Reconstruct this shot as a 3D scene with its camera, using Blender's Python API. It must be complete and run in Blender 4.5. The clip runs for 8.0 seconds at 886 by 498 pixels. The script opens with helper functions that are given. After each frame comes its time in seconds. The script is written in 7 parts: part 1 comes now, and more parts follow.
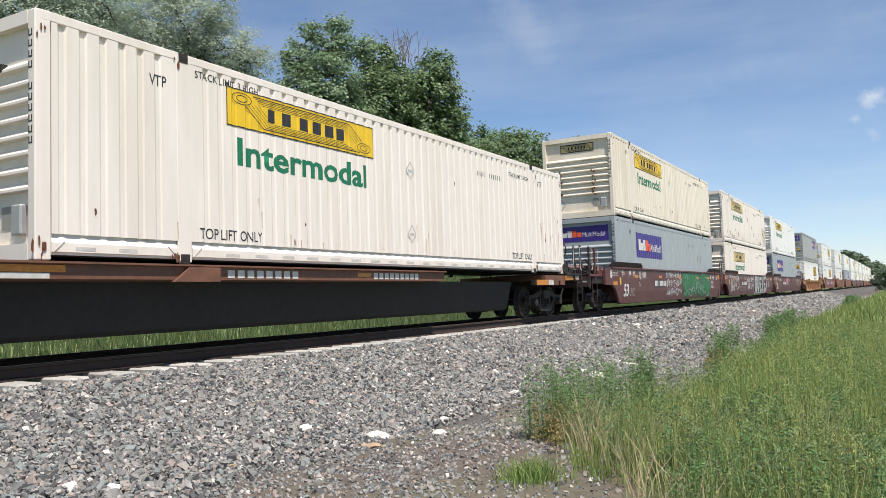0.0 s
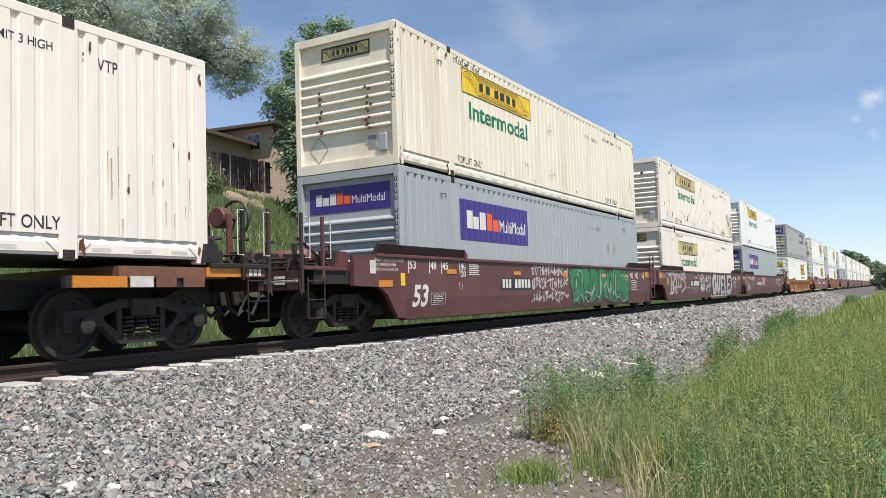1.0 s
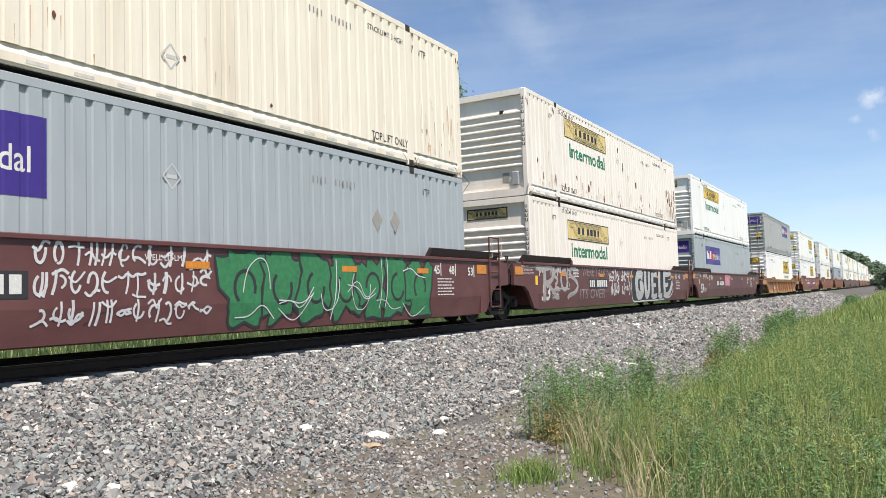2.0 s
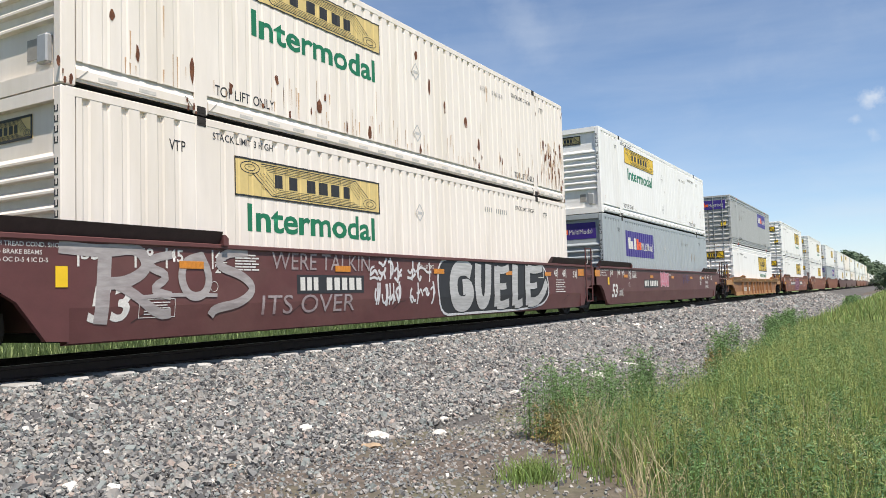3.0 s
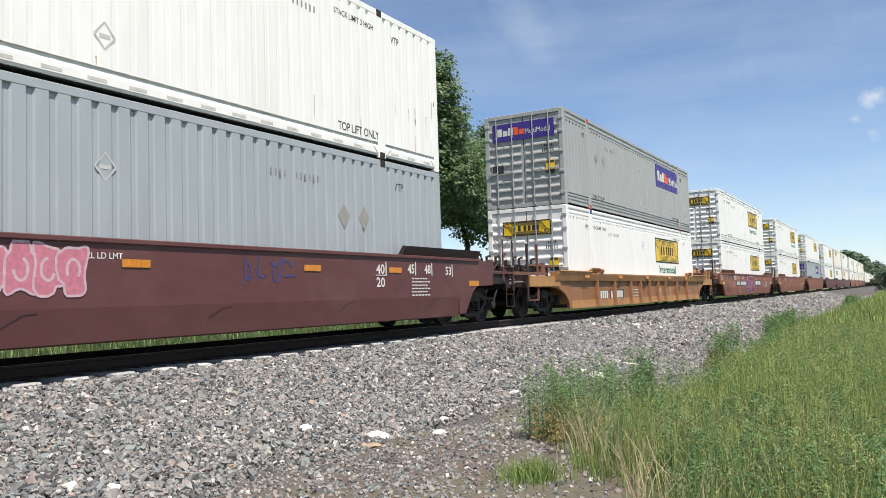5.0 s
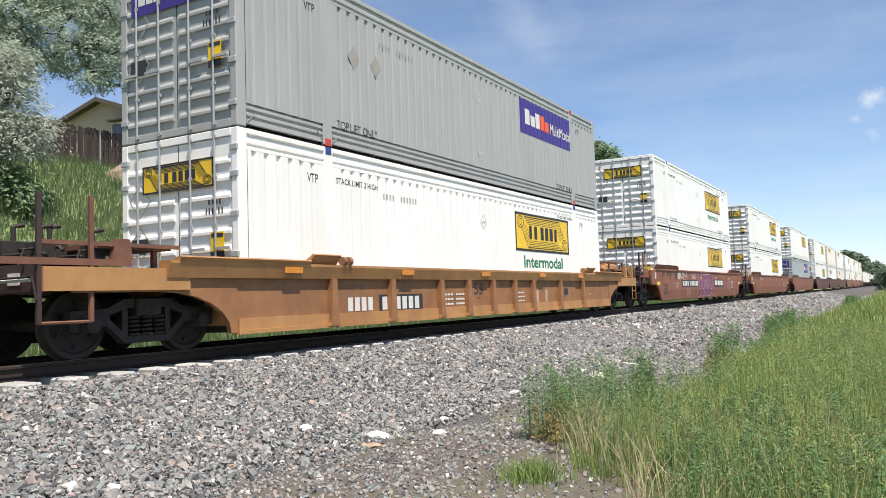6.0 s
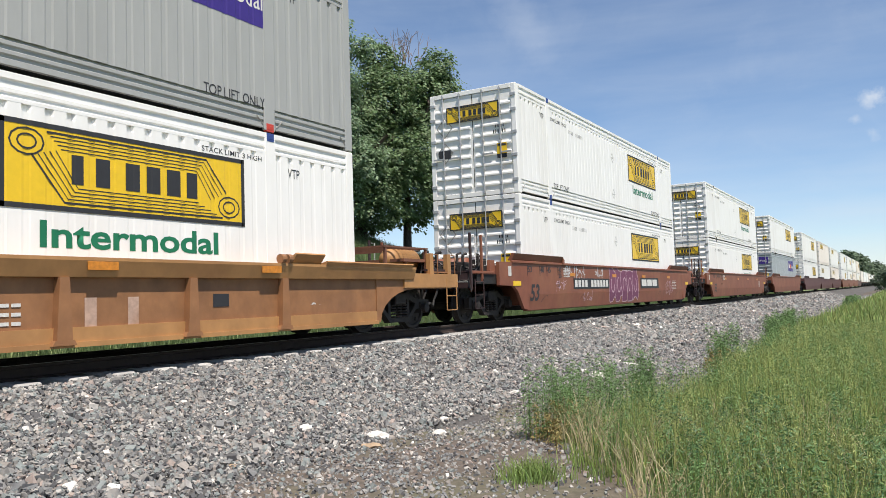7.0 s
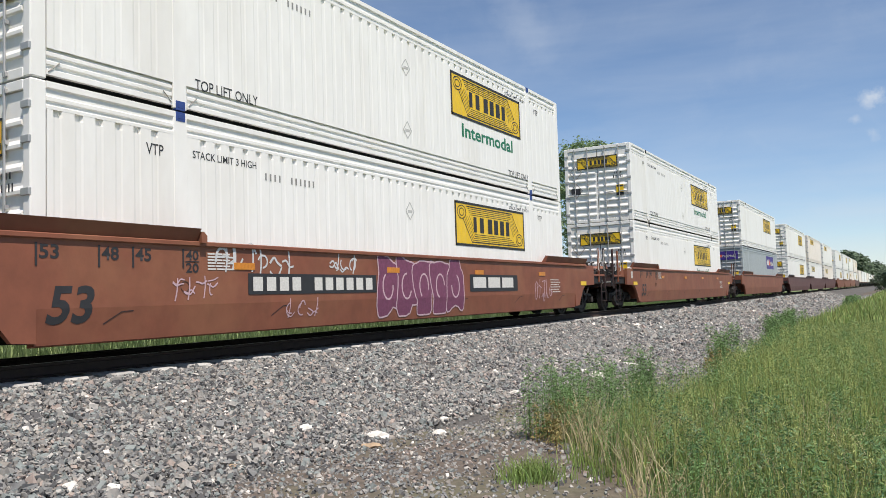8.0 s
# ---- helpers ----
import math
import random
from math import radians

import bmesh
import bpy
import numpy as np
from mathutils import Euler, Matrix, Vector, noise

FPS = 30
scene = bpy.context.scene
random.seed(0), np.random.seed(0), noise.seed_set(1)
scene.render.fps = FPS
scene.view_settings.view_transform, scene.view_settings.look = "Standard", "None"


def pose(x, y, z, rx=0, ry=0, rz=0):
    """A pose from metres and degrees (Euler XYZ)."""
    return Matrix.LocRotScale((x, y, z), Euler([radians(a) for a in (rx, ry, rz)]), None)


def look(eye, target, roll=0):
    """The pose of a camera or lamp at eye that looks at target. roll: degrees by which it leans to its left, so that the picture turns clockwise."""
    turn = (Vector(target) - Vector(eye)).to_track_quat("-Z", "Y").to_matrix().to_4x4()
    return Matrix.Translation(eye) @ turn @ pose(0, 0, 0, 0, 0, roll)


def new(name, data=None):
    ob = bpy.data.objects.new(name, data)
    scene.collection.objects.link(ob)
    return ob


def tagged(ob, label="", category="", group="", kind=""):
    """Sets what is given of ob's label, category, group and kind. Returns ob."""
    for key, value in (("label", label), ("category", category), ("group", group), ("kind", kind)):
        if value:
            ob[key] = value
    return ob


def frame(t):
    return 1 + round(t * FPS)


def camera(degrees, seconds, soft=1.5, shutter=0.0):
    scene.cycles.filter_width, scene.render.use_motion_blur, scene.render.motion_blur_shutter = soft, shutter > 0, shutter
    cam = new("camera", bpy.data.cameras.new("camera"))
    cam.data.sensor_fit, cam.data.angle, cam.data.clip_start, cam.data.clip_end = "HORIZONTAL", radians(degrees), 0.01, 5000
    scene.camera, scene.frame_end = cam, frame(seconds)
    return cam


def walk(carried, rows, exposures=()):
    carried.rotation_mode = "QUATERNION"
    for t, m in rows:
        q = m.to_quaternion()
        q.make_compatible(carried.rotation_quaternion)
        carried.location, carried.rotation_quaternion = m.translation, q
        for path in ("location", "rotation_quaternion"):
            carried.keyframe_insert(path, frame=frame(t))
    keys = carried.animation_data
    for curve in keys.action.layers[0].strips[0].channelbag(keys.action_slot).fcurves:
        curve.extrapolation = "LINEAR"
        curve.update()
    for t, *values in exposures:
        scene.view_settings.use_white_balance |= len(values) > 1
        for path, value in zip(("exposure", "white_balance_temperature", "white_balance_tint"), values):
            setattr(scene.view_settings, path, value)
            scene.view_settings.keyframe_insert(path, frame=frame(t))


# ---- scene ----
# camera: hand-held height beside the line, standing still
EYE = (0.0, 0.0, 0.60)
AIM = (0.86482, 0.49824, 0.66202)
cam = camera(58.75, 8.0, soft=0.6)
walk(cam, [(0.0, look(EYE, AIM, -1.87)), (8.0, look(EYE, AIM, -1.87))],
     [(0.0, 0.34), (1.0, 0.42), (1.5, 0.50), (1.9, 0.50), (2.8, 0.42), (3.5, 0.33), (4.6, 0.34), (5.7, 0.54), (6.1, 0.50), (6.5, 0.38), (7.0, 0.34), (7.4, 0.36), (8.0, 0.22)])

# ---- light ----
SUN_TO = Vector((-0.22, -0.39, 0.90)).normalized()
world = bpy.data.worlds.new("sky")
scene.world = world
world.use_nodes = True
wn, wl = world.node_tree.nodes, world.node_tree.links
wn.clear()
sky = wn.new("ShaderNodeTexSky")
sky.sky_type = "NISHITA"
sky.sun_disc = False
sky.sun_elevation = math.asin(SUN_TO.z)
sky.sun_rotation = math.atan2(SUN_TO.x, SUN_TO.y)
sky.altitude, sky.air_density, sky.dust_density, sky.ozone_density = 1900, 1.05, 0.6, 3.2
back = wn.new("ShaderNodeBackground")
back.inputs["Strength"].default_value = 0.110
wout = wn.new("ShaderNodeOutputWorld")


def wnode(kind, **values):
    n = wn.new(kind)
    for k, v in values.items():
        n.inputs[k].default_value = v
    return n


WISPS = (((0.8382, 0.3957, 0.3754), 0.035, 0.12), ((0.8533, 0.3851, 0.3515), 0.035, 0.14), ((0.8671, 0.3736, 0.3294), 0.035, 0.16), ((0.8807, 0.3619, 0.3056), 0.03, 0.12), ((0.9784, 0.0177, 0.2058), 0.013, 0.75), ((0.9784, 0.0067, 0.2065), 0.01, 0.5), ((0.9826, 0.0302, 0.1831), 0.008, 0.35), ((0.9861, 0.0175, 0.1654), 0.009, 0.25))
# thin cirrus: streaks in the sky dome, and a pale veil low down
wtc = wn.new("ShaderNodeTexCoord")
wmap = wnode("ShaderNodeMapping", Rotation=(0.0, 0.35, 0.9), Scale=(1.6, 6.0, 9.0))
wl.new(wtc.outputs["Generated"], wmap.inputs["Vector"])
wnoise = wnode("ShaderNodeTexNoise", Scale=1.3, Detail=7.0, Roughness=0.62, Distortion=0.6)
wl.new(wmap.outputs["Vector"], wnoise.inputs["Vector"])
wramp = wnode("ShaderNodeMapRange")
wramp.inputs["From Min"].default_value, wramp.inputs["From Max"].default_value = 0.50, 0.82
wl.new(wnoise.outputs["Fac"], wramp.inputs["Value"])
wsep = wn.new("ShaderNodeSeparateXYZ")
wl.new(wtc.outputs["Generated"], wsep.inputs["Vector"])
wlow = wnode("ShaderNodeMapRange")
for k, v in (("From Min", 0.165), ("From Max", 0.085), ("To Min", 0.20), ("To Max", 0.46)):
    wlow.inputs[k].default_value = v
wl.new(wsep.outputs["Z"], wlow.inputs["Value"])
wnoise2 = wnode("ShaderNodeTexNoise", Scale=3.0, Detail=5.0, Roughness=0.55)
wmap2 = wnode("ShaderNodeMapping", Scale=(1.0, 1.0, 7.0))
wl.new(wtc.outputs["Generated"], wmap2.inputs["Vector"])
wl.new(wmap2.outputs["Vector"], wnoise2.inputs["Vector"])
wveil = wnode("ShaderNodeMapRange")
for k, v in (("From Min", 0.28), ("From Max", 0.70)):
    wveil.inputs[k].default_value = v
wl.new(wnoise2.outputs["Fac"], wveil.inputs["Value"])
wmul = wn.new("ShaderNodeMath")
wmul.operation = "MULTIPLY"
wl.new(wlow.outputs["Result"], wmul.inputs[0])
wl.new(wveil.outputs["Result"], wmul.inputs[1])
wadd = wn.new("ShaderNodeMath")
wadd.operation = "MULTIPLY_ADD"
wadd.inputs[1].default_value = 0.11
wadd.use_clamp = True
wl.new(wramp.outputs["Result"], wadd.inputs[0])
wl.new(wmul.outputs["Value"], wadd.inputs[2])
wmix = wn.new("ShaderNodeMix")
wmix.data_type = "RGBA"
# single wisps: a long faint streak and a few small puffs, ragged by noise
wrag = wnode("ShaderNodeTexNoise", Scale=38.0, Detail=6.0, Roughness=0.65)
wl.new(wtc.outputs["Generated"], wrag.inputs["Vector"])
wshift = wn.new("ShaderNodeVectorMath")
wshift.operation = "MULTIPLY_ADD"
wshift.inputs[1].default_value, wshift.inputs[2].default_value = (0.03, 0.03, 0.03), (-0.015, -0.015, -0.015)
wl.new(wrag.outputs["Color"], wshift.inputs[0])
wplace = wn.new("ShaderNodeVectorMath")
wl.new(wtc.outputs["Generated"], wplace.inputs[0])
wl.new(wshift.outputs["Vector"], wplace.inputs[1])
wtotal = wadd.outputs["Value"]
for wdir, wsize, wamount in WISPS:
    wdist = wn.new("ShaderNodeVectorMath")
    wdist.operation = "DISTANCE"
    wdist.inputs[1].default_value = wdir
    wl.new(wplace.outputs["Vector"], wdist.inputs[0])
    wfall = wnode("ShaderNodeMapRange")
    for k, v in (("From Min", wsize), ("From Max", 0.0), ("To Min", 0.0), ("To Max", wamount)):
        wfall.inputs[k].default_value = v
    wl.new(wdist.outputs["Value"], wfall.inputs["Value"])
    wsum = wn.new("ShaderNodeMath")
    wsum.operation, wsum.use_clamp = "ADD", True
    wl.new(wtotal, wsum.inputs[0])
    wl.new(wfall.outputs["Result"], wsum.inputs[1])
    wtotal = wsum.outputs["Value"]
wl.new(wtotal, wmix.inputs[0])
wl.new(sky.outputs["Color"], wmix.inputs[6])
wmix.inputs[7].default_value = (5.2, 5.65, 6.3, 1)
wl.new(wmix.outputs[2], back.inputs["Color"])
wl.new(back.outputs["Background"], wout.inputs["Surface"])

sun = new("sun", bpy.data.lights.new("sun", "SUN"))
sun.data.energy, sun.data.angle, sun.data.color = 5.15, radians(0.55), (1.0, 0.93, 0.845)
sun.matrix_world = look((-30, -90, 170), (-30 - SUN_TO.x, -90 - SUN_TO.y, 170 - SUN_TO.z))

# ---- materials ----
MATS = {}


def mat(name, col, rough=0.6, metal=0.0, var=0.15, scale=1.5, bump=0.1, bscale=60.0, tint=None, amount=0.3, tscale=0.8,
        stretch=(1, 1, 1), rand=0.0, island=0.0, through_light=0.0, gloss=0.5):
    """A noise-varied surface: grain and bump, broad stains of a second colour, and a spread from piece to piece."""
    if name in MATS:
        return MATS[name]
    m = bpy.data.materials.new(name)
    m.use_nodes = True
    nt = m.node_tree
    nd, ln = nt.nodes, nt.links
    b = nd["Principled BSDF"]
    b.inputs["Roughness"].default_value = rough
    b.inputs["Metallic"].default_value = metal
    b.inputs["Specular IOR Level"].default_value = gloss
    tc = nd.new("ShaderNodeTexCoord")
    mp = nd.new("ShaderNodeMapping")
    mp.inputs["Scale"].default_value = stretch
    ln.new(tc.outputs["Object"], mp.inputs["Vector"])

    def tex(s, detail=5.0):
        n = nd.new("ShaderNodeTexNoise")
        n.inputs["Scale"].default_value, n.inputs["Detail"].default_value, n.inputs["Roughness"].default_value = s, detail, 0.6
        ln.new(mp.outputs["Vector"], n.inputs["Vector"])
        return n.outputs["Fac"]

    def blend(fac, a, c):
        x = nd.new("ShaderNodeMix")
        x.data_type = "RGBA"
        if isinstance(fac, float):
            x.inputs[0].default_value = fac
        else:
            ln.new(fac, x.inputs[0])
        for slot, v in ((6, a), (7, c)):
            if isinstance(v, tuple):
                x.inputs[slot].default_value = (*v, 1)
            else:
                ln.new(v, x.inputs[slot])
        return x.outputs[2]

    def ranged(v, lo, hi, a=0.0, c=1.0):
        r = nd.new("ShaderNodeMapRange")
        for k, w in (("From Min", lo), ("From Max", hi), ("To Min", a), ("To Max", c)):
            r.inputs[k].default_value = w
        ln.new(v, r.inputs["Value"])
        return r.outputs["Result"]

    dark = tuple(c * (1 - var) for c in col)
    light = tuple(min(c * (1 + var), 0.95) for c in col)
    out = blend(ranged(tex(scale * 6), 0.3, 0.7), dark, light)
    if tint:
        out = blend(ranged(tex(tscale), 0.5, 0.78, 0.0, amount), out, tint)
    for spread, src in ((rand, "ShaderNodeObjectInfo"), (island, "ShaderNodeNewGeometry")):
        if spread:
            h = nd.new("ShaderNodeHueSaturation")
            s = nd.new(src)
            r = s.outputs["Random"] if src == "ShaderNodeObjectInfo" else s.outputs["Random Per Island"]
            ln.new(ranged(r, 0, 1, 1 - spread, 1 + spread), h.inputs["Value"])
            ln.new(ranged(r, 0, 1, 0.5 - spread * 0.035, 0.5 + spread * 0.03), h.inputs["Hue"])
            ln.new(out, h.inputs["Color"])
            out = h.outputs["Color"]
    ln.new(out, b.inputs["Base Color"])
    if bump:
        bp = nd.new("ShaderNodeBump")
        bp.inputs["Strength"].default_value, bp.inputs["Distance"].default_value = bump, 0.01
        ln.new(tex(bscale, 3.0), bp.inputs["Height"])
        ln.new(bp.outputs["Normal"], b.inputs["Normal"])
    if through_light:
        t = nd.new("ShaderNodeBsdfTranslucent")
        ln.new(out, t.inputs["Color"])
        x = nd.new("ShaderNodeMixShader")
        x.inputs[0].default_value = through_light
        ln.new(b.outputs["BSDF"], x.inputs[1])
        ln.new(t.outputs["BSDF"], x.inputs[2])
        ln.new(x.outputs["Shader"], nd["Material Output"].inputs["Surface"])
    MATS[name] = m
    return m


RUST = (0.16, 0.055, 0.022)
WHITE = mat("white_paint", (0.84, 0.82, 0.785), 0.45, var=0.04, scale=0.8, bump=0.04, bscale=9, tint=(0.66, 0.61, 0.54), amount=0.5, stretch=(1, 1, 0.25))
CREAM = mat("aged_white_paint", (0.80, 0.725, 0.65), 0.5, var=0.05, scale=0.8, bump=0.06, bscale=9, tint=(0.58, 0.50, 0.38), amount=0.5, stretch=(1.2, 1, 0.18))
CREAM2 = mat("aged_cream_paint", (0.77, 0.69, 0.57), 0.5, var=0.06, scale=0.8, bump=0.06, bscale=9, tint=(0.52, 0.40, 0.27), amount=0.6, stretch=(1.2, 1, 0.18))
GREY = mat("grey_paint", (0.34, 0.37, 0.385), 0.45, var=0.05, scale=0.8, bump=0.04, bscale=9, tint=(0.27, 0.29, 0.29), amount=0.5, stretch=(1, 1, 0.2))
GREY2 = mat("warm_grey_paint", (0.36, 0.36, 0.345), 0.45, var=0.05, scale=0.8, bump=0.04, bscale=9, tint=(0.28, 0.28, 0.265), amount=0.5, stretch=(1, 1, 0.2))
MAROON = mat("maroon_paint", (0.105, 0.036, 0.034), 0.55, var=0.12, scale=0.7, bump=0.12, bscale=20, tint=(0.16, 0.085, 0.07), amount=0.5, stretch=(0.7, 1, 1))
REDBROWN = mat("red_brown_paint", (0.21, 0.07, 0.038), 0.6, var=0.15, scale=0.7, bump=0.15, bscale=20, tint=(0.29, 0.13, 0.065), amount=0.75, stretch=(0.7, 1, 0.6))
OCHRE = mat("ochre_paint", (0.40, 0.205, 0.075), 0.6, var=0.15, scale=0.7, bump=0.15, bscale=20, tint=(0.20, 0.085, 0.035), amount=0.75, stretch=(0.7, 1, 0.6))
OCHRED = mat("dirty_ochre_paint", (0.27, 0.125, 0.052), 0.65, var=0.2, scale=0.7, bump=0.2, bscale=20, tint=(0.13, 0.07, 0.04), amount=0.7, stretch=(0.7, 1, 0.6))
BROWN = mat("brown_paint", (0.17, 0.075, 0.045), 0.65, var=0.2, scale=0.9, bump=0.2, bscale=20, tint=(0.08, 0.04, 0.03), amount=0.7)
# shade below decks and platforms is put into this black, beside the grime
BLACK = mat("grime_shade_black", (0.014, 0.0135, 0.0135), 0.75, var=0.3, scale=1.5, bump=0.3, bscale=25, tint=(0.035, 0.027, 0.022), amount=0.4)
DARKPLATE = mat("dark_plate", (0.045, 0.024, 0.023), 0.6, var=0.2, bump=0.15)
STEEL = mat("worn_steel", (0.30, 0.28, 0.26), 0.35, 0.9, var=0.25, scale=2, bump=0.1, tint=RUST, amount=0.5, tscale=3)
# kept near black: the shade beneath the car bodies is in this colour
CAST = mat("cast_steel", (0.027, 0.0215, 0.0185), 0.75, 0.1, var=0.3, scale=2, bump=0.3, bscale=30, tint=(0.045, 0.034, 0.027), amount=0.6, tscale=3)
ALU = mat("dull_aluminium", (0.42, 0.42, 0.42), 0.5, 0.4, var=0.08, bump=0.05)
INK = mat("black_ink", (0.025, 0.025, 0.028), 0.6, var=0.1, bump=0)
STENCIL = mat("stencil_white", (0.62, 0.60, 0.56), 0.7, var=0.12, scale=6, bump=0)
GREEN = mat("green_ink", (0.010, 0.16, 0.075), 0.5, var=0.06, bump=0)
YELLOW = mat("yellow_sheet", (0.78, 0.50, 0.015), 0.4, var=0.05, bump=0.02)
PALEYEL = mat("faded_yellow_sheet", (0.66, 0.50, 0.20), 0.45, var=0.06, bump=0.02)
PURPLE = mat("purple_sheet", (0.045, 0.022, 0.20), 0.4, var=0.05, bump=0.02)
ORANGE = mat("orange_ink", (0.75, 0.10, 0.02), 0.45, var=0.04, bump=0)
REFLECT = mat("orange_reflector", (0.55, 0.20, 0.02), 0.4, var=0.2, scale=4, bump=0.05)
PALE = mat("pale_placard", (0.55, 0.52, 0.48), 0.6, var=0.15, bump=0)
FADEDPATCH = mat("faded_pink_paint", (0.43, 0.29, 0.22), 0.7, var=0.2, scale=2, bump=0.05, tint=(0.27, 0.125, 0.052), amount=0.8, tscale=2)
REDMARK = mat("red_mark", (0.50, 0.05, 0.03), 0.5, var=0.1, bump=0)
BLUEMARK = mat("blue_mark", (0.03, 0.06, 0.22), 0.5, var=0.1, bump=0)
SPRAYW = mat("white_spray", (0.55, 0.54, 0.54), 0.7, var=0.15, scale=3, bump=0)
DULLSILVER = mat("thin_silver_spray", (0.36, 0.325, 0.315), 0.55, 0.1, var=0.2, scale=1.5, bump=0, tint=(0.22, 0.17, 0.165), amount=0.8, tscale=2, stretch=(0.5, 1, 2))
SILVER = mat("silver_spray", (0.46, 0.45, 0.44), 0.5, 0.1, var=0.2, scale=1.5, bump=0, tint=(0.36, 0.35, 0.34), amount=0.6, tscale=2, stretch=(0.3, 1, 3))
SPRAYG = mat("green_spray", (0.03, 0.17, 0.065), 0.7, var=0.2, scale=2, bump=0)
SPRAYT = mat("thin_grey_spray", (0.30, 0.25, 0.25), 0.7, var=0.25, scale=3, bump=0, tint=(0.16, 0.09, 0.09), amount=0.9, tscale=3)
SPRAYP = mat("pink_spray", (0.50, 0.17, 0.22), 0.7, var=0.15, scale=3, bump=0)
SPRAYV = mat("violet_spray", (0.17, 0.05, 0.10), 0.7, var=0.2, scale=3, bump=0)
SPRAYL = mat("pale_pink_spray", (0.52, 0.36, 0.40), 0.7, var=0.15, scale=3, bump=0)
RUSTM = mat("rust_patch", (0.12, 0.040, 0.018), 0.85, var=0.4, scale=6, bump=0.3, tint=(0.25, 0.10, 0.04), amount=0.8, tscale=9)
RUSTSTAIN = mat("rust_stain", (0.50, 0.33, 0.20), 0.7, var=0.25, scale=4, bump=0, tint=(0.62, 0.50, 0.36), amount=0.6, tscale=2)
FAINT = mat("faint_grey_ink", (0.25, 0.245, 0.235), 0.6, var=0.08, bump=0)
HAZE = mat("pale_grey_ink", (0.50, 0.49, 0.47), 0.6, var=0.08, bump=0)
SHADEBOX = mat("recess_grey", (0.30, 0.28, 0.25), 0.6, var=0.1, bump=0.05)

# bed coloured dark so the gaps between stones look shaded
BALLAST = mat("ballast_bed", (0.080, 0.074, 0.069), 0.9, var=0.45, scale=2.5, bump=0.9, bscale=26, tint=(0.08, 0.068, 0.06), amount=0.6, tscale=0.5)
STONE = mat("ballast_stone", (0.20, 0.19, 0.18), 0.85, var=0.16, scale=5, bump=0)


def mixed_stone(m):
    """Each stone takes its own rock colour: slate, grey, tan, pink and pale."""
    nd, ln = m.node_tree.nodes, m.node_tree.links
    ramp = nd.new("ShaderNodeValToRGB")
    ramp.color_ramp.interpolation = "CONSTANT"
    tones = ((0.0, (0.055, 0.056, 0.060)), (0.16, (0.115, 0.120, 0.124)), (0.40, (0.155, 0.155, 0.152)), (0.58, (0.178, 0.168, 0.158)), (0.69, (0.205, 0.174, 0.160)), (0.74, (0.138, 0.158, 0.160)), (0.88, (0.25, 0.248, 0.240)), (0.985, (0.42, 0.41, 0.39)))
    while len(ramp.color_ramp.elements) < len(tones):
        ramp.color_ramp.elements.new(0.5)
    for e, (at, c) in zip(ramp.color_ramp.elements, tones):
        e.position, e.color = at, (*c, 1)
    g = nd.new("ShaderNodeNewGeometry")
    ln.new(g.outputs["Random Per Island"], ramp.inputs["Fac"])
    old = nd["Principled BSDF"].inputs["Base Color"].links[0].from_socket
    mul = nd.new("ShaderNodeMix")
    mul.data_type, mul.blend_type = "RGBA", "MULTIPLY"
    mul.inputs[0].default_value = 1.0
    ln.new(ramp.outputs["Color"], mul.inputs[6])
    lift = nd.new("ShaderNodeVectorMath")
    lift.operation = "SCALE"
    lift.inputs["Scale"].default_value = 7.5
    ln.new(old, lift.inputs[0])
    ln.new(lift.outputs["Vector"], mul.inputs[7])
    ln.new(mul.outputs[2], nd["Principled BSDF"].inputs["Base Color"])


mixed_stone(STONE)
PALESTONE = mat("pale_rock", (0.60, 0.57, 0.52), 0.85, var=0.12, scale=4, bump=0.3, bscale=40)
TANSTONE = mat("tan_rock", (0.36, 0.26, 0.17), 0.85, var=0.15, scale=4, bump=0.3, bscale=40)
TIE = mat("concrete_tie", (0.40, 0.385, 0.36), 0.9, var=0.12, scale=2, bump=0.3, bscale=30, tint=(0.22, 0.19, 0.16), amount=0.6, rand=0.15)
# rust colour lowered to carry the train's shadow on the rails
RAILSIDE = mat("shaded_rusty_rail", (0.042, 0.027, 0.021), 0.8, 0.2, var=0.25, scale=2, bump=0.25)
LEAF = mat("green_leaves", (0.175, 0.250, 0.118), 0.6, var=0.2, bump=0, island=0.38, through_light=0.38)
LEAFD = mat("deep_green_leaves", (0.145, 0.215, 0.095), 0.6, var=0.2, bump=0, island=0.4, through_light=0.35)
LEAFS = mat("silvery_leaves", (0.40, 0.465, 0.36), 0.6, var=0.12, bump=0, island=0.16, through_light=0.45)
LEAFP = mat("pale_silver_leaves", (0.40, 0.435, 0.35), 0.6, var=0.12, bump=0, island=0.18, through_light=0.4)
LEAFFAR = mat("far_leaves", (0.095, 0.135, 0.080), 0.8, var=0.2, bump=0, island=0.35, through_light=0.2)
BARK = mat("bark", (0.075, 0.058, 0.045), 0.9, var=0.35, scale=3, bump=0.8, bscale=18, stretch=(1, 1, 0.25))
TWIG = mat("bare_twigs", (0.24, 0.17, 0.14), 0.9, var=0.2, bump=0)
GRASS = mat("green_grass", (0.235, 0.325, 0.100), 0.55, var=0.15, scale=0.25, bump=0, island=0.40, through_light=0.45, tint=(0.30, 0.32, 0.085), amount=0.7, tscale=0.35)
GRASSY = mat("yellowing_grass", (0.345, 0.375, 0.125), 0.6, var=0.15, bump=0, island=0.30, through_light=0.3)
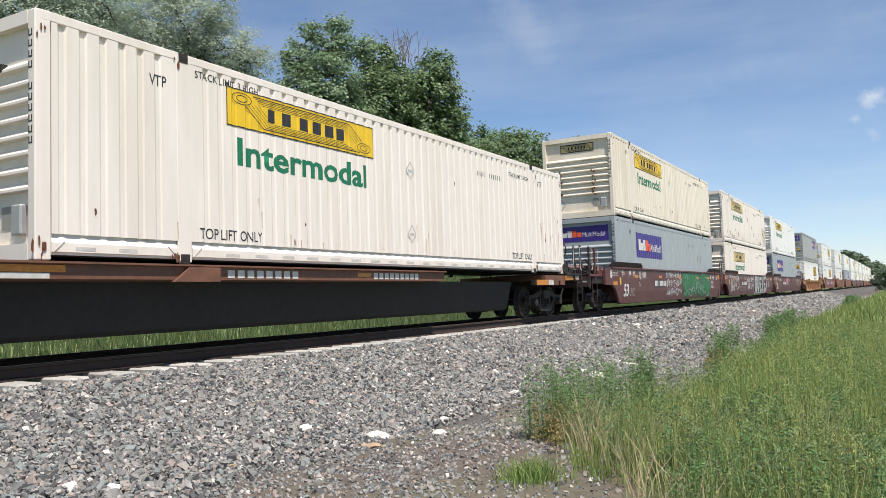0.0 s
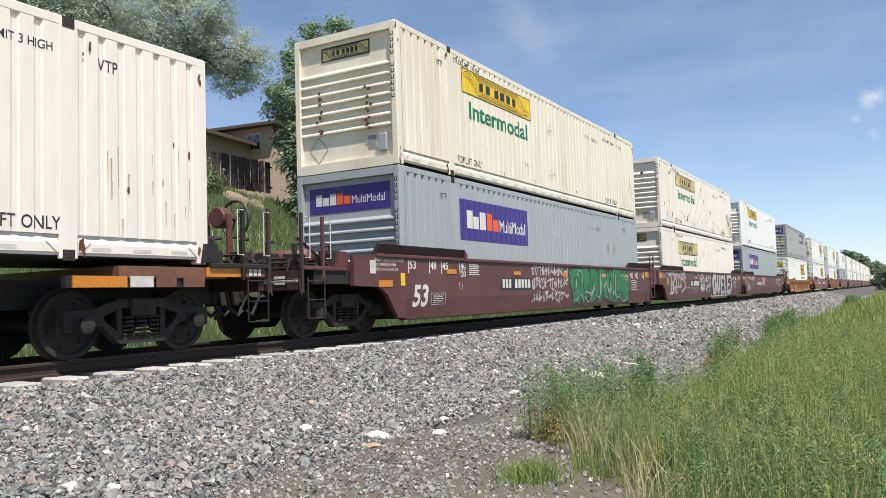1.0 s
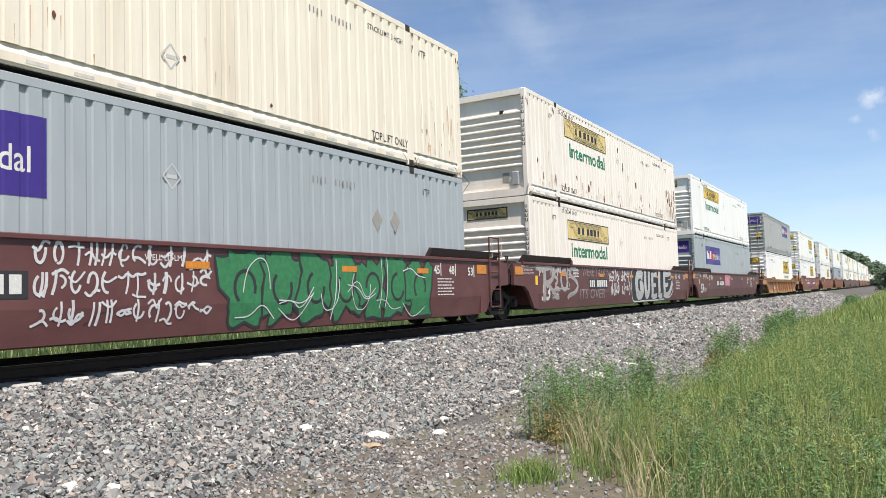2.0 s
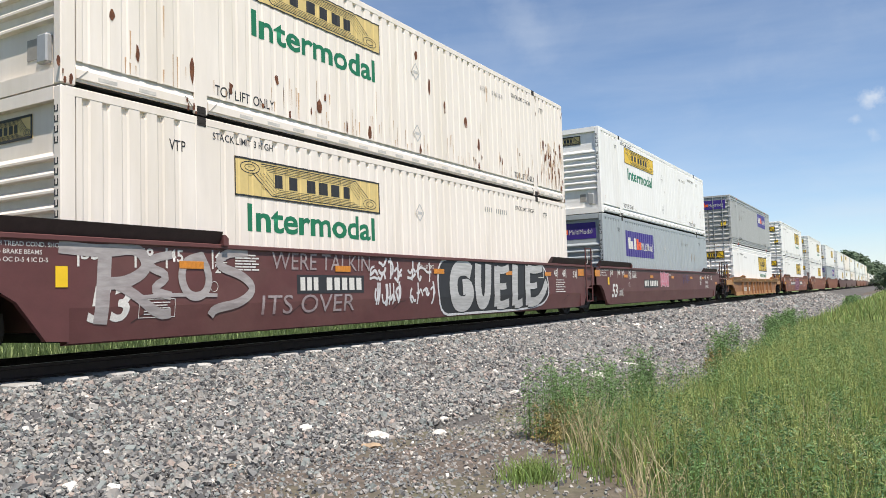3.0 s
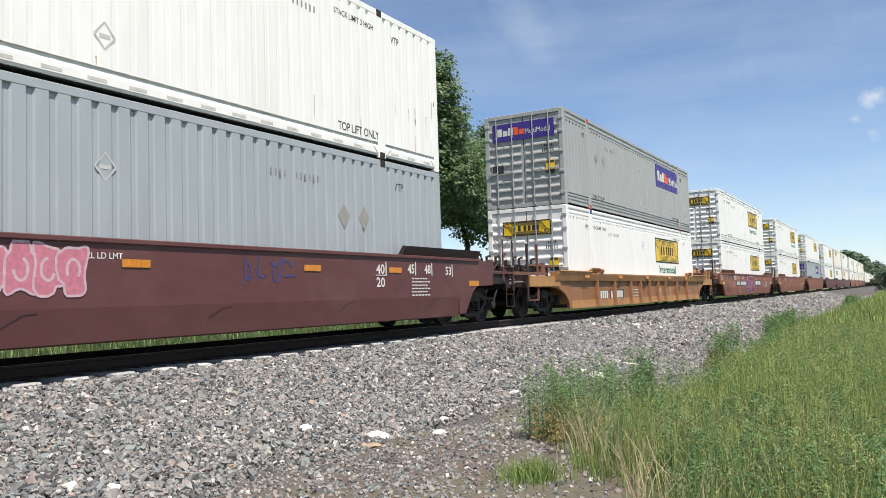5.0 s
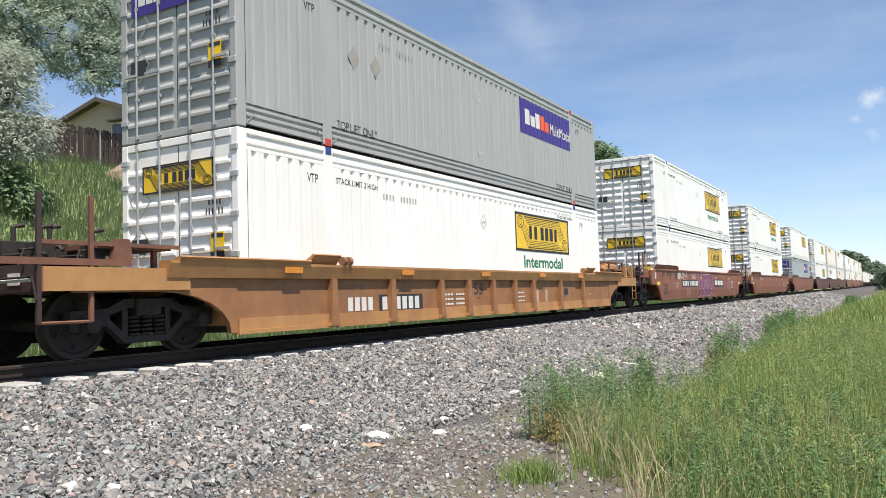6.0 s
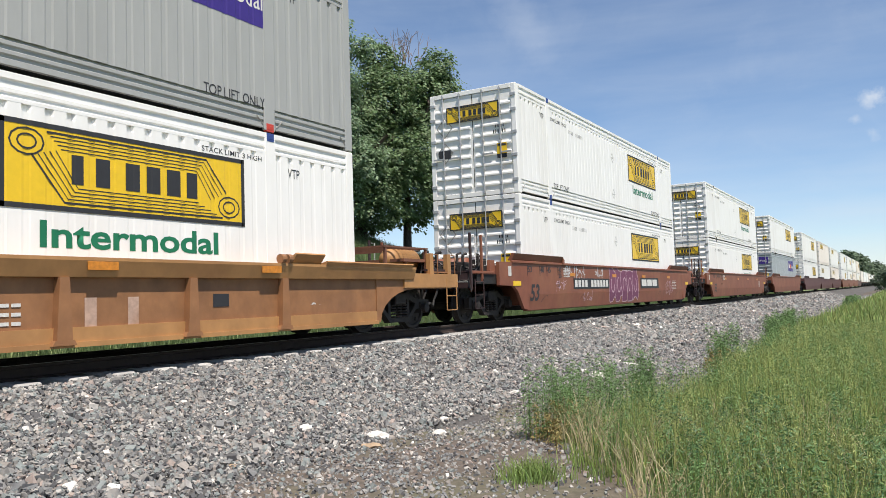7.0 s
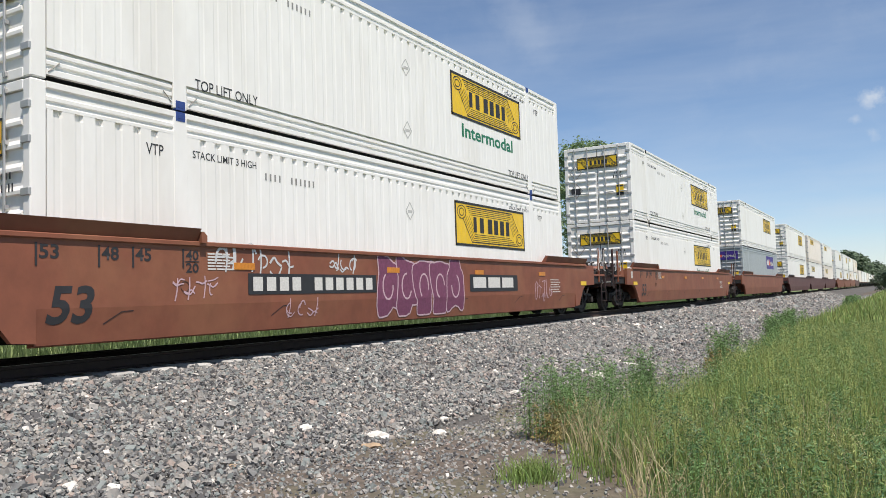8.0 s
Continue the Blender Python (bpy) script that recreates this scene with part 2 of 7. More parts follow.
GRASSD = mat("dry_grass", (0.50, 0.42, 0.25), 0.7, var=0.15, bump=0, island=0.25, through_light=0.2)
WEED = mat("weed_leaves", (0.125, 0.215, 0.068), 0.55, var=0.15, bump=0, island=0.35, through_light=0.3)
WEEDB = mat("dark_weed_leaves", (0.095, 0.175, 0.062), 0.55, var=0.2, bump=0, island=0.4, through_light=0.3)
WEEDD = mat("withered_weed", (0.27, 0.21, 0.075), 0.7, var=0.2, bump=0, island=0.3, through_light=0.2)
POPLAR = mat("poplar_leaves", (0.23, 0.32, 0.185), 0.5, var=0.15, bump=0, island=0.3, through_light=0.42)
BANKGRASS = mat("bank_grass", (0.155, 0.215, 0.092), 0.6, var=0.2, scale=0.2, bump=0, island=0.10, through_light=0.5, tint=(0.20, 0.25, 0.09), amount=0.7, tscale=0.25)
STUCCO = mat("tan_stucco", (0.50, 0.395, 0.315), 0.9, var=0.06, scale=1, bump=0.4, bscale=45)
ROOF = mat("brown_shingles", (0.10, 0.075, 0.060), 0.9, var=0.25, scale=2, bump=0.5, bscale=12)
TRIM = mat("dark_trim", (0.10, 0.075, 0.06), 0.7, var=0.1)
PALETRIM = mat("pale_trim", (0.62, 0.58, 0.52), 0.6, var=0.06)
GLASS = mat("window_glass", (0.03, 0.04, 0.045), 0.06, 0.0, var=0.1, bump=0, gloss=1.0)
CURTAIN = mat("pale_blind", (0.45, 0.50, 0.52), 0.6, var=0.06, bump=0)
FENCE = mat("weathered_boards", (0.040, 0.027, 0.022), 0.85, var=0.3, scale=1.5, bump=0.5, bscale=14, stretch=(4, 4, 0.5), rand=0.35, tint=(0.085, 0.062, 0.05), amount=0.5)
POSTM = mat("galvanised_post", (0.40, 0.39, 0.37), 0.5, 0.4, var=0.1)
CONC = mat("sandstone_boulder", (0.24, 0.185, 0.130), 0.9, var=0.15, scale=1, bump=0.6, bscale=8)


def ground_material():
    """Soil with grass-coloured cover away from the ballast, blended by ragged edges."""
    m = mat("soil", (0.105, 0.083, 0.067), 0.95, var=0.3, scale=2.0, bump=0.7, bscale=30, tint=(0.115, 0.15, 0.05), amount=0.5, tscale=0.4)
    return m


SOIL = ground_material()
BANKSOIL = mat("grassy_soil", (0.15, 0.20, 0.075), 0.95, var=0.3, scale=0.6, bump=0.8, bscale=9, tint=(0.17, 0.17, 0.07), amount=0.7, tscale=0.3)

# ---- mesh tools ----
YC = 9.655          # the track's centre line


def box(bm, x0, x1, y0, y1, z0, z1):
    v = [bm.verts.new((x, y, z)) for x in (x0, x1) for y in (y0, y1) for z in (z0, z1)]
    for f in ((0, 1, 3, 2), (4, 6, 7, 5), (0, 4, 5, 1), (2, 3, 7, 6), (0, 2, 6, 4), (1, 5, 7, 3)):
        bm.faces.new([v[i] for i in f])
    return bm


def prism(bm, pts, lo, hi, axis="y"):
    """A polygon extruded: pts are (x, z) for axis y, (y, z) for axis x, (x, y) for axis z."""
    def place(p, w):
        return {"y": (p[0], w, p[1]), "x": (w, p[0], p[1]), "z": (p[0], p[1], w)}[axis]
    a = [bm.verts.new(place(p, lo)) for p in pts]
    b = [bm.verts.new(place(p, hi)) for p in pts]
    n = len(pts)
    bm.faces.new(a)
    bm.faces.new(b[::-1])
    for i in range(n):
        bm.faces.new((a[i], b[i], b[(i + 1) % n], a[(i + 1) % n]))
    return bm


def tube(bm, pts, r, seg=8, r2=None, caps=True):
    """A round bar along a line of points, tapering to r2."""
    pts = [Vector(p) for p in pts]
    rings = []
    for i, p in enumerate(pts):
        d = (pts[min(i + 1, len(pts) - 1)] - pts[max(i - 1, 0)]).normalized()
        u = d.orthogonal().normalized() if i == 0 else (rings_u - d * rings_u.dot(d)).normalized()
        rings_u = u
        w = d.cross(u)
        rr = r if r2 is None else r + (r2 - r) * i / max(len(pts) - 1, 1)
        rings.append([bm.verts.new(p + rr * (math.cos(a) * u + math.sin(a) * w)) for a in (2 * math.pi * k / seg for k in range(seg))])
    for a, b in zip(rings, rings[1:]):
        for k in range(seg):
            bm.faces.new((a[k], a[(k + 1) % seg], b[(k + 1) % seg], b[k]))
    if caps:
        bm.faces.new(rings[0][::-1])
        bm.faces.new(rings[-1])
    return bm


def lathe(bm, profile, seg=28, axis="y"):
    """Turned about the y axis: profile of (y, radius)."""
    rings = []
    for y, r in profile:
        rings.append([bm.verts.new((r * math.cos(2 * math.pi * k / seg), y, r * math.sin(2 * math.pi * k / seg))) for k in range(seg)])
    for a, b in zip(rings, rings[1:]):
        for k in range(seg):
            bm.faces.new((a[k], a[(k + 1) % seg], b[(k + 1) % seg], b[k]))
    bm.faces.new(rings[0])
    bm.faces.new(rings[-1][::-1])
    return bm


def mesh_of(name, bm, material, bevel=0.0, smooth=False):
    if bevel:
        bmesh.ops.bevel(bm, geom=bm.edges[:], offset=bevel, segments=1, affect="EDGES", clamp_overlap=True)
    bmesh.ops.recalc_face_normals(bm, faces=bm.faces[:])
    me = bpy.data.meshes.new(name)
    bm.to_mesh(me)
    bm.free()
    me.materials.append(material)
    if smooth:
        me.polygons.foreach_set("use_smooth", [True] * len(me.polygons))
    return me


def part(name, bm, material, parent, label="", bevel=0.0, smooth=False):
    """Links a bmesh (or a ready mesh) as one mesh object under a thing or a part."""
    me = bm if isinstance(bm, bpy.types.Mesh) else mesh_of(name, bm, material, bevel, smooth)
    ob = new(name, me)
    ob.parent = parent
    if label:
        ob["label"] = label
    if name.endswith(("_bars", "_marks")):
        ob["kind"] = "stuff"
    return ob


def thing(name, label, category, group="", kind="", at=None):
    ob = new(name)
    ob.empty_display_size = 0.2
    if at is not None:
        ob.matrix_basis = at
    return tagged(ob, label, category, group, kind)


def solid(name, bm, material, label, category="", group="", kind="", bevel=0.0, smooth=False):
    return tagged(new(name, mesh_of(name, bm, material, bevel, smooth)), label, category, group, kind)


def BM():
    return bmesh.new()


def raw_mesh(name, verts, faces, material, smooth=False):
    """Verts (n,3) and faces (m,k) as arrays, written straight into a mesh."""
    me = bpy.data.meshes.new(name)
    k = faces.shape[1]
    me.vertices.add(len(verts))
    me.vertices.foreach_set("co", verts.astype(np.float32).ravel())
    me.loops.add(faces.size)
    me.loops.foreach_set("vertex_index", faces.astype(np.int32).ravel())
    me.polygons.add(len(faces))
    me.polygons.foreach_set("loop_start", np.arange(0, faces.size, k, dtype=np.int32))
    me.polygons.foreach_set("loop_total", np.full(len(faces), k, dtype=np.int32))
    me.update(calc_edges=True)
    me.polygons.foreach_set("use_smooth", np.full(len(faces), smooth, dtype=bool))
    me.materials.append(material)
    return me


def lettering(words, material, x, y, z, height, width=None, face="side", bold=0.0, slant=0.0):
    """Flat letters as a mesh: lower left corner at (x, y, z). side: seen from -y; end: seen from -x."""
    cu = bpy.data.curves.new("letters", "FONT")
    cu.body, cu.size, cu.resolution_u, cu.offset = words, 1.0, 3, bold
    ob = bpy.data.objects.new("letters", cu)
    scene.collection.objects.link(ob)
    bpy.context.view_layer.update()
    me = bpy.data.meshes.new_from_object(ob.evaluated_get(bpy.context.evaluated_depsgraph_get()))
    bpy.data.objects.remove(ob)
    co = np.empty(len(me.vertices) * 3, np.float32)
    me.vertices.foreach_get("co", co)
    co = co.reshape(-1, 3)
    lo, hi = co.min(0), co.max(0)
    s = height / 0.70
    sx = width / (hi[0] - lo[0]) if width else s
    u, w = (co[:, 0] - lo[0]) * sx + slant * co[:, 1] * s, co[:, 1] * s
    if face == "side":
        out = np.stack([x + u, np.full_like(u, y), z + w], 1)
    else:
        out = np.stack([np.full_like(u, x), y - u, z + w], 1)
    me.vertices.foreach_set("co", out.astype(np.float32).ravel())
    me.update()
    me.materials.clear()
    me.materials.append(material)
    return me


def bars(bm, x0, x1, z0, z1, y, n, gap=0.25, face="side", rnd=None):
    """A row of n plain upright bars in place of writing."""
    w = (x1 - x0) / n
    for i in range(n):
        a, b = x0 + i * w, x0 + (i + 1 - gap) * w
        if face == "side":
            box(bm, a, b, y - 0.002, y, z0, z1)
        else:
            box(bm, y - 0.002, y, -b, -a, z0, z1)
    return bm


def bar_row(parent, x0, x1, z0, z1, y, n, gap, material, name="number_bar"):
    """A row of n plain bars in place of writing, each a part of its own."""
    w = (x1 - x0) / n
    for i in range(n):
        part(name, box(BM(), x0 + i * w, x0 + (i + 1 - gap) * w, y - 0.002, y, z0, z1), material, parent)


def strip(bm, pts, width, y, closed=False, rise=0.0):
    """A painted stroke in the xz plane of a side: a flat ribbon along pts."""
    pts = [Vector((p[0], 0, p[1])) for p in pts]
    n = len(pts)
    rows = []
    for i, p in enumerate(pts):
        a = pts[(i - 1) % n] if closed or i else pts[0]
        b = pts[(i + 1) % n] if closed or i < n - 1 else pts[-1]
        d = (b - a)
        d = d.normalized() if d.length > 1e-6 else Vector((1, 0, 0))
        q = Vector((-d.z, 0, d.x)) * width / 2
        rows.append((bm.verts.new((p.x + q.x, y - rise * i, p.z + q.z)), bm.verts.new((p.x - q.x, y - rise * i, p.z - q.z))))
    pairs = list(zip(rows, rows[1:])) + ([(rows[-1], rows[0])] if closed else [])
    for a, b in pairs:
        bm.faces.new((a[0], b[0], b[1], a[1]))
    return bm


def cut(me, points, axis):
    """Cuts a flat mesh across x (0) or z (2) at each place, so that it can follow folds there."""
    bm = bmesh.new()
    bm.from_mesh(me)
    co = Vector((0, 0, 0))
    no = Vector((0, 0, 0))
    no[axis] = 1
    for p in points:
        co[axis] = p
        bmesh.ops.bisect_plane(bm, geom=bm.verts[:] + bm.edges[:] + bm.faces[:], plane_co=co, plane_no=no, dist=1e-5)
    bm.to_mesh(me)
    bm.free()
    return me


def on_wave(me, proud=0.003):
    """Lays flat letters on the corrugation of the near wall."""
    xs = [v.co.x for v in me.vertices]
    lo, hi = min(xs), max(xs)
    cut(me, [x for x in WAVE_X if lo < x < hi], 0)
    for v in me.vertices:
        v.co.y = -HW + FLUTE[0] * float(np.interp(v.co.x, WAVE_X, WAVE_D)) - proud
    return me


FOLD = 0.62         # height at which a deep well car's side folds inwards


def on_sill(ob):
    """Lays flat paint on the folded side of a well car."""
    me = ob.data
    if me.vertices and min(v.co.z for v in me.vertices) < FOLD:
        cut(me, (FOLD,), 2)
        for v in me.vertices:
            v.co.y += float(np.interp(v.co.z, (0.215, FOLD), (0.045, 0.0)))
    return ob


# ---- ground, ballast, track ----
def smooth_noise(x, y, s, seed=0.0):
    return noise.noise((x * s + seed, y * s - seed, seed))


def ground_z(x, y):
    """Height of the soil: a flat verge, a cutting bank beyond the line that sinks with distance."""
    z = float(np.interp(y, [-400, 0, 13.4, 15, 19, 23, 26, 29, 33, 60, 400], [-1.3, -1.0, -1.0, -0.45, 0.75, 2.3, 4.5, 6.7, 7.2, 8.2, 10]))
    if y > 13.4:
        fall = float(np.interp(x, [-60, 0, 26, 34, 44, 60, 120, 300, 900], [0.8, 0.95, 1.0, 0.9, 0.62, 0.45, 0.3, 0.25, 0.2]))
        z = -1.0 + (z + 1.0) * fall
    z += 0.06 * smooth_noise(x, y, 0.6) + 0.16 * smooth_noise(x, y, 0.17, 3.0) * (1 if y > 13 else 0.3)
    return z


def make_ground():
    xs = np.concatenate([np.arange(-400, -20, 40), np.arange(-20, 3, 1.0), np.arange(3, 30, 0.35), np.arange(30, 70, 1.0), np.arange(70, 200, 6), np.geomspace(200, 2500, 16)])
    ys = np.concatenate([-np.geomspace(2000, 14, 14), np.arange(-12, 5.2, 0.4), [5.2, 6.0, 7.5, 9, 11, 13], np.arange(13.4, 34, 0.6), np.geomspace(35, 2000, 16)])
    v = np.array([(x, y, ground_z(x, y)) for x in xs for y in ys])
    ny = len(ys)
    i, j = np.meshgrid(np.arange(len(xs) - 1), np.arange(ny - 1), indexing="ij")
    a = (i * ny + j).ravel()
    f = np.stack([a, a + ny, a + ny + 1, a + 1], 1)
    me = raw_mesh("ground", v, f, SOIL, True)
    me.materials.append(BANKSOIL)
    mid = ys[j.ravel()]
    far = xs[i.ravel()]
    me.polygons.foreach_set("material_index", ((mid > 13.0) | ((far > 8.5) & (mid < 2.4)) | ((far < 8.5) & (mid < 0.4)) | ((far > 20) & (mid < 3.6))).astype(np.int32))
    tagged(new("ground", me), "soil and grass verge with a rising grassy bank", "ground", kind="structure")


make_ground()

BED = [(4.75, -1.04), (5.6, -0.96), (6.4, -0.75), (7.95, -0.315), (8.2, -0.268), (8.35, -0.262), (8.5, -0.29), (10.4, -0.30), (11.1, -0.21), (12.9, -0.85), (13.6, -1.05)]


def bed_z(y):
    return float(np.interp(y, [p[0] for p in BED], [p[1] for p in BED]))


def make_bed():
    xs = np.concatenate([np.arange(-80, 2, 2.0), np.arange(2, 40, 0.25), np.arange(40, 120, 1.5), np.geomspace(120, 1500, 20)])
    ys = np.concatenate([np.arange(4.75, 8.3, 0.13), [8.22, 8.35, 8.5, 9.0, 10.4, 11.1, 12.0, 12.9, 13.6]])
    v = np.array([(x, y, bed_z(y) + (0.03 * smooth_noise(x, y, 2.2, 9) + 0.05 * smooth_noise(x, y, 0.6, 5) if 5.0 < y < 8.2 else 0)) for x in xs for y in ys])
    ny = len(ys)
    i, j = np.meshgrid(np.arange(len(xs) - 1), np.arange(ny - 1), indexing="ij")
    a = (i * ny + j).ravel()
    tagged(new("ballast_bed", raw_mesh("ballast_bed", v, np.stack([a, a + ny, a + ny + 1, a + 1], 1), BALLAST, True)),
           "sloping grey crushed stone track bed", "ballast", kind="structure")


make_bed()


def stone_cloud(centres, sizes, rng):
    """Many irregular eight-cornered stones as one array mesh."""
    n = len(centres)
    base = np.array([(x, y, z) for x in (-1, 1) for y in (-1, 1) for z in (-1, 1)], float) * 0.5
    v = base[None] * (1 + rng.uniform(-0.55, 0.2, (n, 8, 3)))
    v = v * rng.uniform(0.5, 1.45, (n, 1, 3))
    q = rng.normal(size=(n, 4))
    q /= np.linalg.norm(q, axis=1)[:, None]
    w, x, y, z = q.T
    R = np.stack([1 - 2 * (y * y + z * z), 2 * (x * y - z * w), 2 * (x * z + y * w), 2 * (x * y + z * w), 1 - 2 * (x * x + z * z), 2 * (y * z - x * w),
                  2 * (x * z - y * w), 2 * (y * z + x * w), 1 - 2 * (x * x + y * y)], 1).reshape(n, 3, 3)
    v = np.einsum("nij,nkj->nki", R, v) * sizes[:, None, None] + centres[:, None, :]
    f = np.array([(0, 1, 3, 2), (4, 6, 7, 5), (0, 4, 5, 1), (2, 3, 7, 6), (0, 2, 6, 4), (1, 5, 7, 3)])
    return v.reshape(-1, 3), (f[None] + 8 * np.arange(n)[:, None, None]).reshape(-1, 4)


def make_stones():
    rng = np.random.default_rng(3)
    cs, ss = [], []
    for x0, x1, per, lo, hi in ((-8.0, 3.0, 130, 0.05, 0.10), (3.0, 11, 1550, 0.022, 0.048), (11, 22, 760, 0.032, 0.056), (22, 48, 190, 0.05, 0.10), (48, 110, 50, 0.08, 0.16)):
        n = int((x1 - x0) * 3.4 * per)
        x = rng.uniform(x0, x1, n)
        y = rng.uniform(5.0, 8.30, n)
        keep = rng.uniform(0, 1, n) < np.clip((y - 4.95) / 1.0, 0.06, 1)
        x, y = x[keep], y[keep]
        s = rng.uniform(lo, hi, len(x)) * np.where(rng.uniform(0, 1, len(x)) < 0.06, 1.7, 1)
        z = np.interp(y, [p[0] for p in BED], [p[1] for p in BED]) + 0.045 * rng.uniform(0, 1, len(x))
        cs.append(np.stack([x, y, z], 1)), ss.append(s)
    n = 5000
    x = rng.uniform(3, 40, n)
    y = rng.uniform(8.3, 11.2, n)
    cs.append(np.stack([x, y, np.full(n, -0.305)], 1)), ss.append(rng.uniform(0.04, 0.08, n))
    n = 20000
    x, y = 3.0 + 21.5 * rng.uniform(0, 1, n) ** 1.3, 2.0 + 3.6 * rng.uniform(0, 1, n) ** 0.7
    cs.append(np.stack([x, y, np.array([ground_z(a, b) for a, b in zip(x, y)]) + 0.004], 1)), ss.append(rng.uniform(0.012, 0.04, n))
    n = 15000
    x, y = 15 + 105 * rng.uniform(0, 1, n) ** 1.7, 2.6 + 2.8 * rng.uniform(0, 1, n)
    cs.append(np.stack([x, y, np.array([ground_z(a, b) for a, b in zip(x, y)]) + 0.01], 1)), ss.append(rng.uniform(0.03, 0.06, n) * (0.6 + x / 40))
    v, f = stone_cloud(np.concatenate(cs), np.concatenate(ss), rng)
    tagged(new("ballast_stones", raw_mesh("ballast_stones", v, f, STONE)), "loose grey and tan crushed ballast stones", "gravel", kind="stuff")


make_stones()


def rock(x, y, size, flat, material, label, seed):
    rng = np.random.default_rng(seed)
    bm = BM()
    bmesh.ops.create_icosphere(bm, subdivisions=2, radius=0.5)
    k = rng.uniform(0.75, 1.25, 3)
    for v in bm.verts:
        d = noise.noise(v.co * 3.1 + Vector((seed * 1.7, 0, 0)))
        v.co = Vector((v.co.x * k[0], v.co.y * k[1], v.co.z * flat)) * (1 + 0.55 * d) * size
    ob = solid("rock", bm, material, label, "rock", group="loose rocks on the ballast")
    z = max(bed_z(y) if y > 4.9 else -9, ground_z(x, y) if y < 5.4 else -9)
    ob.matrix_basis = pose(x, y, z + size * flat * 0.2, rng.uniform(-12, 12), rng.uniform(-12, 12), rng.uniform(0, 360))


PALE_L, TAN_L = "pale angular limestone rock lying on grey ballast", "tan flat sandstone rock lying on ballast"
for k, (x, y, s, fl, m) in enumerate(((7.55, 5.30, 0.30, 0.35, 0), (7.05, 5.95, 0.16, 0.8, 0), (8.05, 4.75, 0.20, 0.4, 0), (7.1, 5.05, 0.22, 0.3, 1), (8.9, 5.2, 0.13, 0.8, 0),
                                      (4.35, 5.75, 0.20, 0.5, 0), (4.1, 5.95, 0.16, 0.6, 0), (16.8, 5.1, 0.4, 0.25, 0), (14.2, 4.9, 0.3, 0.4, 0), (15.0, 5.6, 0.28, 0.3, 0), (5.6, 5.6, 0.16, 0.4, 1),
                                      (5.1, 5.4, 0.12, 0.5, 0), (11.5, 5.4, 0.2, 0.5, 0), (12.6, 6.3, 0.18, 0.6, 0), (5.2, 2.55, 0.09, 0.9, 0), (10.6, 6.8, 0.13, 0.7, 0), (6.4, 7.2, 0.12, 0.6, 0))):
    rock(x, y, s, fl, (PALESTONE, TANSTONE)[m], (PALE_L, TAN_L)[m], 20 + k)


def make_track():
    track = thing("track", "single railway track on pale concrete ties", "railway track", kind="structure")
    prof = [(-0.07, -0.165), (0.07, -0.165), (0.07, -0.15), (0.012, -0.135), (0.010, -0.045), (0.037, -0.035), (0.037, -0.006), (0.030, 0.0),
            (-0.030, 0.0), (-0.037, -0.006), (-0.037, -0.035), (-0.010, -0.045), (-0.012, -0.135), (-0.07, -0.15)]
    for c in (-0.755, 0.755):
        rail = part("rail", prism(BM(), [(YC + c + p[0], p[1]) for p in prof], -90, 1500, "x"), RAILSIDE, track, "rusty steel rail, sides darkened for shade, with a bright top")
        part("running_surface", box(BM(), -90, 1500, YC + c - 0.026, YC + c + 0.026, 0.0005, 0.003), STEEL, rail, "polished steel strip")
    me = mesh_of("tie", box(BM(), -0.15, 0.15, -1.38, 1.38, -0.36, -0.168), TIE, 0.02)
    plate = mesh_of("tie_plate", box(BM(), -0.1, 0.1, -0.17, 0.17, -0.17, -0.158), RAILSIDE)
    rng = np.random.default_rng(5)
    for k in range(125):
        t = part("tie", me, None, track)
        t.matrix_basis = pose(1.0 + k * 0.61 + rng.uniform(-0.02, 0.02), YC + rng.uniform(-0.03, 0.03), 0, 0, 0, rng.uniform(-0.6, 0.6))
        if k < 50:
            for c in (-0.755, 0.755):
                part("tie_plate", plate, None, t).matrix_basis = pose(0, c, 0)
    track.matrix_basis = pose(0, 0, -0.02)
    bm = BM()
    for k in range(340):
        box(bm, 77.3 + k * 0.61, 77.55 + k * 0.61, YC - 1.3, YC + 1.3, -0.36, -0.17)
    tagged(part("far_ties", bm, TIE, track), kind="stuff")


make_track()

# ---- the train ----
CL, CW, CH = 16.154, 2.59, 2.90      # a 53-foot container
HW = CW / 2


def speed_x(t):
    """How far the train has moved, from where its third container stack begins at the start."""
    return 26.564 - 13.613 * t + 0.024 * t * t


def ribs(period=0.277, lo=0.2, hi=CL - 0.2, skip=()):
    """Break points (x, depth) of a corrugated side wall."""
    pts, x = [(lo, 0.0)], lo + 0.08
    while x + 0.13 < hi:
        if not any(a - 0.14 < x < b for a, b in skip):
            pts += [(x, 0.0), (x + 0.028, 0.030), (x + 0.088, 0.030), (x + 0.116, 0.0)]
        x += period
    return pts + [(hi, 0.0)]


POSTS = ((2.03, 2.27), (CL - 2.27, CL - 2.03))
WAVE = ribs(skip=POSTS)
WAVE_X, WAVE_D = [p[0] for p in WAVE], [p[1] for p in WAVE]


def wave_depth(material):
    """How deep the corrugation runs below its pressed heads: newer boxes are almost smooth."""
    return {"white_paint": 0.16, "grey_paint": 0.5, "warm_grey_paint": 0.35}.get(material.name, 0.45)


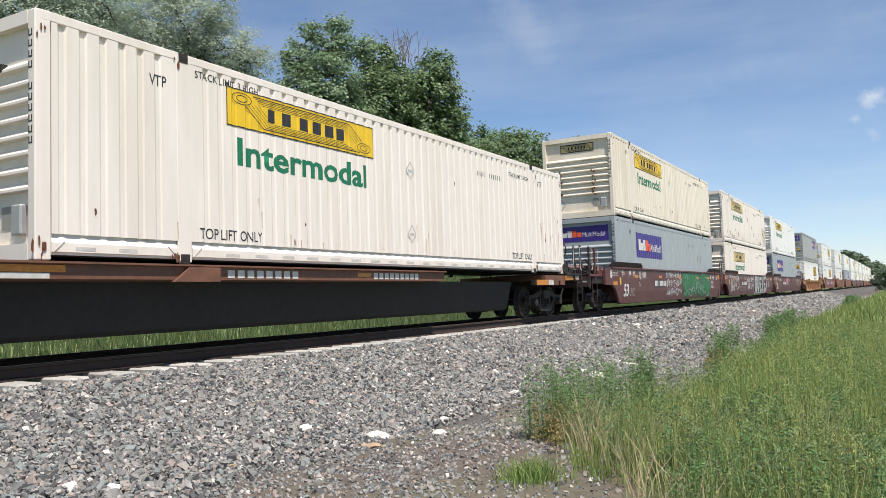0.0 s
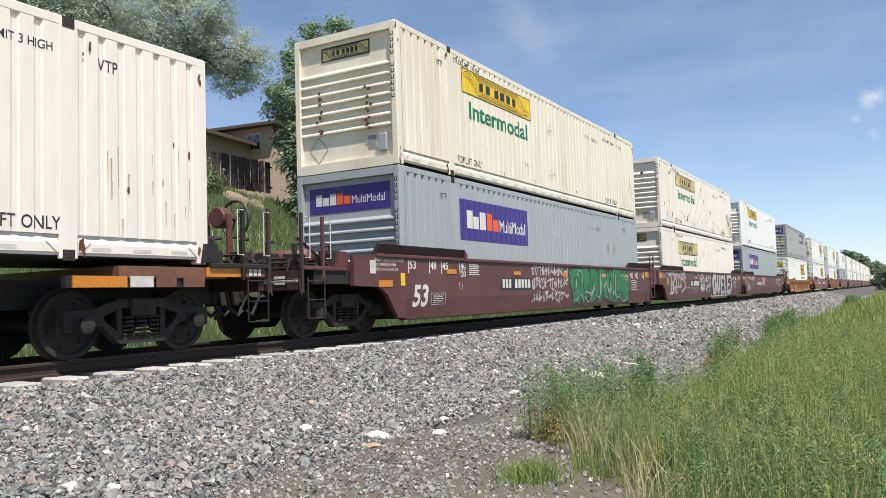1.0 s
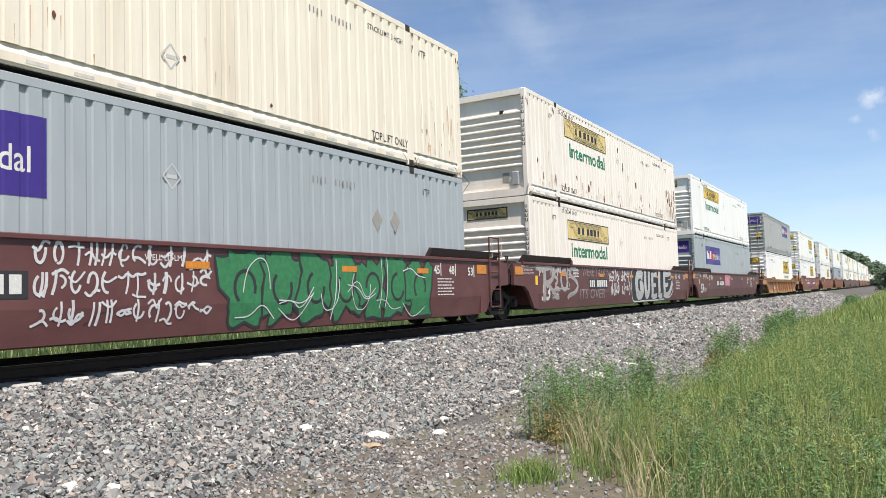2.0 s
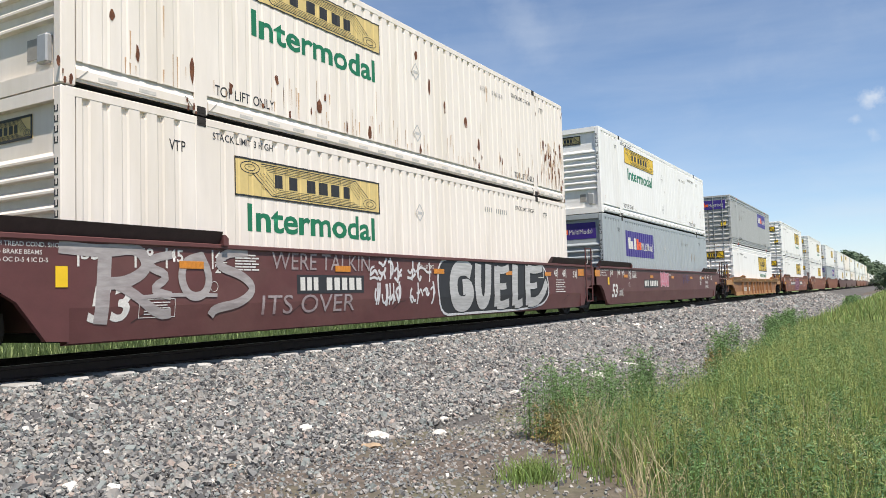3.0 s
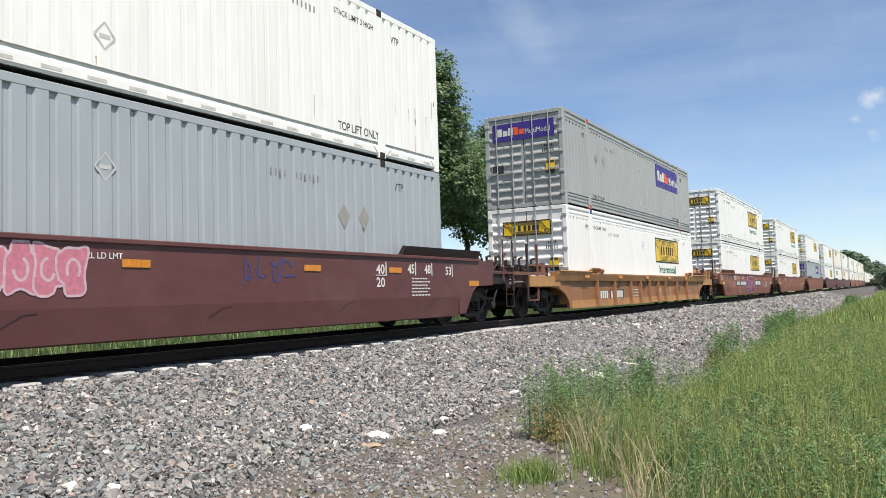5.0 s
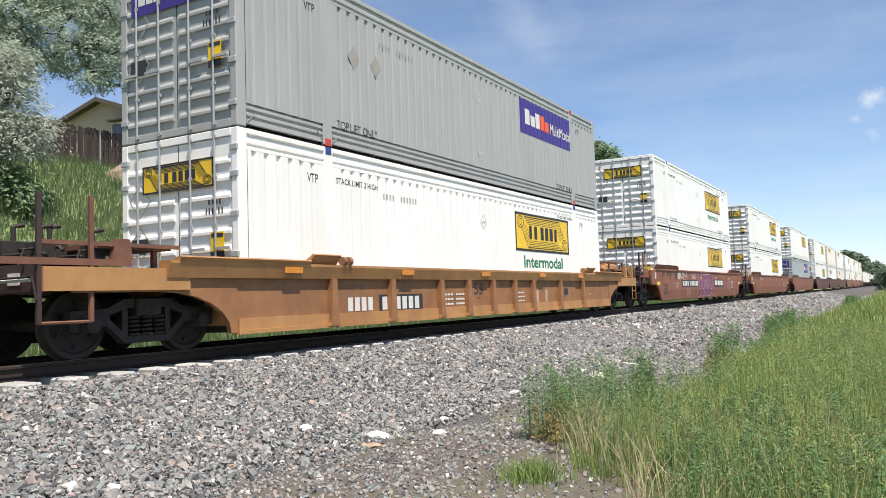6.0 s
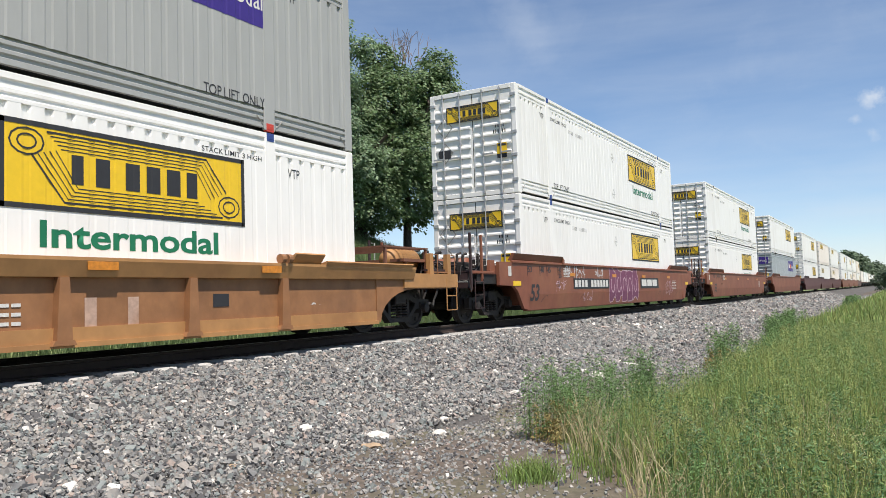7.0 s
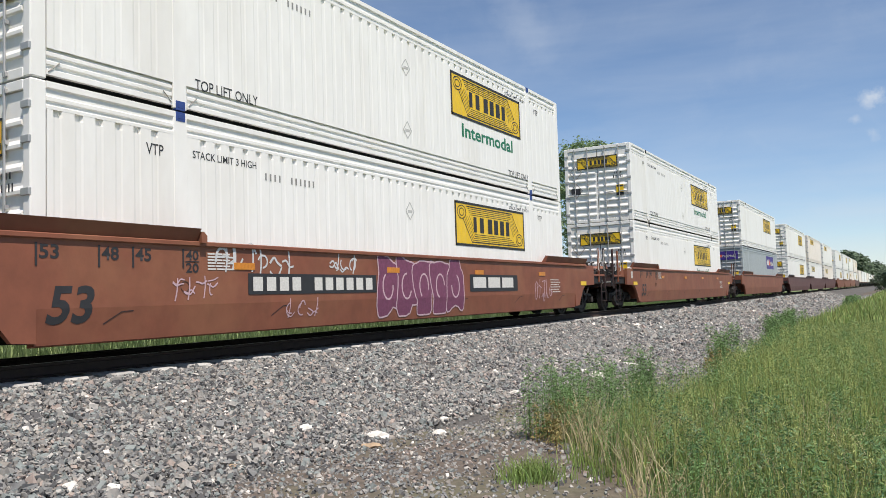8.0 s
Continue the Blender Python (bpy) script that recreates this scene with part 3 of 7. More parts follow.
def wall_mesh(material, y, sign, z0, z1):
    bm = BM()
    flat = wave_depth(material)
    zs = (z0, z1 - 0.112, z1 - 0.106, z1)
    rows = [[bm.verts.new((x, y - sign * d * k, z)) for z, k in zip(zs, (flat, flat, 1.35, 1.35))] for x, d in WAVE]
    for a, b in zip(rows, rows[1:]):
        for i in range(3):
            bm.faces.new((a[i], b[i], b[i + 1], a[i + 1]))
    back = [(bm.verts.new((x, y - sign * 0.045, z0)), bm.verts.new((x, y - sign * 0.045, z1))) for x in (WAVE_X[0], WAVE_X[-1])]
    bm.faces.new((back[0][0], back[0][1], back[1][1], back[1][0]))
    return mesh_of("side_wall", bm, material)


FLUTE = [0.5]     # the corrugation depth of the box being painted


def sheet(bm, x0, x1, z0, z1, proud=0.003):
    """A painted field that follows the corrugation of the near wall."""
    xs = sorted({x0, x1, *[x for x in WAVE_X if x0 < x < x1]})
    rows = []
    for x in xs:
        y = -HW + FLUTE[0] * float(np.interp(x, WAVE_X, WAVE_D)) - proud
        rows.append((bm.verts.new((x, y, z0)), bm.verts.new((x, y, z1))))
    for a, b in zip(rows, rows[1:]):
        bm.faces.new((a[0], b[0], b[1], a[1]))
    return bm


SHARED = {}


def shared(key, make):
    if key not in SHARED:
        SHARED[key] = make()
    return SHARED[key]


def ring_diamond(bm, x, z, r, y, face="side"):
    for k in range(4):
        a, b = math.pi / 2 * k, math.pi / 2 * (k + 1)
        p, q = (x + r * math.cos(a), z + r * math.sin(a) * 1.15), (x + r * math.cos(b), z + r * math.sin(b) * 1.15)
        d = Vector((q[0] - p[0], 0, q[1] - p[1])).normalized()
        n = Vector((-d.z, 0, d.x)) * 0.012
        pts = [(p[0] + n.x, p[1] + n.z), (q[0] + n.x, q[1] + n.z), (q[0] - n.x, q[1] - n.z), (p[0] - n.x, p[1] - n.z)]
        if face == "side":
            bm.faces.new([bm.verts.new((u, y, w)) for u, w in pts])
        else:
            bm.faces.new([bm.verts.new((y, -u, w)) for u, w in pts])
    return bm


def carrier_plate(box_ob, x0, x1, z0, z1, sheetmat, border, face="side", fx=0.0):
    """The carrier's sign: a coloured field with a border, scroll lines and plain blocks where its name stands."""
    lead = -HW - 0.006 if face == "side" else fx
    if face == "side":
        plate = part("sign_field", sheet(BM(), x0, x1, z0, z1, 0.004), sheetmat, box_ob, "yellow painted sign field")
    else:
        plate = part("sign_field", box(BM(), fx - 0.003, fx, -x1, -x0, z0, z1), sheetmat, box_ob, "yellow sign field on the end")
    bm = BM()
    w, h = x1 - x0, z1 - z0

    def slab(a, b, c, d):
        if face == "side":
            sheet(bm, a, b, c, d, 0.008)
        else:
            box(bm, fx - 0.008, fx - 0.004, -b, -a, c, d)
    if border:
        for a, b, c, d in ((x0, x1, z0, z0 + border), (x0, x1, z1 - border, z1), (x0, x0 + border, z0, z1), (x1 - border, x1, z0, z1)):
            slab(a, b, c, d)
    # a ribbon of fine lines with a curl at each end, plain letter blocks between
    ink = 0.011 * h if h > 0.5 else 0.02 * h
    off = -HW - 0.006 if face == "side" else fx - 0.006

    def at(u, v):
        return (x0 + w * u, z0 + h * v)

    def line(pts, k=1.0):
        pts = [at(*p) for p in pts]
        if face == "side":
            strip(bm, pts, 2 * ink * k, off)
        else:
            flat = BM()
            strip(flat, pts, 2 * ink * k, 0)
            for f in flat.faces:
                bm.faces.new([bm.verts.new((off, -p.co.x, p.co.z)) for p in f.verts])
            flat.free()
    for k in range(5):
        line([(0.15 + 0.012 * k, 0.90 - 0.045 * k), (0.80 - 0.012 * k, 0.90 - 0.045 * k), (0.90 - 0.02 * k, 0.46 - 0.03 * k)], 0.6 if k else 1.2)
        line([(0.10 + 0.02 * k, 0.62 + 0.02 * k), (0.21 + 0.012 * k, 0.10 + 0.045 * k), (0.88 - 0.03 * k, 0.10 + 0.045 * k)], 0.6 if k else 1.2)
    for cu, cv in ((0.085, 0.76), (0.915, 0.26)):
        for q in (1.0, 0.55):
            line([(cu + 0.055 * q * math.cos(a), cv + 0.15 * q * math.sin(a)) for a in np.linspace(0, 2 * math.pi, 13)])
    x = x0 + w * 0.235
    for width, gap in ((0.042, 0.045), (0.055, 0.060), (0.058, 0.030), (0.058, 0.030), (0.062, 0.028), (0.052, 0.0)):
        block = BM()
        if face == "side":
            sheet(block, x, x + w * width, z0 + h * 0.33, z0 + h * 0.68, 0.008)
        else:
            box(block, fx - 0.008, fx - 0.004, -x - w * width, -x, z0 + h * 0.33, z0 + h * 0.68)
        part("letter_block", block, INK, plate, "plain dark letter block")
        x += w * (width + gap)
    part("sign_ink", bm, INK, plate, "dark lines and letter blocks")
    return plate


def courier_plate(box_ob, x0, x1, z0, z1, face="side", fx=0.0):
    """The courier's sign: a purple field, white and orange letter blocks, and the word beside them."""
    w, h = x1 - x0, z1 - z0
    if face == "side":
        plate = part("sign_field", sheet(BM(), x0, x1, z0, z1, 0.004), PURPLE, box_ob, "purple painted sign field")
    else:
        plate = part("sign_field", box(BM(), fx - 0.003, fx, -x1, -x0, z0, z1), PURPLE, box_ob, "purple sign field on the end")

    def slab(bm, a, b, c, d):
        if face == "side":
            sheet(bm, a, b, c, d, 0.008)
        else:
            box(bm, fx - 0.008, fx - 0.004, -b, -a, c, d)
    lo, hi = z0 + h * 0.30, z0 + h * 0.74
    x = x0 + w * 0.085
    for k, (width, top) in enumerate(((0.085, 1.0), (0.082, 0.70), (0.085, 1.0), (0.080, 1.0), (0.085, 0.70))):
        b, t = x + w * width, lo + (hi - lo) * top
        bm = BM()
        slab(bm, x, b - w * 0.008, lo, t)
        part("letter_block", bm, STENCIL if k < 3 else ORANGE, plate, "plain white letter block" if k < 3 else "plain orange letter block")
        x = b + w * 0.006
    if face == "side":
        part("lettering", on_wave(lettering("MultiModal", STENCIL, x0 + w * 0.545, -HW - 0.010, z0 + h * 0.30, h * 0.32, w * 0.40, bold=0.008), 0.006), None, plate, "white word")
    else:
        part("lettering", lettering("MultiModal", STENCIL, fx - 0.010, -(x0 + w * 0.54), z0 + h * 0.30, h * 0.30, w * 0.40, "end"), None, plate, "white word")
    return plate


def container(label, paint, front="ribbed", sign=None, word=None, rust=0, end_sign=None, group="containers on the train", near=True, castings=CAST, seed=0, slide=0.0):
    """A 53-foot corrugated container: x along it from its leading end, z from its base."""
    key = paint.name
    FLUTE[0] = wave_depth(paint)
    if sign:
        sign = (sign[0], sign[1] + slide, sign[2] + slide, *sign[3:])
    if word:
        word = (word[0] + slide, word[1] + slide, *word[2:])
    c = thing("shipping_container", label, "container", group)
    for sgn in (-1, 1):
        y = sgn * HW
        part("side_wall", shared(("wall", key, sgn, front), lambda: wall_mesh(paint, y, sgn, 0.308 if front == "ribbed" else 0.37, CH - (0.09 if front == "ribbed" else 0.30))), None, c)

        def rail():
            if front != "ribbed":
                o = -sgn
                pts = [(y + o * 0.05, CH), (y - o * 0.004, CH), (y - o * 0.004, CH - 0.075), (y + o * 0.022, CH - 0.095), (y + o * 0.022, CH - 0.165), (y + o * 0.002, CH - 0.18),
                       (y + o * 0.002, CH - 0.225), (y + o * 0.020, CH - 0.24), (y + o * 0.020, CH - 0.275), (y - o * 0.002, CH - 0.285), (y - o * 0.002, CH - 0.325), (y + o * 0.05, CH - 0.325)]
                return mesh_of("top_rail", prism(BM(), pts, 0.2, CL - 0.2, "x"), paint)
            bm = box(BM(), 0.06, CL - 0.06, y - 0.004 if sgn < 0 else y - 0.05, y + 0.05 if sgn < 0 else y + 0.004, CH - 0.115, CH)
            return mesh_of("top_rail", bm, paint, 0.008)
        part("top_rail", shared(("trail", key, sgn, front), rail), None, c)

        def low():
            bm = BM()
            o = -sgn
            if front != "ribbed":
                pts = [(y + o * 0.06, 0.375), (y + o * 0.034, 0.375), (y + o * 0.034, 0.345), (y + o * 0.004, 0.325), (y + o * 0.004, 0.285), (y + o * 0.028, 0.27), (y + o * 0.028, 0.235),
                       (y + o * 0.002, 0.22), (y + o * 0.002, 0.18), (y + o * 0.028, 0.165), (y + o * 0.028, 0.135), (y - o * 0.002, 0.12), (y - o * 0.002, 0.055), (y + o * 0.06, 0.055)]
                for a, b in ((0.2, 2.02), (2.28, CL - 2.28), (CL - 2.02, CL - 0.2)):
                    prism(bm, pts, a, b, "x")
                return mesh_of("bottom_rail", bm, paint)
            for a, b in ((0.2, 2.02), (2.28, CL - 2.28), (CL - 2.02, CL - 0.2)):
                prism(bm, [(y + o * 0.05, 0.312), (y + o * 0.030, 0.312), (y + o * 0.030, 0.275), (y - o * 0.008, 0.205), (y - o * 0.008, 0.10), (y + o * 0.014, 0.09),
                           (y + o * 0.014, 0.065), (y + o * 0.05, 0.065)], a, b, "x")
            return mesh_of("bottom_rail", bm, paint)
        part("bottom_rail", shared(("brail", key, sgn, front), low), None, c)

        for a, d in ((0.22, 1), (2.0, -1), (2.30, 1), (CL - 2.30, -1), (CL - 2.0, 1), (CL - 0.22, -1)) if sgn < 0 and near else ():
            part("rail_brace", shared(("gus", a), lambda: mesh_of("rail_brace", tube(BM(), [(a, y - 0.008, 0.09), (a + d * 0.14, y - 0.008, 0.22)], 0.007, 5), SHADEBOX)), None, c)
        for a, b in POSTS:
            part("lift_post", shared(("post", key, sgn, a), lambda: mesh_of("lift_post", box(BM(), a, b, y + (-0.006 if sgn < 0 else -0.05), y + (0.05 if sgn < 0 else 0.006), 0.02, CH - 0.02), paint, 0.01)), None, c)
            for z in (0.0, CH - 0.13):
                bm = box(BM(), a + 0.04, b - 0.04, y + (-0.012 if sgn < 0 else -0.06), y + (0.06 if sgn < 0 else 0.012), z, z + 0.13)
                box(bm, a + 0.075, b - 0.075, y + sgn * 0.012 - 0.003, y + sgn * 0.012 + 0.003, z + 0.035, z + 0.095)
                part("corner_casting", shared(("cast", sgn, a, z, castings.name), lambda bm=bm: mesh_of("corner_casting", bm, castings, 0.006)), None, c)
        for x in (0.0, CL - 0.2):
            part("corner_post", shared(("corner", key, sgn, x), lambda: mesh_of("corner_post", box(BM(), x, x + 0.2, y + (-0.003 if sgn < 0 else -0.14), y + (0.14 if sgn < 0 else 0.003), 0.0, CH), paint, 0.015)), None, c)
    part("roof", shared(("roof", key), lambda: mesh_of("roof", box(BM(), 0.05, CL - 0.05, -HW + 0.05, HW - 0.05, CH - 0.06, CH - 0.015), paint)), None, c)
    part("underframe", shared("under", lambda: mesh_of("underframe", box(BM(), 0.15, CL - 0.15, -HW + 0.06, HW - 0.06, 0.05, 0.2), BLACK)), None, c)
    part("rear_wall", shared(("rear", key), lambda: mesh_of("rear_wall", box(BM(), CL - 0.06, CL - 0.02, -HW + 0.14, HW - 0.14, 0.05, CH - 0.05), paint)), None, c)

    if front == "ribbed":
        def panel():
            return mesh_of("end_wall", box(BM(), 0.09, 0.12, -HW + 0.13, HW - 0.13, 0.05, CH - 0.05), paint)
        part("end_wall", shared(("end", key), panel), None, c)
        part("end_header", shared(("ehead", key), lambda: mesh_of("end_header", box(BM(), 0.0, 0.1, -HW + 0.14, HW - 0.14, CH - 0.16, CH), paint)), None, c)
        part("end_sill", shared(("esill", key), lambda: mesh_of("end_sill", box(BM(), 0.0, 0.1, -HW + 0.14, HW - 0.14, 0.0, 0.20), paint)), None, c)
        for k in range(8):
            z = 0.86 + 0.205 * k
            if end_sign and z > (1.95 if end_sign == "courier" else 2.15):
                continue
            part("end_rib", shared(("rib", key), lambda: mesh_of("end_rib", prism(BM(), [(0.095, -0.06), (0.02, -0.045), (0.02, -0.015), (0.095, 0.055)], -HW + 0.14, HW - 0.14, "y"), paint)), None, c).location = (0, 0, z)
        part("vent_box", shared("vent", lambda: mesh_of("vent_box", box(BM(), 0.0, 0.09, -1.02, -0.82, 0.30, 0.66), ALU, 0.02)), None, c, "dull metal box on the end wall")
        part("document_plate", shared("doc", lambda: mesh_of("document_plate", box(BM(), 0.08, 0.09, -0.72, -0.52, 0.40, 0.66), SHADEBOX)), None, c)
        part("hazard_frame", shared("dia", lambda: mesh_of("hazard_frame", ring_diamond(BM(), -0.75, 0.50, 0.24, 0.086, "end"), SHADEBOX)), None, c)
        if not end_sign:
            part("vent_slot", shared("slot", lambda: mesh_of("vent_slot", box(BM(), 0.015, 0.09, -0.62, -0.52, 2.26, 2.36), BLACK)), None, c)
    else:
        for s in (-1, 1):
            ya, yb = (-HW + 0.10, -0.012) if s < 0 else (0.012, HW - 0.10)

            def leaf():
                return mesh_of("door", box(BM(), 0.03, 0.07, ya, yb, 0.13, CH - 0.13), paint)
            d = part("door", shared(("door", key, s), leaf), None, c, "ribbed steel cargo door")
            for k in range(9):
                part("door_rib", shared(("drib", key, s), lambda: mesh_of("door_rib", prism(BM(), [(0.032, -0.055), (-0.003, -0.04), (-0.003, 0.0), (0.032, 0.06)], ya + 0.06, yb - 0.06, "y"), paint)), None, d).location = (0, 0, 0.3 + 0.265 * k)
            for q in (0.30, 0.74):
                yy = ya + (yb - ya) * q

                def rod():
                    bm = tube(BM(), [(-0.025, yy, 0.04), (-0.025, yy, CH - 0.04)], 0.017, 8)
                    for z in (0.08, 0.7, 1.45, 2.2, CH - 0.1):
                        box(bm, -0.035, 0.012, yy - 0.03, yy + 0.03, z - 0.025, z + 0.025)
                    box(bm, -0.05, -0.02, yy - 0.02, yy + s * 0.3, 1.08, 1.12)
                    return mesh_of("locking_bar", bm, ALU)
                part("locking_bar", shared(("rod", s, q), rod), None, d, "galvanised locking bar with brackets")
            yo = s * HW
            for z in (0.35, 1.0, 1.6, 2.2, 2.6):
                part("hinge", shared(("hinge", s), lambda: mesh_of("hinge", box(BM(), -0.02, 0.05, *sorted((yo, yo - s * 0.16)), -0.045, 0.045), ALU, 0.008)), None, d).location = (0, 0, z)
        part("door_header", shared(("dhead", key), lambda: mesh_of("door_header", box(BM(), 0.0, 0.1, -HW + 0.14, HW - 0.14, CH - 0.12, CH), paint, 0.008)), None, c)
        part("door_sill", shared(("dsill", key), lambda: mesh_of("door_sill", box(BM(), 0.0, 0.1, -HW + 0.14, HW - 0.14, 0.0, 0.12), paint, 0.008)), None, c)
        part("gasket", shared("gasket", lambda: mesh_of("gasket", box(BM(), 0.035, 0.06, -0.012, 0.012, 0.13, CH - 0.13), BLACK)), None, c)
        for z in (1.95, 1.25):
            part("hazard_frame", shared(("dias", z), lambda: mesh_of("hazard_frame", ring_diamond(BM(), -0.85, z, 0.24, -0.005, "end"), SHADEBOX)), None, c)
        caution = part("caution_label", shared("caut", lambda: mesh_of("caution_label", box(BM(), -0.009, -0.004, -1.0, -0.72, 0.95, 1.35), YELLOW)), None, c, "yellow and black caution label")
        part("caution_bars", shared("cautb", lambda: mesh_of("caution_bars", box(box(BM(), -0.013, -0.0095, -1.0, -0.72, 0.95, 1.06), -0.013, -0.0095, -0.98, -0.74, 1.27, 1.33), INK)), None, caution)
        part("notice_label", shared("noti", lambda: mesh_of("notice_label", box(BM(), -0.009, -0.004, 0.68, 1.05, 1.10, 1.34), INK)), None, c, "dark notice label")
        part("serial_bars", shared("serb", lambda: mesh_of("serial_bars", bars(bars(BM(), 0.62, 1.02, 1.62, 1.72, -0.004, 6, 0.6, "end"), 0.68, 0.98, 1.77, 1.85, -0.004, 4, 0.6, "end"), INK)), None, c)

    mirrored = front != "ribbed"
    y = -HW - 0.010
    if near:
        fl = FLUTE[0]
        vz = 2.25 if mirrored else 2.36
        words = [("TOP LIFT ONLY", 2.42, 0.36, 0.15, 1.25), ("TOP LIFT ONLY", CL - 3.5, 0.36, 0.15, 1.25), ("VTP", 1.58, vz, 0.15, 0.28), ("VTP", CL - 1.75, vz, 0.15, 0.28)]
        if paint not in (GREY, GREY2):
            words += [("STACK LIMIT 3 HIGH", 2.36, 2.62 if sign and sign[1] < 4 else vz + 0.05, 0.105, 1.25), ("STACK LIMIT 3 HIGH", CL - 3.55, 2.43 if mirrored else 2.44, 0.075 if mirrored else 0.105, 1.2)]
        for w, wx, wz, wh, ww in words:
            part("lettering", shared(("painted", w, wx, wz, fl), lambda: on_wave(lettering(w, INK, wx, y, wz, wh, ww, bold=0.006))), None, c, "black stencilled words")
        bm = BM()
        q = 3.8 if mirrored else 10.9
        bars(bars(bm, q, q + 0.42, vz - 0.1, vz + 0.01, -HW - 0.001, 4, 0.68), q + 0.6, q + 1.25, vz - 0.1, vz + 0.01, -HW - 0.001, 6, 0.68)
        part("serial_bars", shared(("ser", mirrored), lambda: mesh_of("serial_bars", bm, FAINT)), None, c)
        bm = BM()
        for k in range(11):
            if k != 4:
                box(bm, -0.002, 0.0, -HW + 0.05, -HW + 0.12, 2.58 - 0.125 * k, 2.60 - 0.125 * k)
                box(bm, -0.002, 0.0, -HW + 0.05, -HW + 0.068, 2.60 - 0.125 * k, 2.665 - 0.125 * k)
                box(bm, -0.002, 0.0, -HW + 0.102, -HW + 0.12, 2.60 - 0.125 * k, 2.665 - 0.125 * k)
        if front == "ribbed":
            part("post_bars", shared("postb", lambda: mesh_of("post_bars", bm, INK)), None, c)
        for z in (0.72, 2.0):
            part("hazard_frame", shared(("sidedia", z), lambda: mesh_of("hazard_frame", box(ring_diamond(BM(), 7.95, z, 0.15, -HW - 0.003), 7.87, 8.03, -HW - 0.003, -HW - 0.001, z - 0.035, z + 0.02), HAZE)), None, c)
        if paint in (GREY, GREY2):
            for dx in (12.75, 13.35) if paint is GREY else (2.95, 3.65):
                part("hazard_placard", shared(("placard", dx), lambda: mesh_of("hazard_placard", prism(BM(), [(dx - 0.17, 1.75), (dx, 1.53), (dx + 0.17, 1.75), (dx, 1.97)], -HW - 0.006, -HW - 0.002), SHADEBOX)), None, c, "grey diamond placard holder")
        bm = BM()
        for k in range(26 if front == "ribbed" else 0):
            x = 0.5 + k * 0.6
            if not any(a - 0.5 < x < b + 0.1 for a, b in POSTS):
                box(bm, x, x + 0.27, -HW - 0.0105, -HW - 0.0085, 0.12, 0.165)
        if front == "ribbed":
            part("rail_marks", shared("rmarks", lambda: mesh_of("rail_marks", bm, PALE)), None, c)
    if sign:
        kind, x0, x1, z0, z1, border = sign
        if kind == "courier":
            courier_plate(c, x0, x1, z0, z1)
        else:
            carrier_plate(c, x0, x1, z0, z1, YELLOW if kind == "yellow" else PALEYEL, border)
    if word:
        x0, x1, z0, h = word
        part("lettering", shared(("word", word, FLUTE[0]), lambda: on_wave(lettering("Intermodal", GREEN, x0, y, z0, h, x1 - x0, bold=0.024))), None, c, "large green word")
    if end_sign == "courier":
        courier_plate(c, -1.02, 1.02, 2.08, 2.62, "end", 0.085 if front == "ribbed" else -0.006)
    elif end_sign:
        carrier_plate(c, *((-0.62, 0.62, 2.36, 2.66) if front == "ribbed" else (-0.78, 0.80, 2.05, 2.50)), YELLOW if end_sign == "yellow" else PALEYEL, 0.03, "end", 0.085 if front == "ribbed" else -0.006)
    if rust:
        rng = np.random.default_rng(seed)
        bm = BM()
        for k in range(rust):
            x, z = (rng.uniform(CL - 1.75, CL - 0.1), rng.uniform(0.3, 1.6)) if rng.uniform() < 0.45 else (rng.uniform(0.3, CL - 0.2), 0.33 + rng.exponential(0.35))
            w, h = rng.uniform(0.015, 0.07) * (1 if rust > 20 else 0.5), rng.uniform(0.04, 0.20) * (1 if rust > 20 else 0.4)
            n = 9
            ring = [(x + w * math.cos(2 * math.pi * i / n) * rng.uniform(0.5, 1.2), z + h * math.sin(2 * math.pi * i / n) * rng.uniform(0.6, 1.2)) for i in range(n)]
            bm.faces.new([bm.verts.new((a, -HW + FLUTE[0] * float(np.interp(a, WAVE_X, WAVE_D)) - 0.005 - 0.0004 * k / rust, max(0.315, b))) for a, b in ring])
        for k in range(30 if rust > 8 else 0):
            x = (0.06, 1.98, CL - 1.98, CL - 0.1)[k % 4] + rng.normal() * 0.05
            z = abs(rng.normal()) * 0.12 + 0.02 if k % 3 else CH - 0.1 - rng.exponential(0.15)
            w, h = rng.uniform(0.008, 0.03), rng.uniform(0.02, 0.08)
            bm.faces.new([bm.verts.new((x + w * math.cos(q) * rng.uniform(0.6, 1.2), -HW - 0.0135 - 0.0001 * k, max(0.0, min(CH, z + h * math.sin(q))))) for q in np.linspace(0, 2 * math.pi, 9)[:-1]])
        if rust == 14:
            for k in range(26):
                y0, z0 = (0.62, -0.58)[k % 2] + rng.normal() * 0.035, rng.uniform(0.75, 1.75)
                xx = 0.0165 - 0.0002 * k
                bm.faces.new([bm.verts.new((xx, y0 + 0.045 * math.cos(q) * rng.uniform(0.5, 1.2), z0 + 0.035 * math.sin(q))) for q in np.linspace(0, 2 * math.pi, 9)[:-1]])
        part("rust_patches", bm, RUSTM, c, "brown rust patches")
        # thin stains that run down below the patches
        bm = BM()
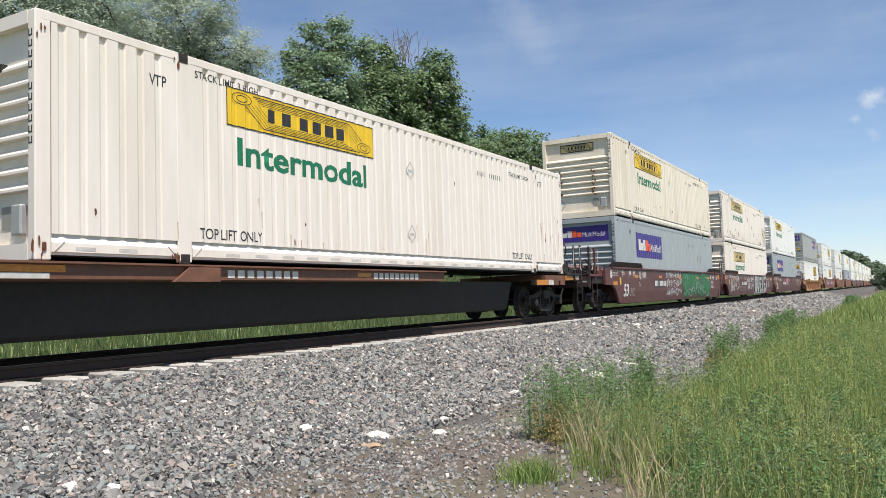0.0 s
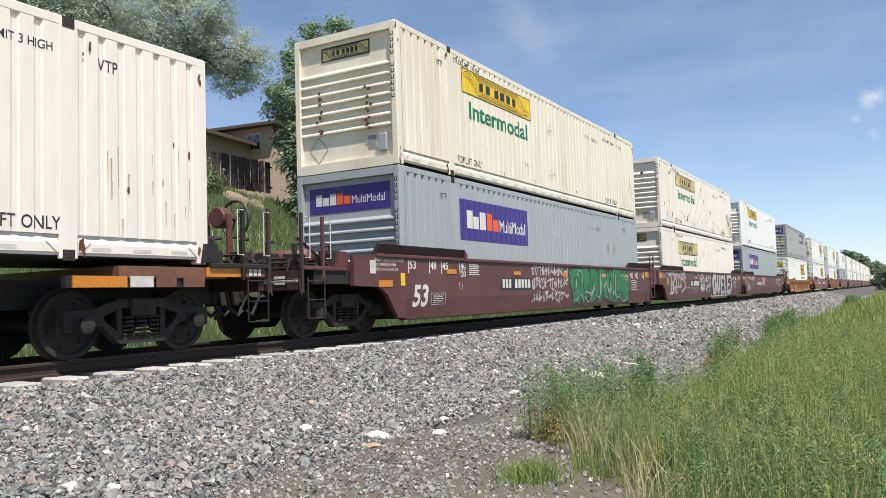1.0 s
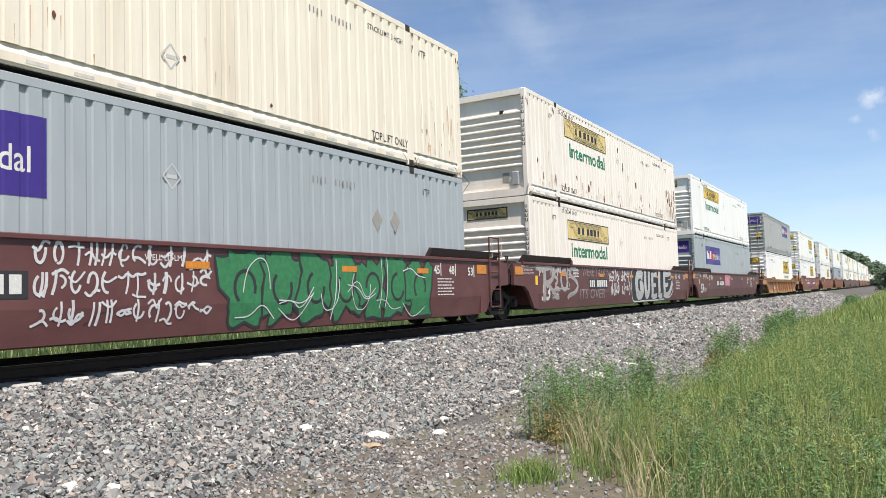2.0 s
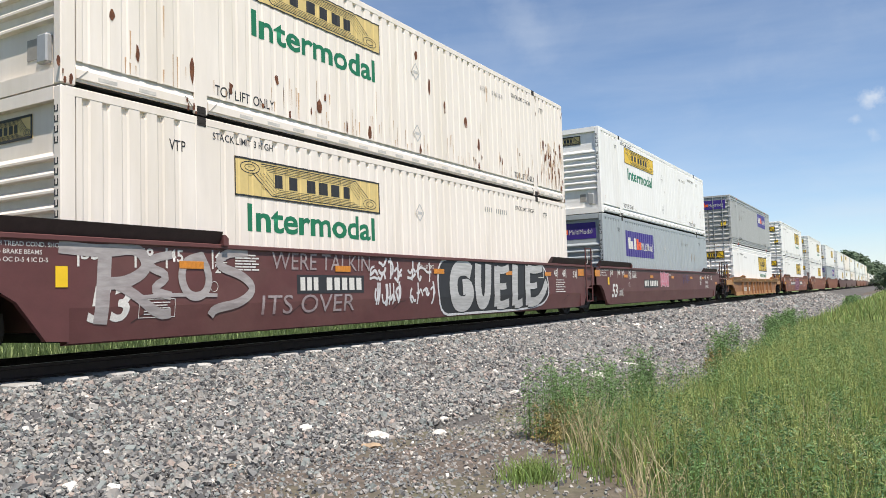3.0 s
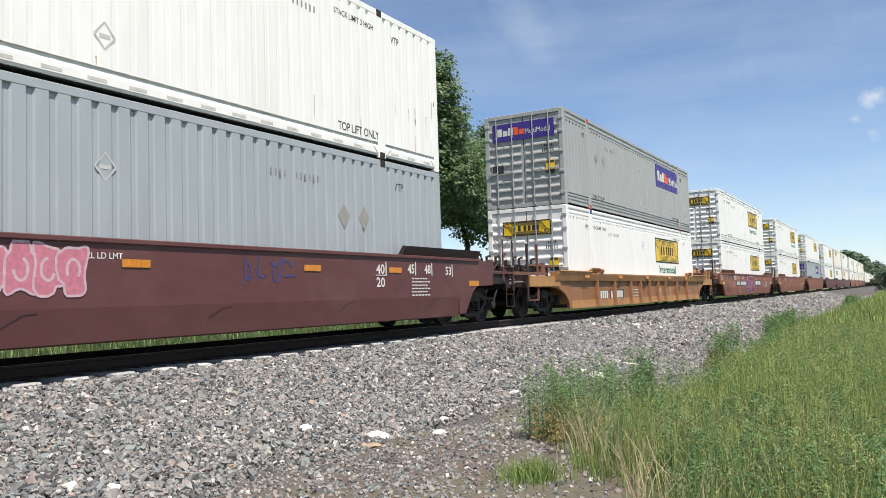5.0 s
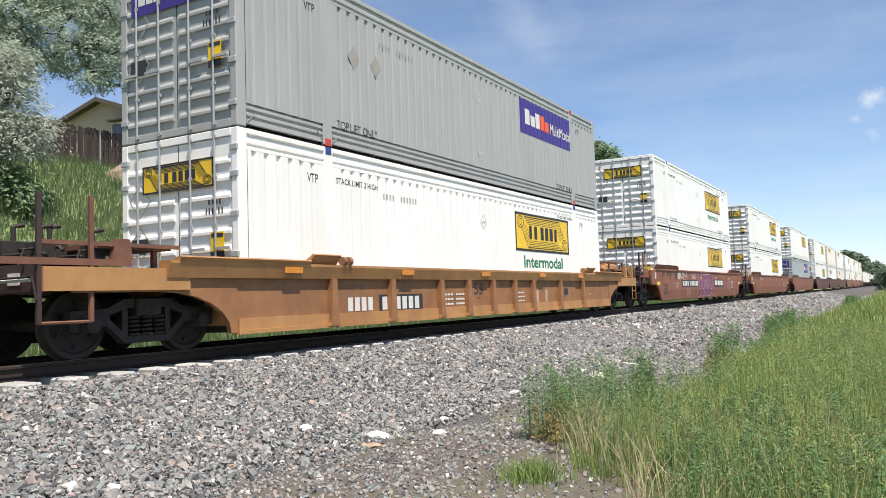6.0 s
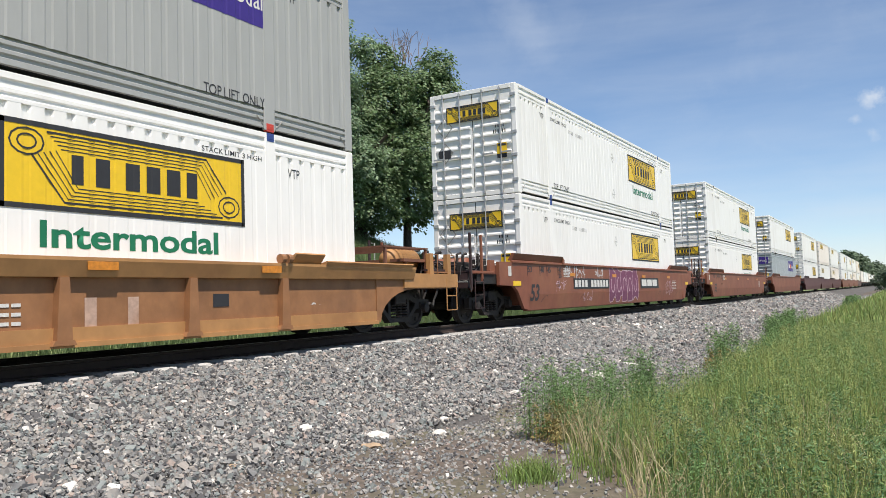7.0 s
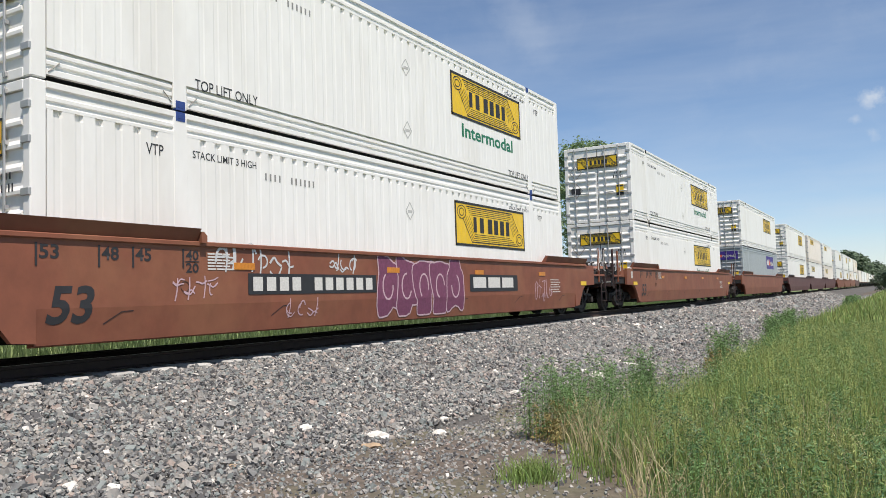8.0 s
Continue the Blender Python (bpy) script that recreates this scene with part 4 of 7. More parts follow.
        for k in range(rust * 3):
            x, z = (rng.uniform(CL - 1.75, CL - 0.1), rng.uniform(0.5, 1.7)) if k % 2 else (rng.uniform(0.3, CL - 0.2), 0.4 + rng.exponential(0.35))
            w, h = rng.uniform(0.004, 0.014), rng.uniform(0.12, 0.55)
            xs = (x - w, x + w, x + 0.3 * w, x - 0.3 * w)
            bm.faces.new([bm.verts.new((a, -HW + FLUTE[0] * float(np.interp(a, WAVE_X, WAVE_D)) - 0.0035 - 0.0004 * k / (3 * rust), max(0.315, b))) for a, b in zip(xs, (z, z, max(0.32, z - h), max(0.32, z - h)))])
        part("rust_streaks", bm, RUSTSTAIN, c, "thin orange rust stains")
    return c


# ---- trucks and cars ----
WHEEL_R = 0.43


def wheelset_mesh():
    bm = BM()
    for s in (-1, 1):
        yy = s * 0.755
        lathe(bm, [(yy + s * 0.075, 0.10), (yy + s * 0.075, 0.16), (yy + s * 0.03, 0.20), (yy + s * 0.04, 0.335), (yy + s * 0.07, 0.36), (yy + s * 0.07, WHEEL_R - 0.01),
                   (yy - s * 0.03, WHEEL_R), (yy - s * 0.04, WHEEL_R + 0.026), (yy - s * 0.065, WHEEL_R + 0.026), (yy - s * 0.07, 0.36), (yy - s * 0.03, 0.32), (yy - s * 0.03, 0.12)], 22)
        lathe(bm, [(yy + s * 0.076, 0.075), (yy + s * 0.30, 0.075)], 14)
        for k in range(6):
            a = math.pi / 3 * k
            box(bm, math.cos(a) * 0.27 - 0.025, math.cos(a) * 0.27 + 0.025, yy + s * 0.045 - 0.02, yy + s * 0.045 + 0.02, math.sin(a) * 0.27 - 0.025, math.sin(a) * 0.27 + 0.025)
    lathe(bm, [(-0.8, 0.085), (0.8, 0.085)], 14)
    return mesh_of("wheelset", bm, CAST)


def side_frame_mesh():
    """One cast side frame: an arch with two windows and journal boxes, about y = 0."""
    bm = BM()
    for s in (-1, 1):
        prism(bm, [(0, 0.17), (s * 0.34, 0.17), (s * 0.60, 0.40), (s * 0.56, 0.47), (s * 0.30, 0.26), (0, 0.26)], -0.07, 0.07)
        prism(bm, [(s * 0.56, 0.47), (s * 0.60, 0.40), (s * 0.80, 0.44), (s * 0.98, 0.34), (s * 1.12, 0.36), (s * 1.12, 0.60), (s * 0.62, 0.62)], -0.07, 0.07)
        prism(bm, [(0, 0.74), (s * 0.36, 0.74), (s * 0.62, 0.62), (s * 0.58, 0.53), (s * 0.34, 0.62), (0, 0.64)], -0.07, 0.07)
        prism(bm, [(s * 0.30, 0.26), (s * 0.38, 0.29), (s * 0.38, 0.62), (s * 0.30, 0.63)], -0.06, 0.06)
        box(bm, s * 0.87 - 0.12, s * 0.87 + 0.12, -0.10, 0.10, 0.33, 0.55)
    return mesh_of("side_frame", bm, CAST)


def spring_mesh():
    bm = BM()
    for k in range(5):
        ring = [(0.075 * math.cos(a), 0.05 * math.sin(a), 0.27 + 0.055 * k + 0.02 * a / 6.28) for a in np.linspace(0, 2 * math.pi, 11)]
        tube(bm, ring, 0.016, 5)
    return mesh_of("spring", bm, CAST)


SPINNING = []


def truck(car, x, keyed):
    t = part("truck", shared("bolster", lambda: mesh_of("truck", box(BM(), -0.2, 0.2, -1.12, 1.12, 0.52, 0.75), CAST, 0.02)), None, car, "grimy cast steel truck, coloured dark for shade")
    t.location = (x, 0, -0.02)
    for s in (-1, 1):
        part("side_frame", shared("sideframe", side_frame_mesh), None, t).location = (0, s * 1.0, 0)
        for q in (-0.2, 0.0, 0.2) if keyed else ():
            part("spring", shared("spring", spring_mesh), None, t).location = (q, s * 1.04, 0)
    for a in (-0.87, 0.87):
        for s in (-1, 1):
            cap = part("bearing_cap", shared("cap", lambda: mesh_of("bearing_cap", lathe(BM(), [(-0.07, 0.04), (-0.06, 0.10), (0.07, 0.10), (0.07, 0.04)], 12), CAST)), None, t)
            cap.location = (a, s * 1.12, WHEEL_R)
        w = part("wheelset", shared("wheelset", wheelset_mesh), None, t, "steel wheels on an axle, rims worn bright")
        w.location = (a, 0, WHEEL_R)
        if keyed:
            SPINNING.append((w, a))
    return t


def ladder(car, x0, x1, y, z0, z1, step, material, r=0.012):
    bm = BM()
    for x in (x0, x1):
        tube(bm, [(x, y, z0), (x, y, z1)], r, 6)
    z = z0
    while z < z1:
        tube(bm, [(x0, y, z), (x1, y, z)], r * 0.8, 6)
        z += step
    return part("ladder", bm, material, car, "steel ladder rails and rungs")


def end_gear(car, x, d, paint, wheel=False):
    """Handrails, uncoupling lever, hoses and a coupler at a car's end; d is the way out of the car."""
    part("coupler", prism(prism(BM(), [(x + d * 0.0, 0.62), (x + d * 0.35, 0.62), (x + d * 0.35, 0.88), (x, 0.88)], -0.12, 0.12),
                          [(x + d * 0.2, 0.58), (x + d * 0.36, 0.58), (x + d * 0.36, 0.92), (x + d * 0.2, 0.92)], -0.2, 0.2), CAST, car, bevel=0.02)
    for y in (-1.38, 1.38):
        if paint is OCHRE:
            # low channel posts with a shelf between them
            for q in (0.30, 1.02):
                xa = x - d * q
                post = box(BM(), xa - 0.07, xa + 0.07, y - 0.03, y - 0.015, 0.80, 1.52)
                box(post, xa - 0.07, xa - 0.052, y - 0.015, y + 0.07, 0.80, 1.52)
                box(post, xa + 0.052, xa + 0.07, y - 0.015, y + 0.07, 0.80, 1.52)
                part("corner_stanchion", post, paint, car)
                part("grab_iron", tube(BM(), [(xa + d * 0.08, y - 0.04, 1.50), (xa + d * 0.20, y - 0.05, 1.50), (xa + d * 0.20, y - 0.05, 0.98), (xa + d * 0.08, y - 0.04, 0.95)], 0.011, 6), OCHRED, car, "worn grab iron")
            part("end_shelf", box(BM(), *sorted((x - d * 0.95, x - d * 0.37)), y - 0.02, y + 0.02, 1.12, 1.15), OCHRED, car)
        else:
            for q, z0, z1 in ((-0.02, 0.45, 1.93), (0.64, 0.45, 1.95)) if paint is BROWN else ((-0.02, 0.75, 2.05), (0.52, 0.95, 2.02)):
                xa = x - d * q
                part("corner_stanchion", box(BM(), xa - 0.026, xa + 0.026, y - 0.028, y + 0.028, z0, z1), DARKPLATE if q < 0 else paint, car, bevel=0.006)
                if paint is BROWN:
                    continue
                part("grab_iron", tube(BM(), [(xa - d * 0.03, y - 0.05, 1.98), (xa - d * 0.15, y - 0.05, 1.98), (xa - d * 0.15, y - 0.05, 1.32), (xa - d * 0.03, y - 0.05, 1.32)], 0.010, 6), PALE, car, "pale painted grab iron")
            part("step_beam", box(BM(), *sorted((x - d * 1.15, x + d * 0.03)), y - 0.02, y + 0.05, 1.13, 1.19), paint, car, bevel=0.008)
            part("end_bracket", prism(BM(), [(x - d * 1.25, 1.20), (x - d * 0.95, 1.20), (x - d * 1.0, 1.46), (x - d * 1.2, 1.46)], *sorted((y * 0.93, y * 0.99))), paint, car)
            if paint is MAROON:
                part("diagonal_brace", tube(BM(), [(x - d * 0.05, y * 0.9, 1.65), (x - d * 0.9, y * 0.9, 1.18)], 0.025, 6), DARKPLATE, car)
        if paint is BROWN:
            part("foot_bar", tube(BM(), [(x + d * 0.02, y, 0.46), (x - d * 0.64, y, 0.46)], 0.02, 6), BROWN, car)
            part("side_rail", box(BM(), *sorted((x + d * 0.9, x - d * 1.2)), y - 0.03, y + 0.03, 1.12, 1.20), BROWN, car)
            part("side_rail", box(BM(), *sorted((x + d * 0.02, x - d * 2.0)), y + 0.02, y + 0.06, 1.36, 1.41), BROWN, car)
            continue
        ladder(car, x - d * 0.06, x - d * 0.48, y * 1.04, 0.34, 1.0, 0.3, DARKPLATE if paint in (MAROON, REDBROWN) else paint)
    for k, (q, z) in enumerate(((0.15, 1.26), (0.35, 1.34), (0.62, 1.24))):
        part("air_pipe", tube(BM(), [(x - d * q, -1.28, z - 0.05), (x - d * q, -1.22, z), (x - d * (q + 0.06), 1.2, z + 0.04)], 0.022, 6), (CAST, DARKPLATE, BLACK)[k], car)
    for q, y, z, w in ((0.22, -1.05, 1.20, 0.13), (0.55, -0.72, 1.20, 0.17), (0.85, -1.12, 1.20, 0.11), (0.35, -0.30, 1.20, 0.2)):
        xa = x - d * q
        bm = box(BM(), xa - w, xa + w, y - 0.10, y + 0.10, z, z + 0.9 * w + 0.08)
        tube(bm, [(xa, y, z + 0.1), (xa, y, z + w + 0.24), (xa + 0.12, y - 0.04, z + w + 0.27)], 0.035, 7)
        tube(bm, [(xa - w, y - 0.06, z + 0.12), (xa - w - 0.14, y - 0.1, z + 0.10), (xa - w - 0.2, y - 0.1, z - 0.1)], 0.018, 6)
        part("valve_box", bm, CAST, car, "grimy brake valve box with pipes", bevel=0.012)
    part("uncoupling_lever", tube(BM(), [(x + d * 0.06, -1.40, 0.72), (x + d * 0.08, -1.36, 0.98), (x + d * 0.08, -0.3, 0.98), (x + d * 0.2, -0.1, 0.86)], 0.014, 6), CAST, car)
    part("end_beam", box(BM(), *sorted((x - d * 0.12, x + d * 0.0)), -1.30, 1.30, 0.80, 1.14), DARKPLATE, car, "dark end beam with welded plates")
    for y in (-1.0, -0.6, -0.2):
        part("beam_tag", box(BM(), *sorted((x + d * 0.001, x + d * 0.012)), y, y + 0.22, 0.90, 1.04), PALE if y < -0.9 else CAST, car)
    part("walkway", box(BM(), x - d * 1.1, x - d * 0.02, -1.35, 1.35, 1.16, 1.20), DARKPLATE, car, "dark grating walkway")
    part("cross_pipe", tube(BM(), [(x + d * 0.05, -1.3, 0.95), (x + d * 0.05, 1.3, 0.95)], 0.02, 6), STENCIL, car)
    for k in range(4):
        y = -0.5 + 0.3 * k
        part("air_hose", tube(BM(), [(x, y, 0.8), (x + d * 0.12, y + 0.05, 0.55), (x + d * 0.25, y, 0.42), (x + d * 0.36, y, 0.5)], 0.025, 6), BLACK, car)
    if wheel:
        bm = BM()
        hub = (x + d * 0.10, -0.62, 1.95)
        ring = [(hub[0], hub[1] + 0.29 * math.cos(a), hub[2] + 0.29 * math.sin(a)) for a in np.linspace(0, 2 * math.pi, 25)]
        tube(bm, ring, 0.022, 6)
        for a in np.linspace(0, 2 * math.pi, 6)[:-1]:
            tube(bm, [hub, (hub[0], hub[1] + 0.28 * math.cos(a), hub[2] + 0.28 * math.sin(a))], 0.015, 5)
        tube(bm, [(hub[0] + d * 0.05, hub[1], hub[2]), (x - d * 0.25, hub[1], hub[2])], 0.035, 8)
        part("brake_wheel", bm, DARKPLATE, car, "dark spoked hand brake wheel")
        part("brake_housing", tube(BM(), [(x - d * 0.12, -0.62, 1.95), (x - d * 0.30, -0.62, 1.95)], 0.17, 12), MAROON, car, "round brake gear housing", bevel=0.02)
        for y in (-0.88, -0.40):
            part("brake_stand", box(BM(), x - d * 0.26 - 0.05, x - d * 0.26 + 0.05, y, y + 0.05, 1.2, 2.0), MAROON, car, bevel=0.008)


def brake_gear(car, x, d, paint):
    """Valve body, pipes and reservoir on an end platform."""
    part("air_reservoir", tube(BM(), [(x, -0.9, 1.36), (x, 0.5, 1.36)], 0.17, 14), paint, car, "cylindrical air reservoir", smooth=True)
    bm = box(BM(), x - d * 0.55 - 0.12, x - d * 0.55 + 0.12, -1.05, -0.75, 1.18, 1.5)
    tube(bm, [(x - d * 0.55, -0.9, 1.5), (x - d * 0.55, -0.9, 1.62), (x - d * 0.2, -1.0, 1.62), (x - d * 0.2, -1.15, 1.2)], 0.022, 6)
    tube(bm, [(x - d * 0.4, -1.2, 1.2), (x - d * 0.3, -1.25, 1.45), (x, -1.25, 1.42), (x + d * 0.2, -1.2, 1.2)], 0.02, 6)
    part("brake_valve", bm, CAST, car, "brake valve with pipes")


def small_print(car, y, lines, x, z, h, gap):
    for k, w in enumerate(lines):
        part("lettering", lettering(w, STENCIL, x, y, z - gap * k, h, bold=0.012), None, car, "small stencilled words")


def stencils(car, y, mark, first):
    """Load-stop numbers, the large number, notices; first: the place of the first stop."""
    stop = mark if mark is INK else STENCIL
    for w, x in (("53", first), ("48", first + 0.79), ("45", first + 1.27)):
        part("lettering", shared(("st", w, y, mark.name), lambda: lettering(w, stop, x + 0.05, y, 1.19, 0.155, 0.24, bold=0.022)), None, car)
    part("lettering", shared(("st40", y, mark.name), lambda: lettering("40", stop, first + 2.12, y, 1.22, 0.125, 0.22, bold=0.022)), None, car)
    part("lettering", shared(("st20", y, mark.name), lambda: lettering("20", stop, first + 2.12, y, 1.05, 0.125, 0.22, bold=0.022)), None, car)
    bm = box(BM(), first + 2.11, first + 2.35, y - 0.002, y, 1.19, 1.202)
    for x in (first, first + 0.79, first + 1.27, first + 2.06):
        box(bm, x, x + 0.03, y - 0.002, y, 1.10, 1.36)
    part("gauge_marks", shared(("gm", y, mark.name), lambda: mesh_of("gauge_marks", bm, stop)), None, car)
    on_sill(part("lettering", lettering("53", mark, first + 0.13, y, 0.46, 0.41, 0.56, bold=0.028, slant=0.2), None, car, "large slanted stencilled number"))
    bm = BM()
    for k in range(6):
        bars(bm, first + 2.5, first + 3.0 - 0.07 * (k % 2), 1.09 + 0.042 * k, 1.112 + 0.042 * k, y, 3, 0.1)
    if mark is STENCIL:
        for k in range(5):
            bars(bm, 0.78, 1.20 - 0.05 * (k % 2), 0.655 - 0.036 * k, 0.668 - 0.036 * k, y, 3, 0.1)
        for a, b, d, e in ((0.70, 1.27, 0.47, 0.478), (0.70, 1.27, 0.70, 0.708), (0.70, 0.707, 0.478, 0.70), (1.263, 1.27, 0.478, 0.70)):
            box(bm, a, b, y - 0.002, y, d, e)
    for k in range(6):
        bars(bm, 14.5, 15.2 - 0.1 * (k % 2), 0.66 + 0.065 * k, 0.683 + 0.065 * k, y, 6, 0.2)
    on_sill(part("notice_bars", bm, STENCIL, car))
    part("capacity_ring", tube(BM(), [(first + 2.1 + 0.07 * math.cos(a), y + 0.001, 0.86 + 0.07 * math.sin(a)) for a in np.linspace(0, 2 * math.pi, 17)], 0.004, 4), stop, car)
    if mark is STENCIL:
        small_print(car, y, ("2 INCH TREAD COND. SHOES", "NO. 24 BRAKE BEAMS", "SPRG 6 OC D-5 4 IC D-5"), -1.26, 1.31, 0.05, 0.085)
        small_print(car, y, ("WELL LD LMT",), 7.25, 1.20, 0.075, 0.1)


def reflectors(car, y, xs, z=1.16):
    for x in xs:
        part("reflector", shared(("refl", y), lambda: mesh_of("reflector", box(BM(), 0, 0.42, y - 0.006, y, 0, 0.10), REFLECT, 0.002)), None, car, "orange reflective strip").location = (x, 0, z)


def well_car(label, paint, lead="joint", trail="joint", lead_gap=1.9, trail_gap=1.9, keyed=True, top=1.43, mark=STENCIL, detail=True, group="well cars in the train", lead_truck=None, trail_truck=None):
    """A deep well car unit round one container well; x from the container's leading end, z from the rail tops."""
    c = thing("well_car", label, "rail car", group)
    yo = 1.47
    key = (paint.name, top)
    for s in (-1, 1):
        def side():
            y = s * yo
            i = -s
            return mesh_of("side_sill", prism(BM(), [(y, top), (y, 0.62), (y + i * 0.045, 0.215), (y + i * 0.17, 0.19), (y + i * 0.17, 0.30), (y + i * 0.10, 0.34), (y + i * 0.06, 0.62), (y + i * 0.06, top)], -0.25, 16.4, "x"), paint)
        sill = part("side_sill", shared(("sill", key, s), side), None, c)

        def cap():
            bm = box(BM(), -1.2, 17.35, s * yo - 0.035, s * yo + 0.035, top - 0.045, top + 0.02)
            return mesh_of("top_chord", bm, paint, 0.01)
        part("top_chord", shared(("chord", key, s), cap), None, sill)
        for k, (x0, d, gap) in enumerate(((-0.25, -1, lead_gap), (16.4, 1, trail_gap))):
            bm = BM()
            a, b = sorted((s * yo, s * (yo - 0.08)))
            e = x0 + d * (gap - (1.25 if gap > 2.5 else 0.42))
            prism(bm, [(x0, 0.24), (x0 + d * 0.28, 0.26), (x0 + d * 0.62, 0.70), (x0 + d * 0.85, 0.84), (e, 0.86), (e, top - 0.03), (x0, top)], a, b)
            part("end_sill", bm, paint, sill)
        for xa, xb in ((-1.2, 2.05), (14.2, 17.3)):
            def flare():
                bm = BM()
                y = s * (yo - 0.01)
                pts = [(y, top + 0.005), (y + s * 0.10, top + 0.19), (y + s * 0.02, top + 0.20), (y - s * 0.10, top + 0.02)]
                prism(bm, pts, xa, xb, "x")
                # on maroon cars the flare's shaded face is coloured in, darker than the paint
                return mesh_of("guide_flare", bm, DARKPLATE if paint is MAROON else paint)
            part("guide_flare", shared(("flare", key, s, xa), flare), None, c, "flared container guide")
        part("guide_end", shared(("gend", key, s), lambda: mesh_of("guide_end", prism(BM(), [(2.06, top), (2.16, top), (2.16, top + 0.1), (2.1, top + 0.15), (2.06, top + 0.15)], s * yo - 0.08, s * yo + 0.08), paint)), None, c)
    part("well_floor", shared(("floor", paint.name), lambda: mesh_of("well_floor", box(BM(), -0.2, 16.35, -1.35, 1.35, 0.225, 0.33), BLACK)), None, c)
    for x0, d, gap, end, tx in ((-0.25, -1, lead_gap, lead, lead_truck), (16.4, 1, trail_gap, trail, trail_truck)):
        e = x0 + d * (gap - 0.3)
        part("end_platform", box(BM(), *sorted((x0 + d * 0.1, e)), -1.36, 1.36, 0.90, 1.12), BLACK, c, "dark end platform over the truck")
        part("bulkhead", box(BM(), *sorted((x0 + d * 0.02, x0 + d * 0.12)), -1.38, 1.38, 0.35, top - 0.05), paint, c)
        if detail:
            brake_gear(c, x0 + d * (gap - 0.75), d, paint)
            q0 = gap - 2.45 if gap > 2.5 else -0.14 if d > 0 else gap - 0.95
            bm = box(BM(), *sorted((x0 + d * q0, x0 + d * (q0 + 0.46))), -yo - 0.012, -yo - 0.002, *((0.84, 0.96) if gap > 2.5 else (1.12, 1.32)))
            part("reflector", bm, REFLECT if paint is MAROON else YELLOW, c, "bright reflective panel")
            if d < 0 and gap > 2.5:
                part("placard", box(BM(), *sorted((x0 + d * (q0 + 0.55), x0 + d * (q0 + 0.72))), -yo - 0.012, -yo - 0.002, 1.08, 1.32), PALE, c)
        if end == "end":
            end_gear(c, x0 + d * (gap + 0.0), d, paint, wheel=False)
        elif detail:
            part("articulation", tube(BM(), [(e - d * 0.1, 0, 0.8), (e + d * 0.4, 0, 0.8)], 0.22, 12), CAST, c)
        if end == "joint" and detail and d > 0:
            for s in (-1, 1):
                y = s * 1.52
                ladder(c, x0 + 0.42, x0 + 0.92, y, 0.36, 1.98, 0.40, paint, 0.02)
                for q in (0.42, 0.92):
                    part("grab_iron", tube(BM(), [(x0 + q, y + s * 0.03, 1.93), (x0 + q + 0.08, y + s * 0.03, 1.93), (x0 + q + 0.08, y + s * 0.03, 1.5), (x0 + q, y + s * 0.03, 1.5)], 0.010, 6), PALE, c, "pale painted grab iron")
        if tx is not None:
            truck(c, tx, keyed)
    if detail:
        y = -yo - 0.004
        stencils(c, y, mark, -0.15 if mark is STENCIL else -0.27)
        reflectors(c, y - 0.002, (1.34, 4.66, 7.9, 11.3, 13.72) if mark is STENCIL else (2.72, 6.6, 10.1, 13.72), 1.10)
        if mark is STENCIL:
            # load stops stencilled at the trailing end
            for word, x, z, w in (("53", 15.82, 1.08, 0.24), ("48", 14.98, 1.10, 0.24), ("45", 14.36, 1.10, 0.24), ("40", 13.30, 1.08, 0.27), ("20", 13.30, 0.84, 0.27)):
                part("lettering", lettering(word, STENCIL, x, y - 0.002, z, 0.17, w, bold=0.022), None, c, "white stencilled load number")
                if word != "20":
                    part("stop_line", box(BM(), x + w + 0.03, x + w + 0.06, y - 0.004, y - 0.001, z - 0.04, z + 0.22), STENCIL, c)
            part("stop_line", box(BM(), 13.28, 13.60, y - 0.004, y - 0.001, 1.045, 1.06), STENCIL, c)
        if mark is STENCIL:
            part("yellow_tag", box(BM(), -0.42, -0.27, y - 0.004, y, 0.86, 1.1), YELLOW, c, "small yellow tag")
        bm = BM()
        for k in range(6):
            x = 0.6 + 2.9 * k
            strip(bm, [(x, 0.42), (x + 0.25, 0.56), (x + 0.42, 0.57)], 0.014, y)
        on_sill(part("weld_marks", bm, DARKPLATE, c))
    return c


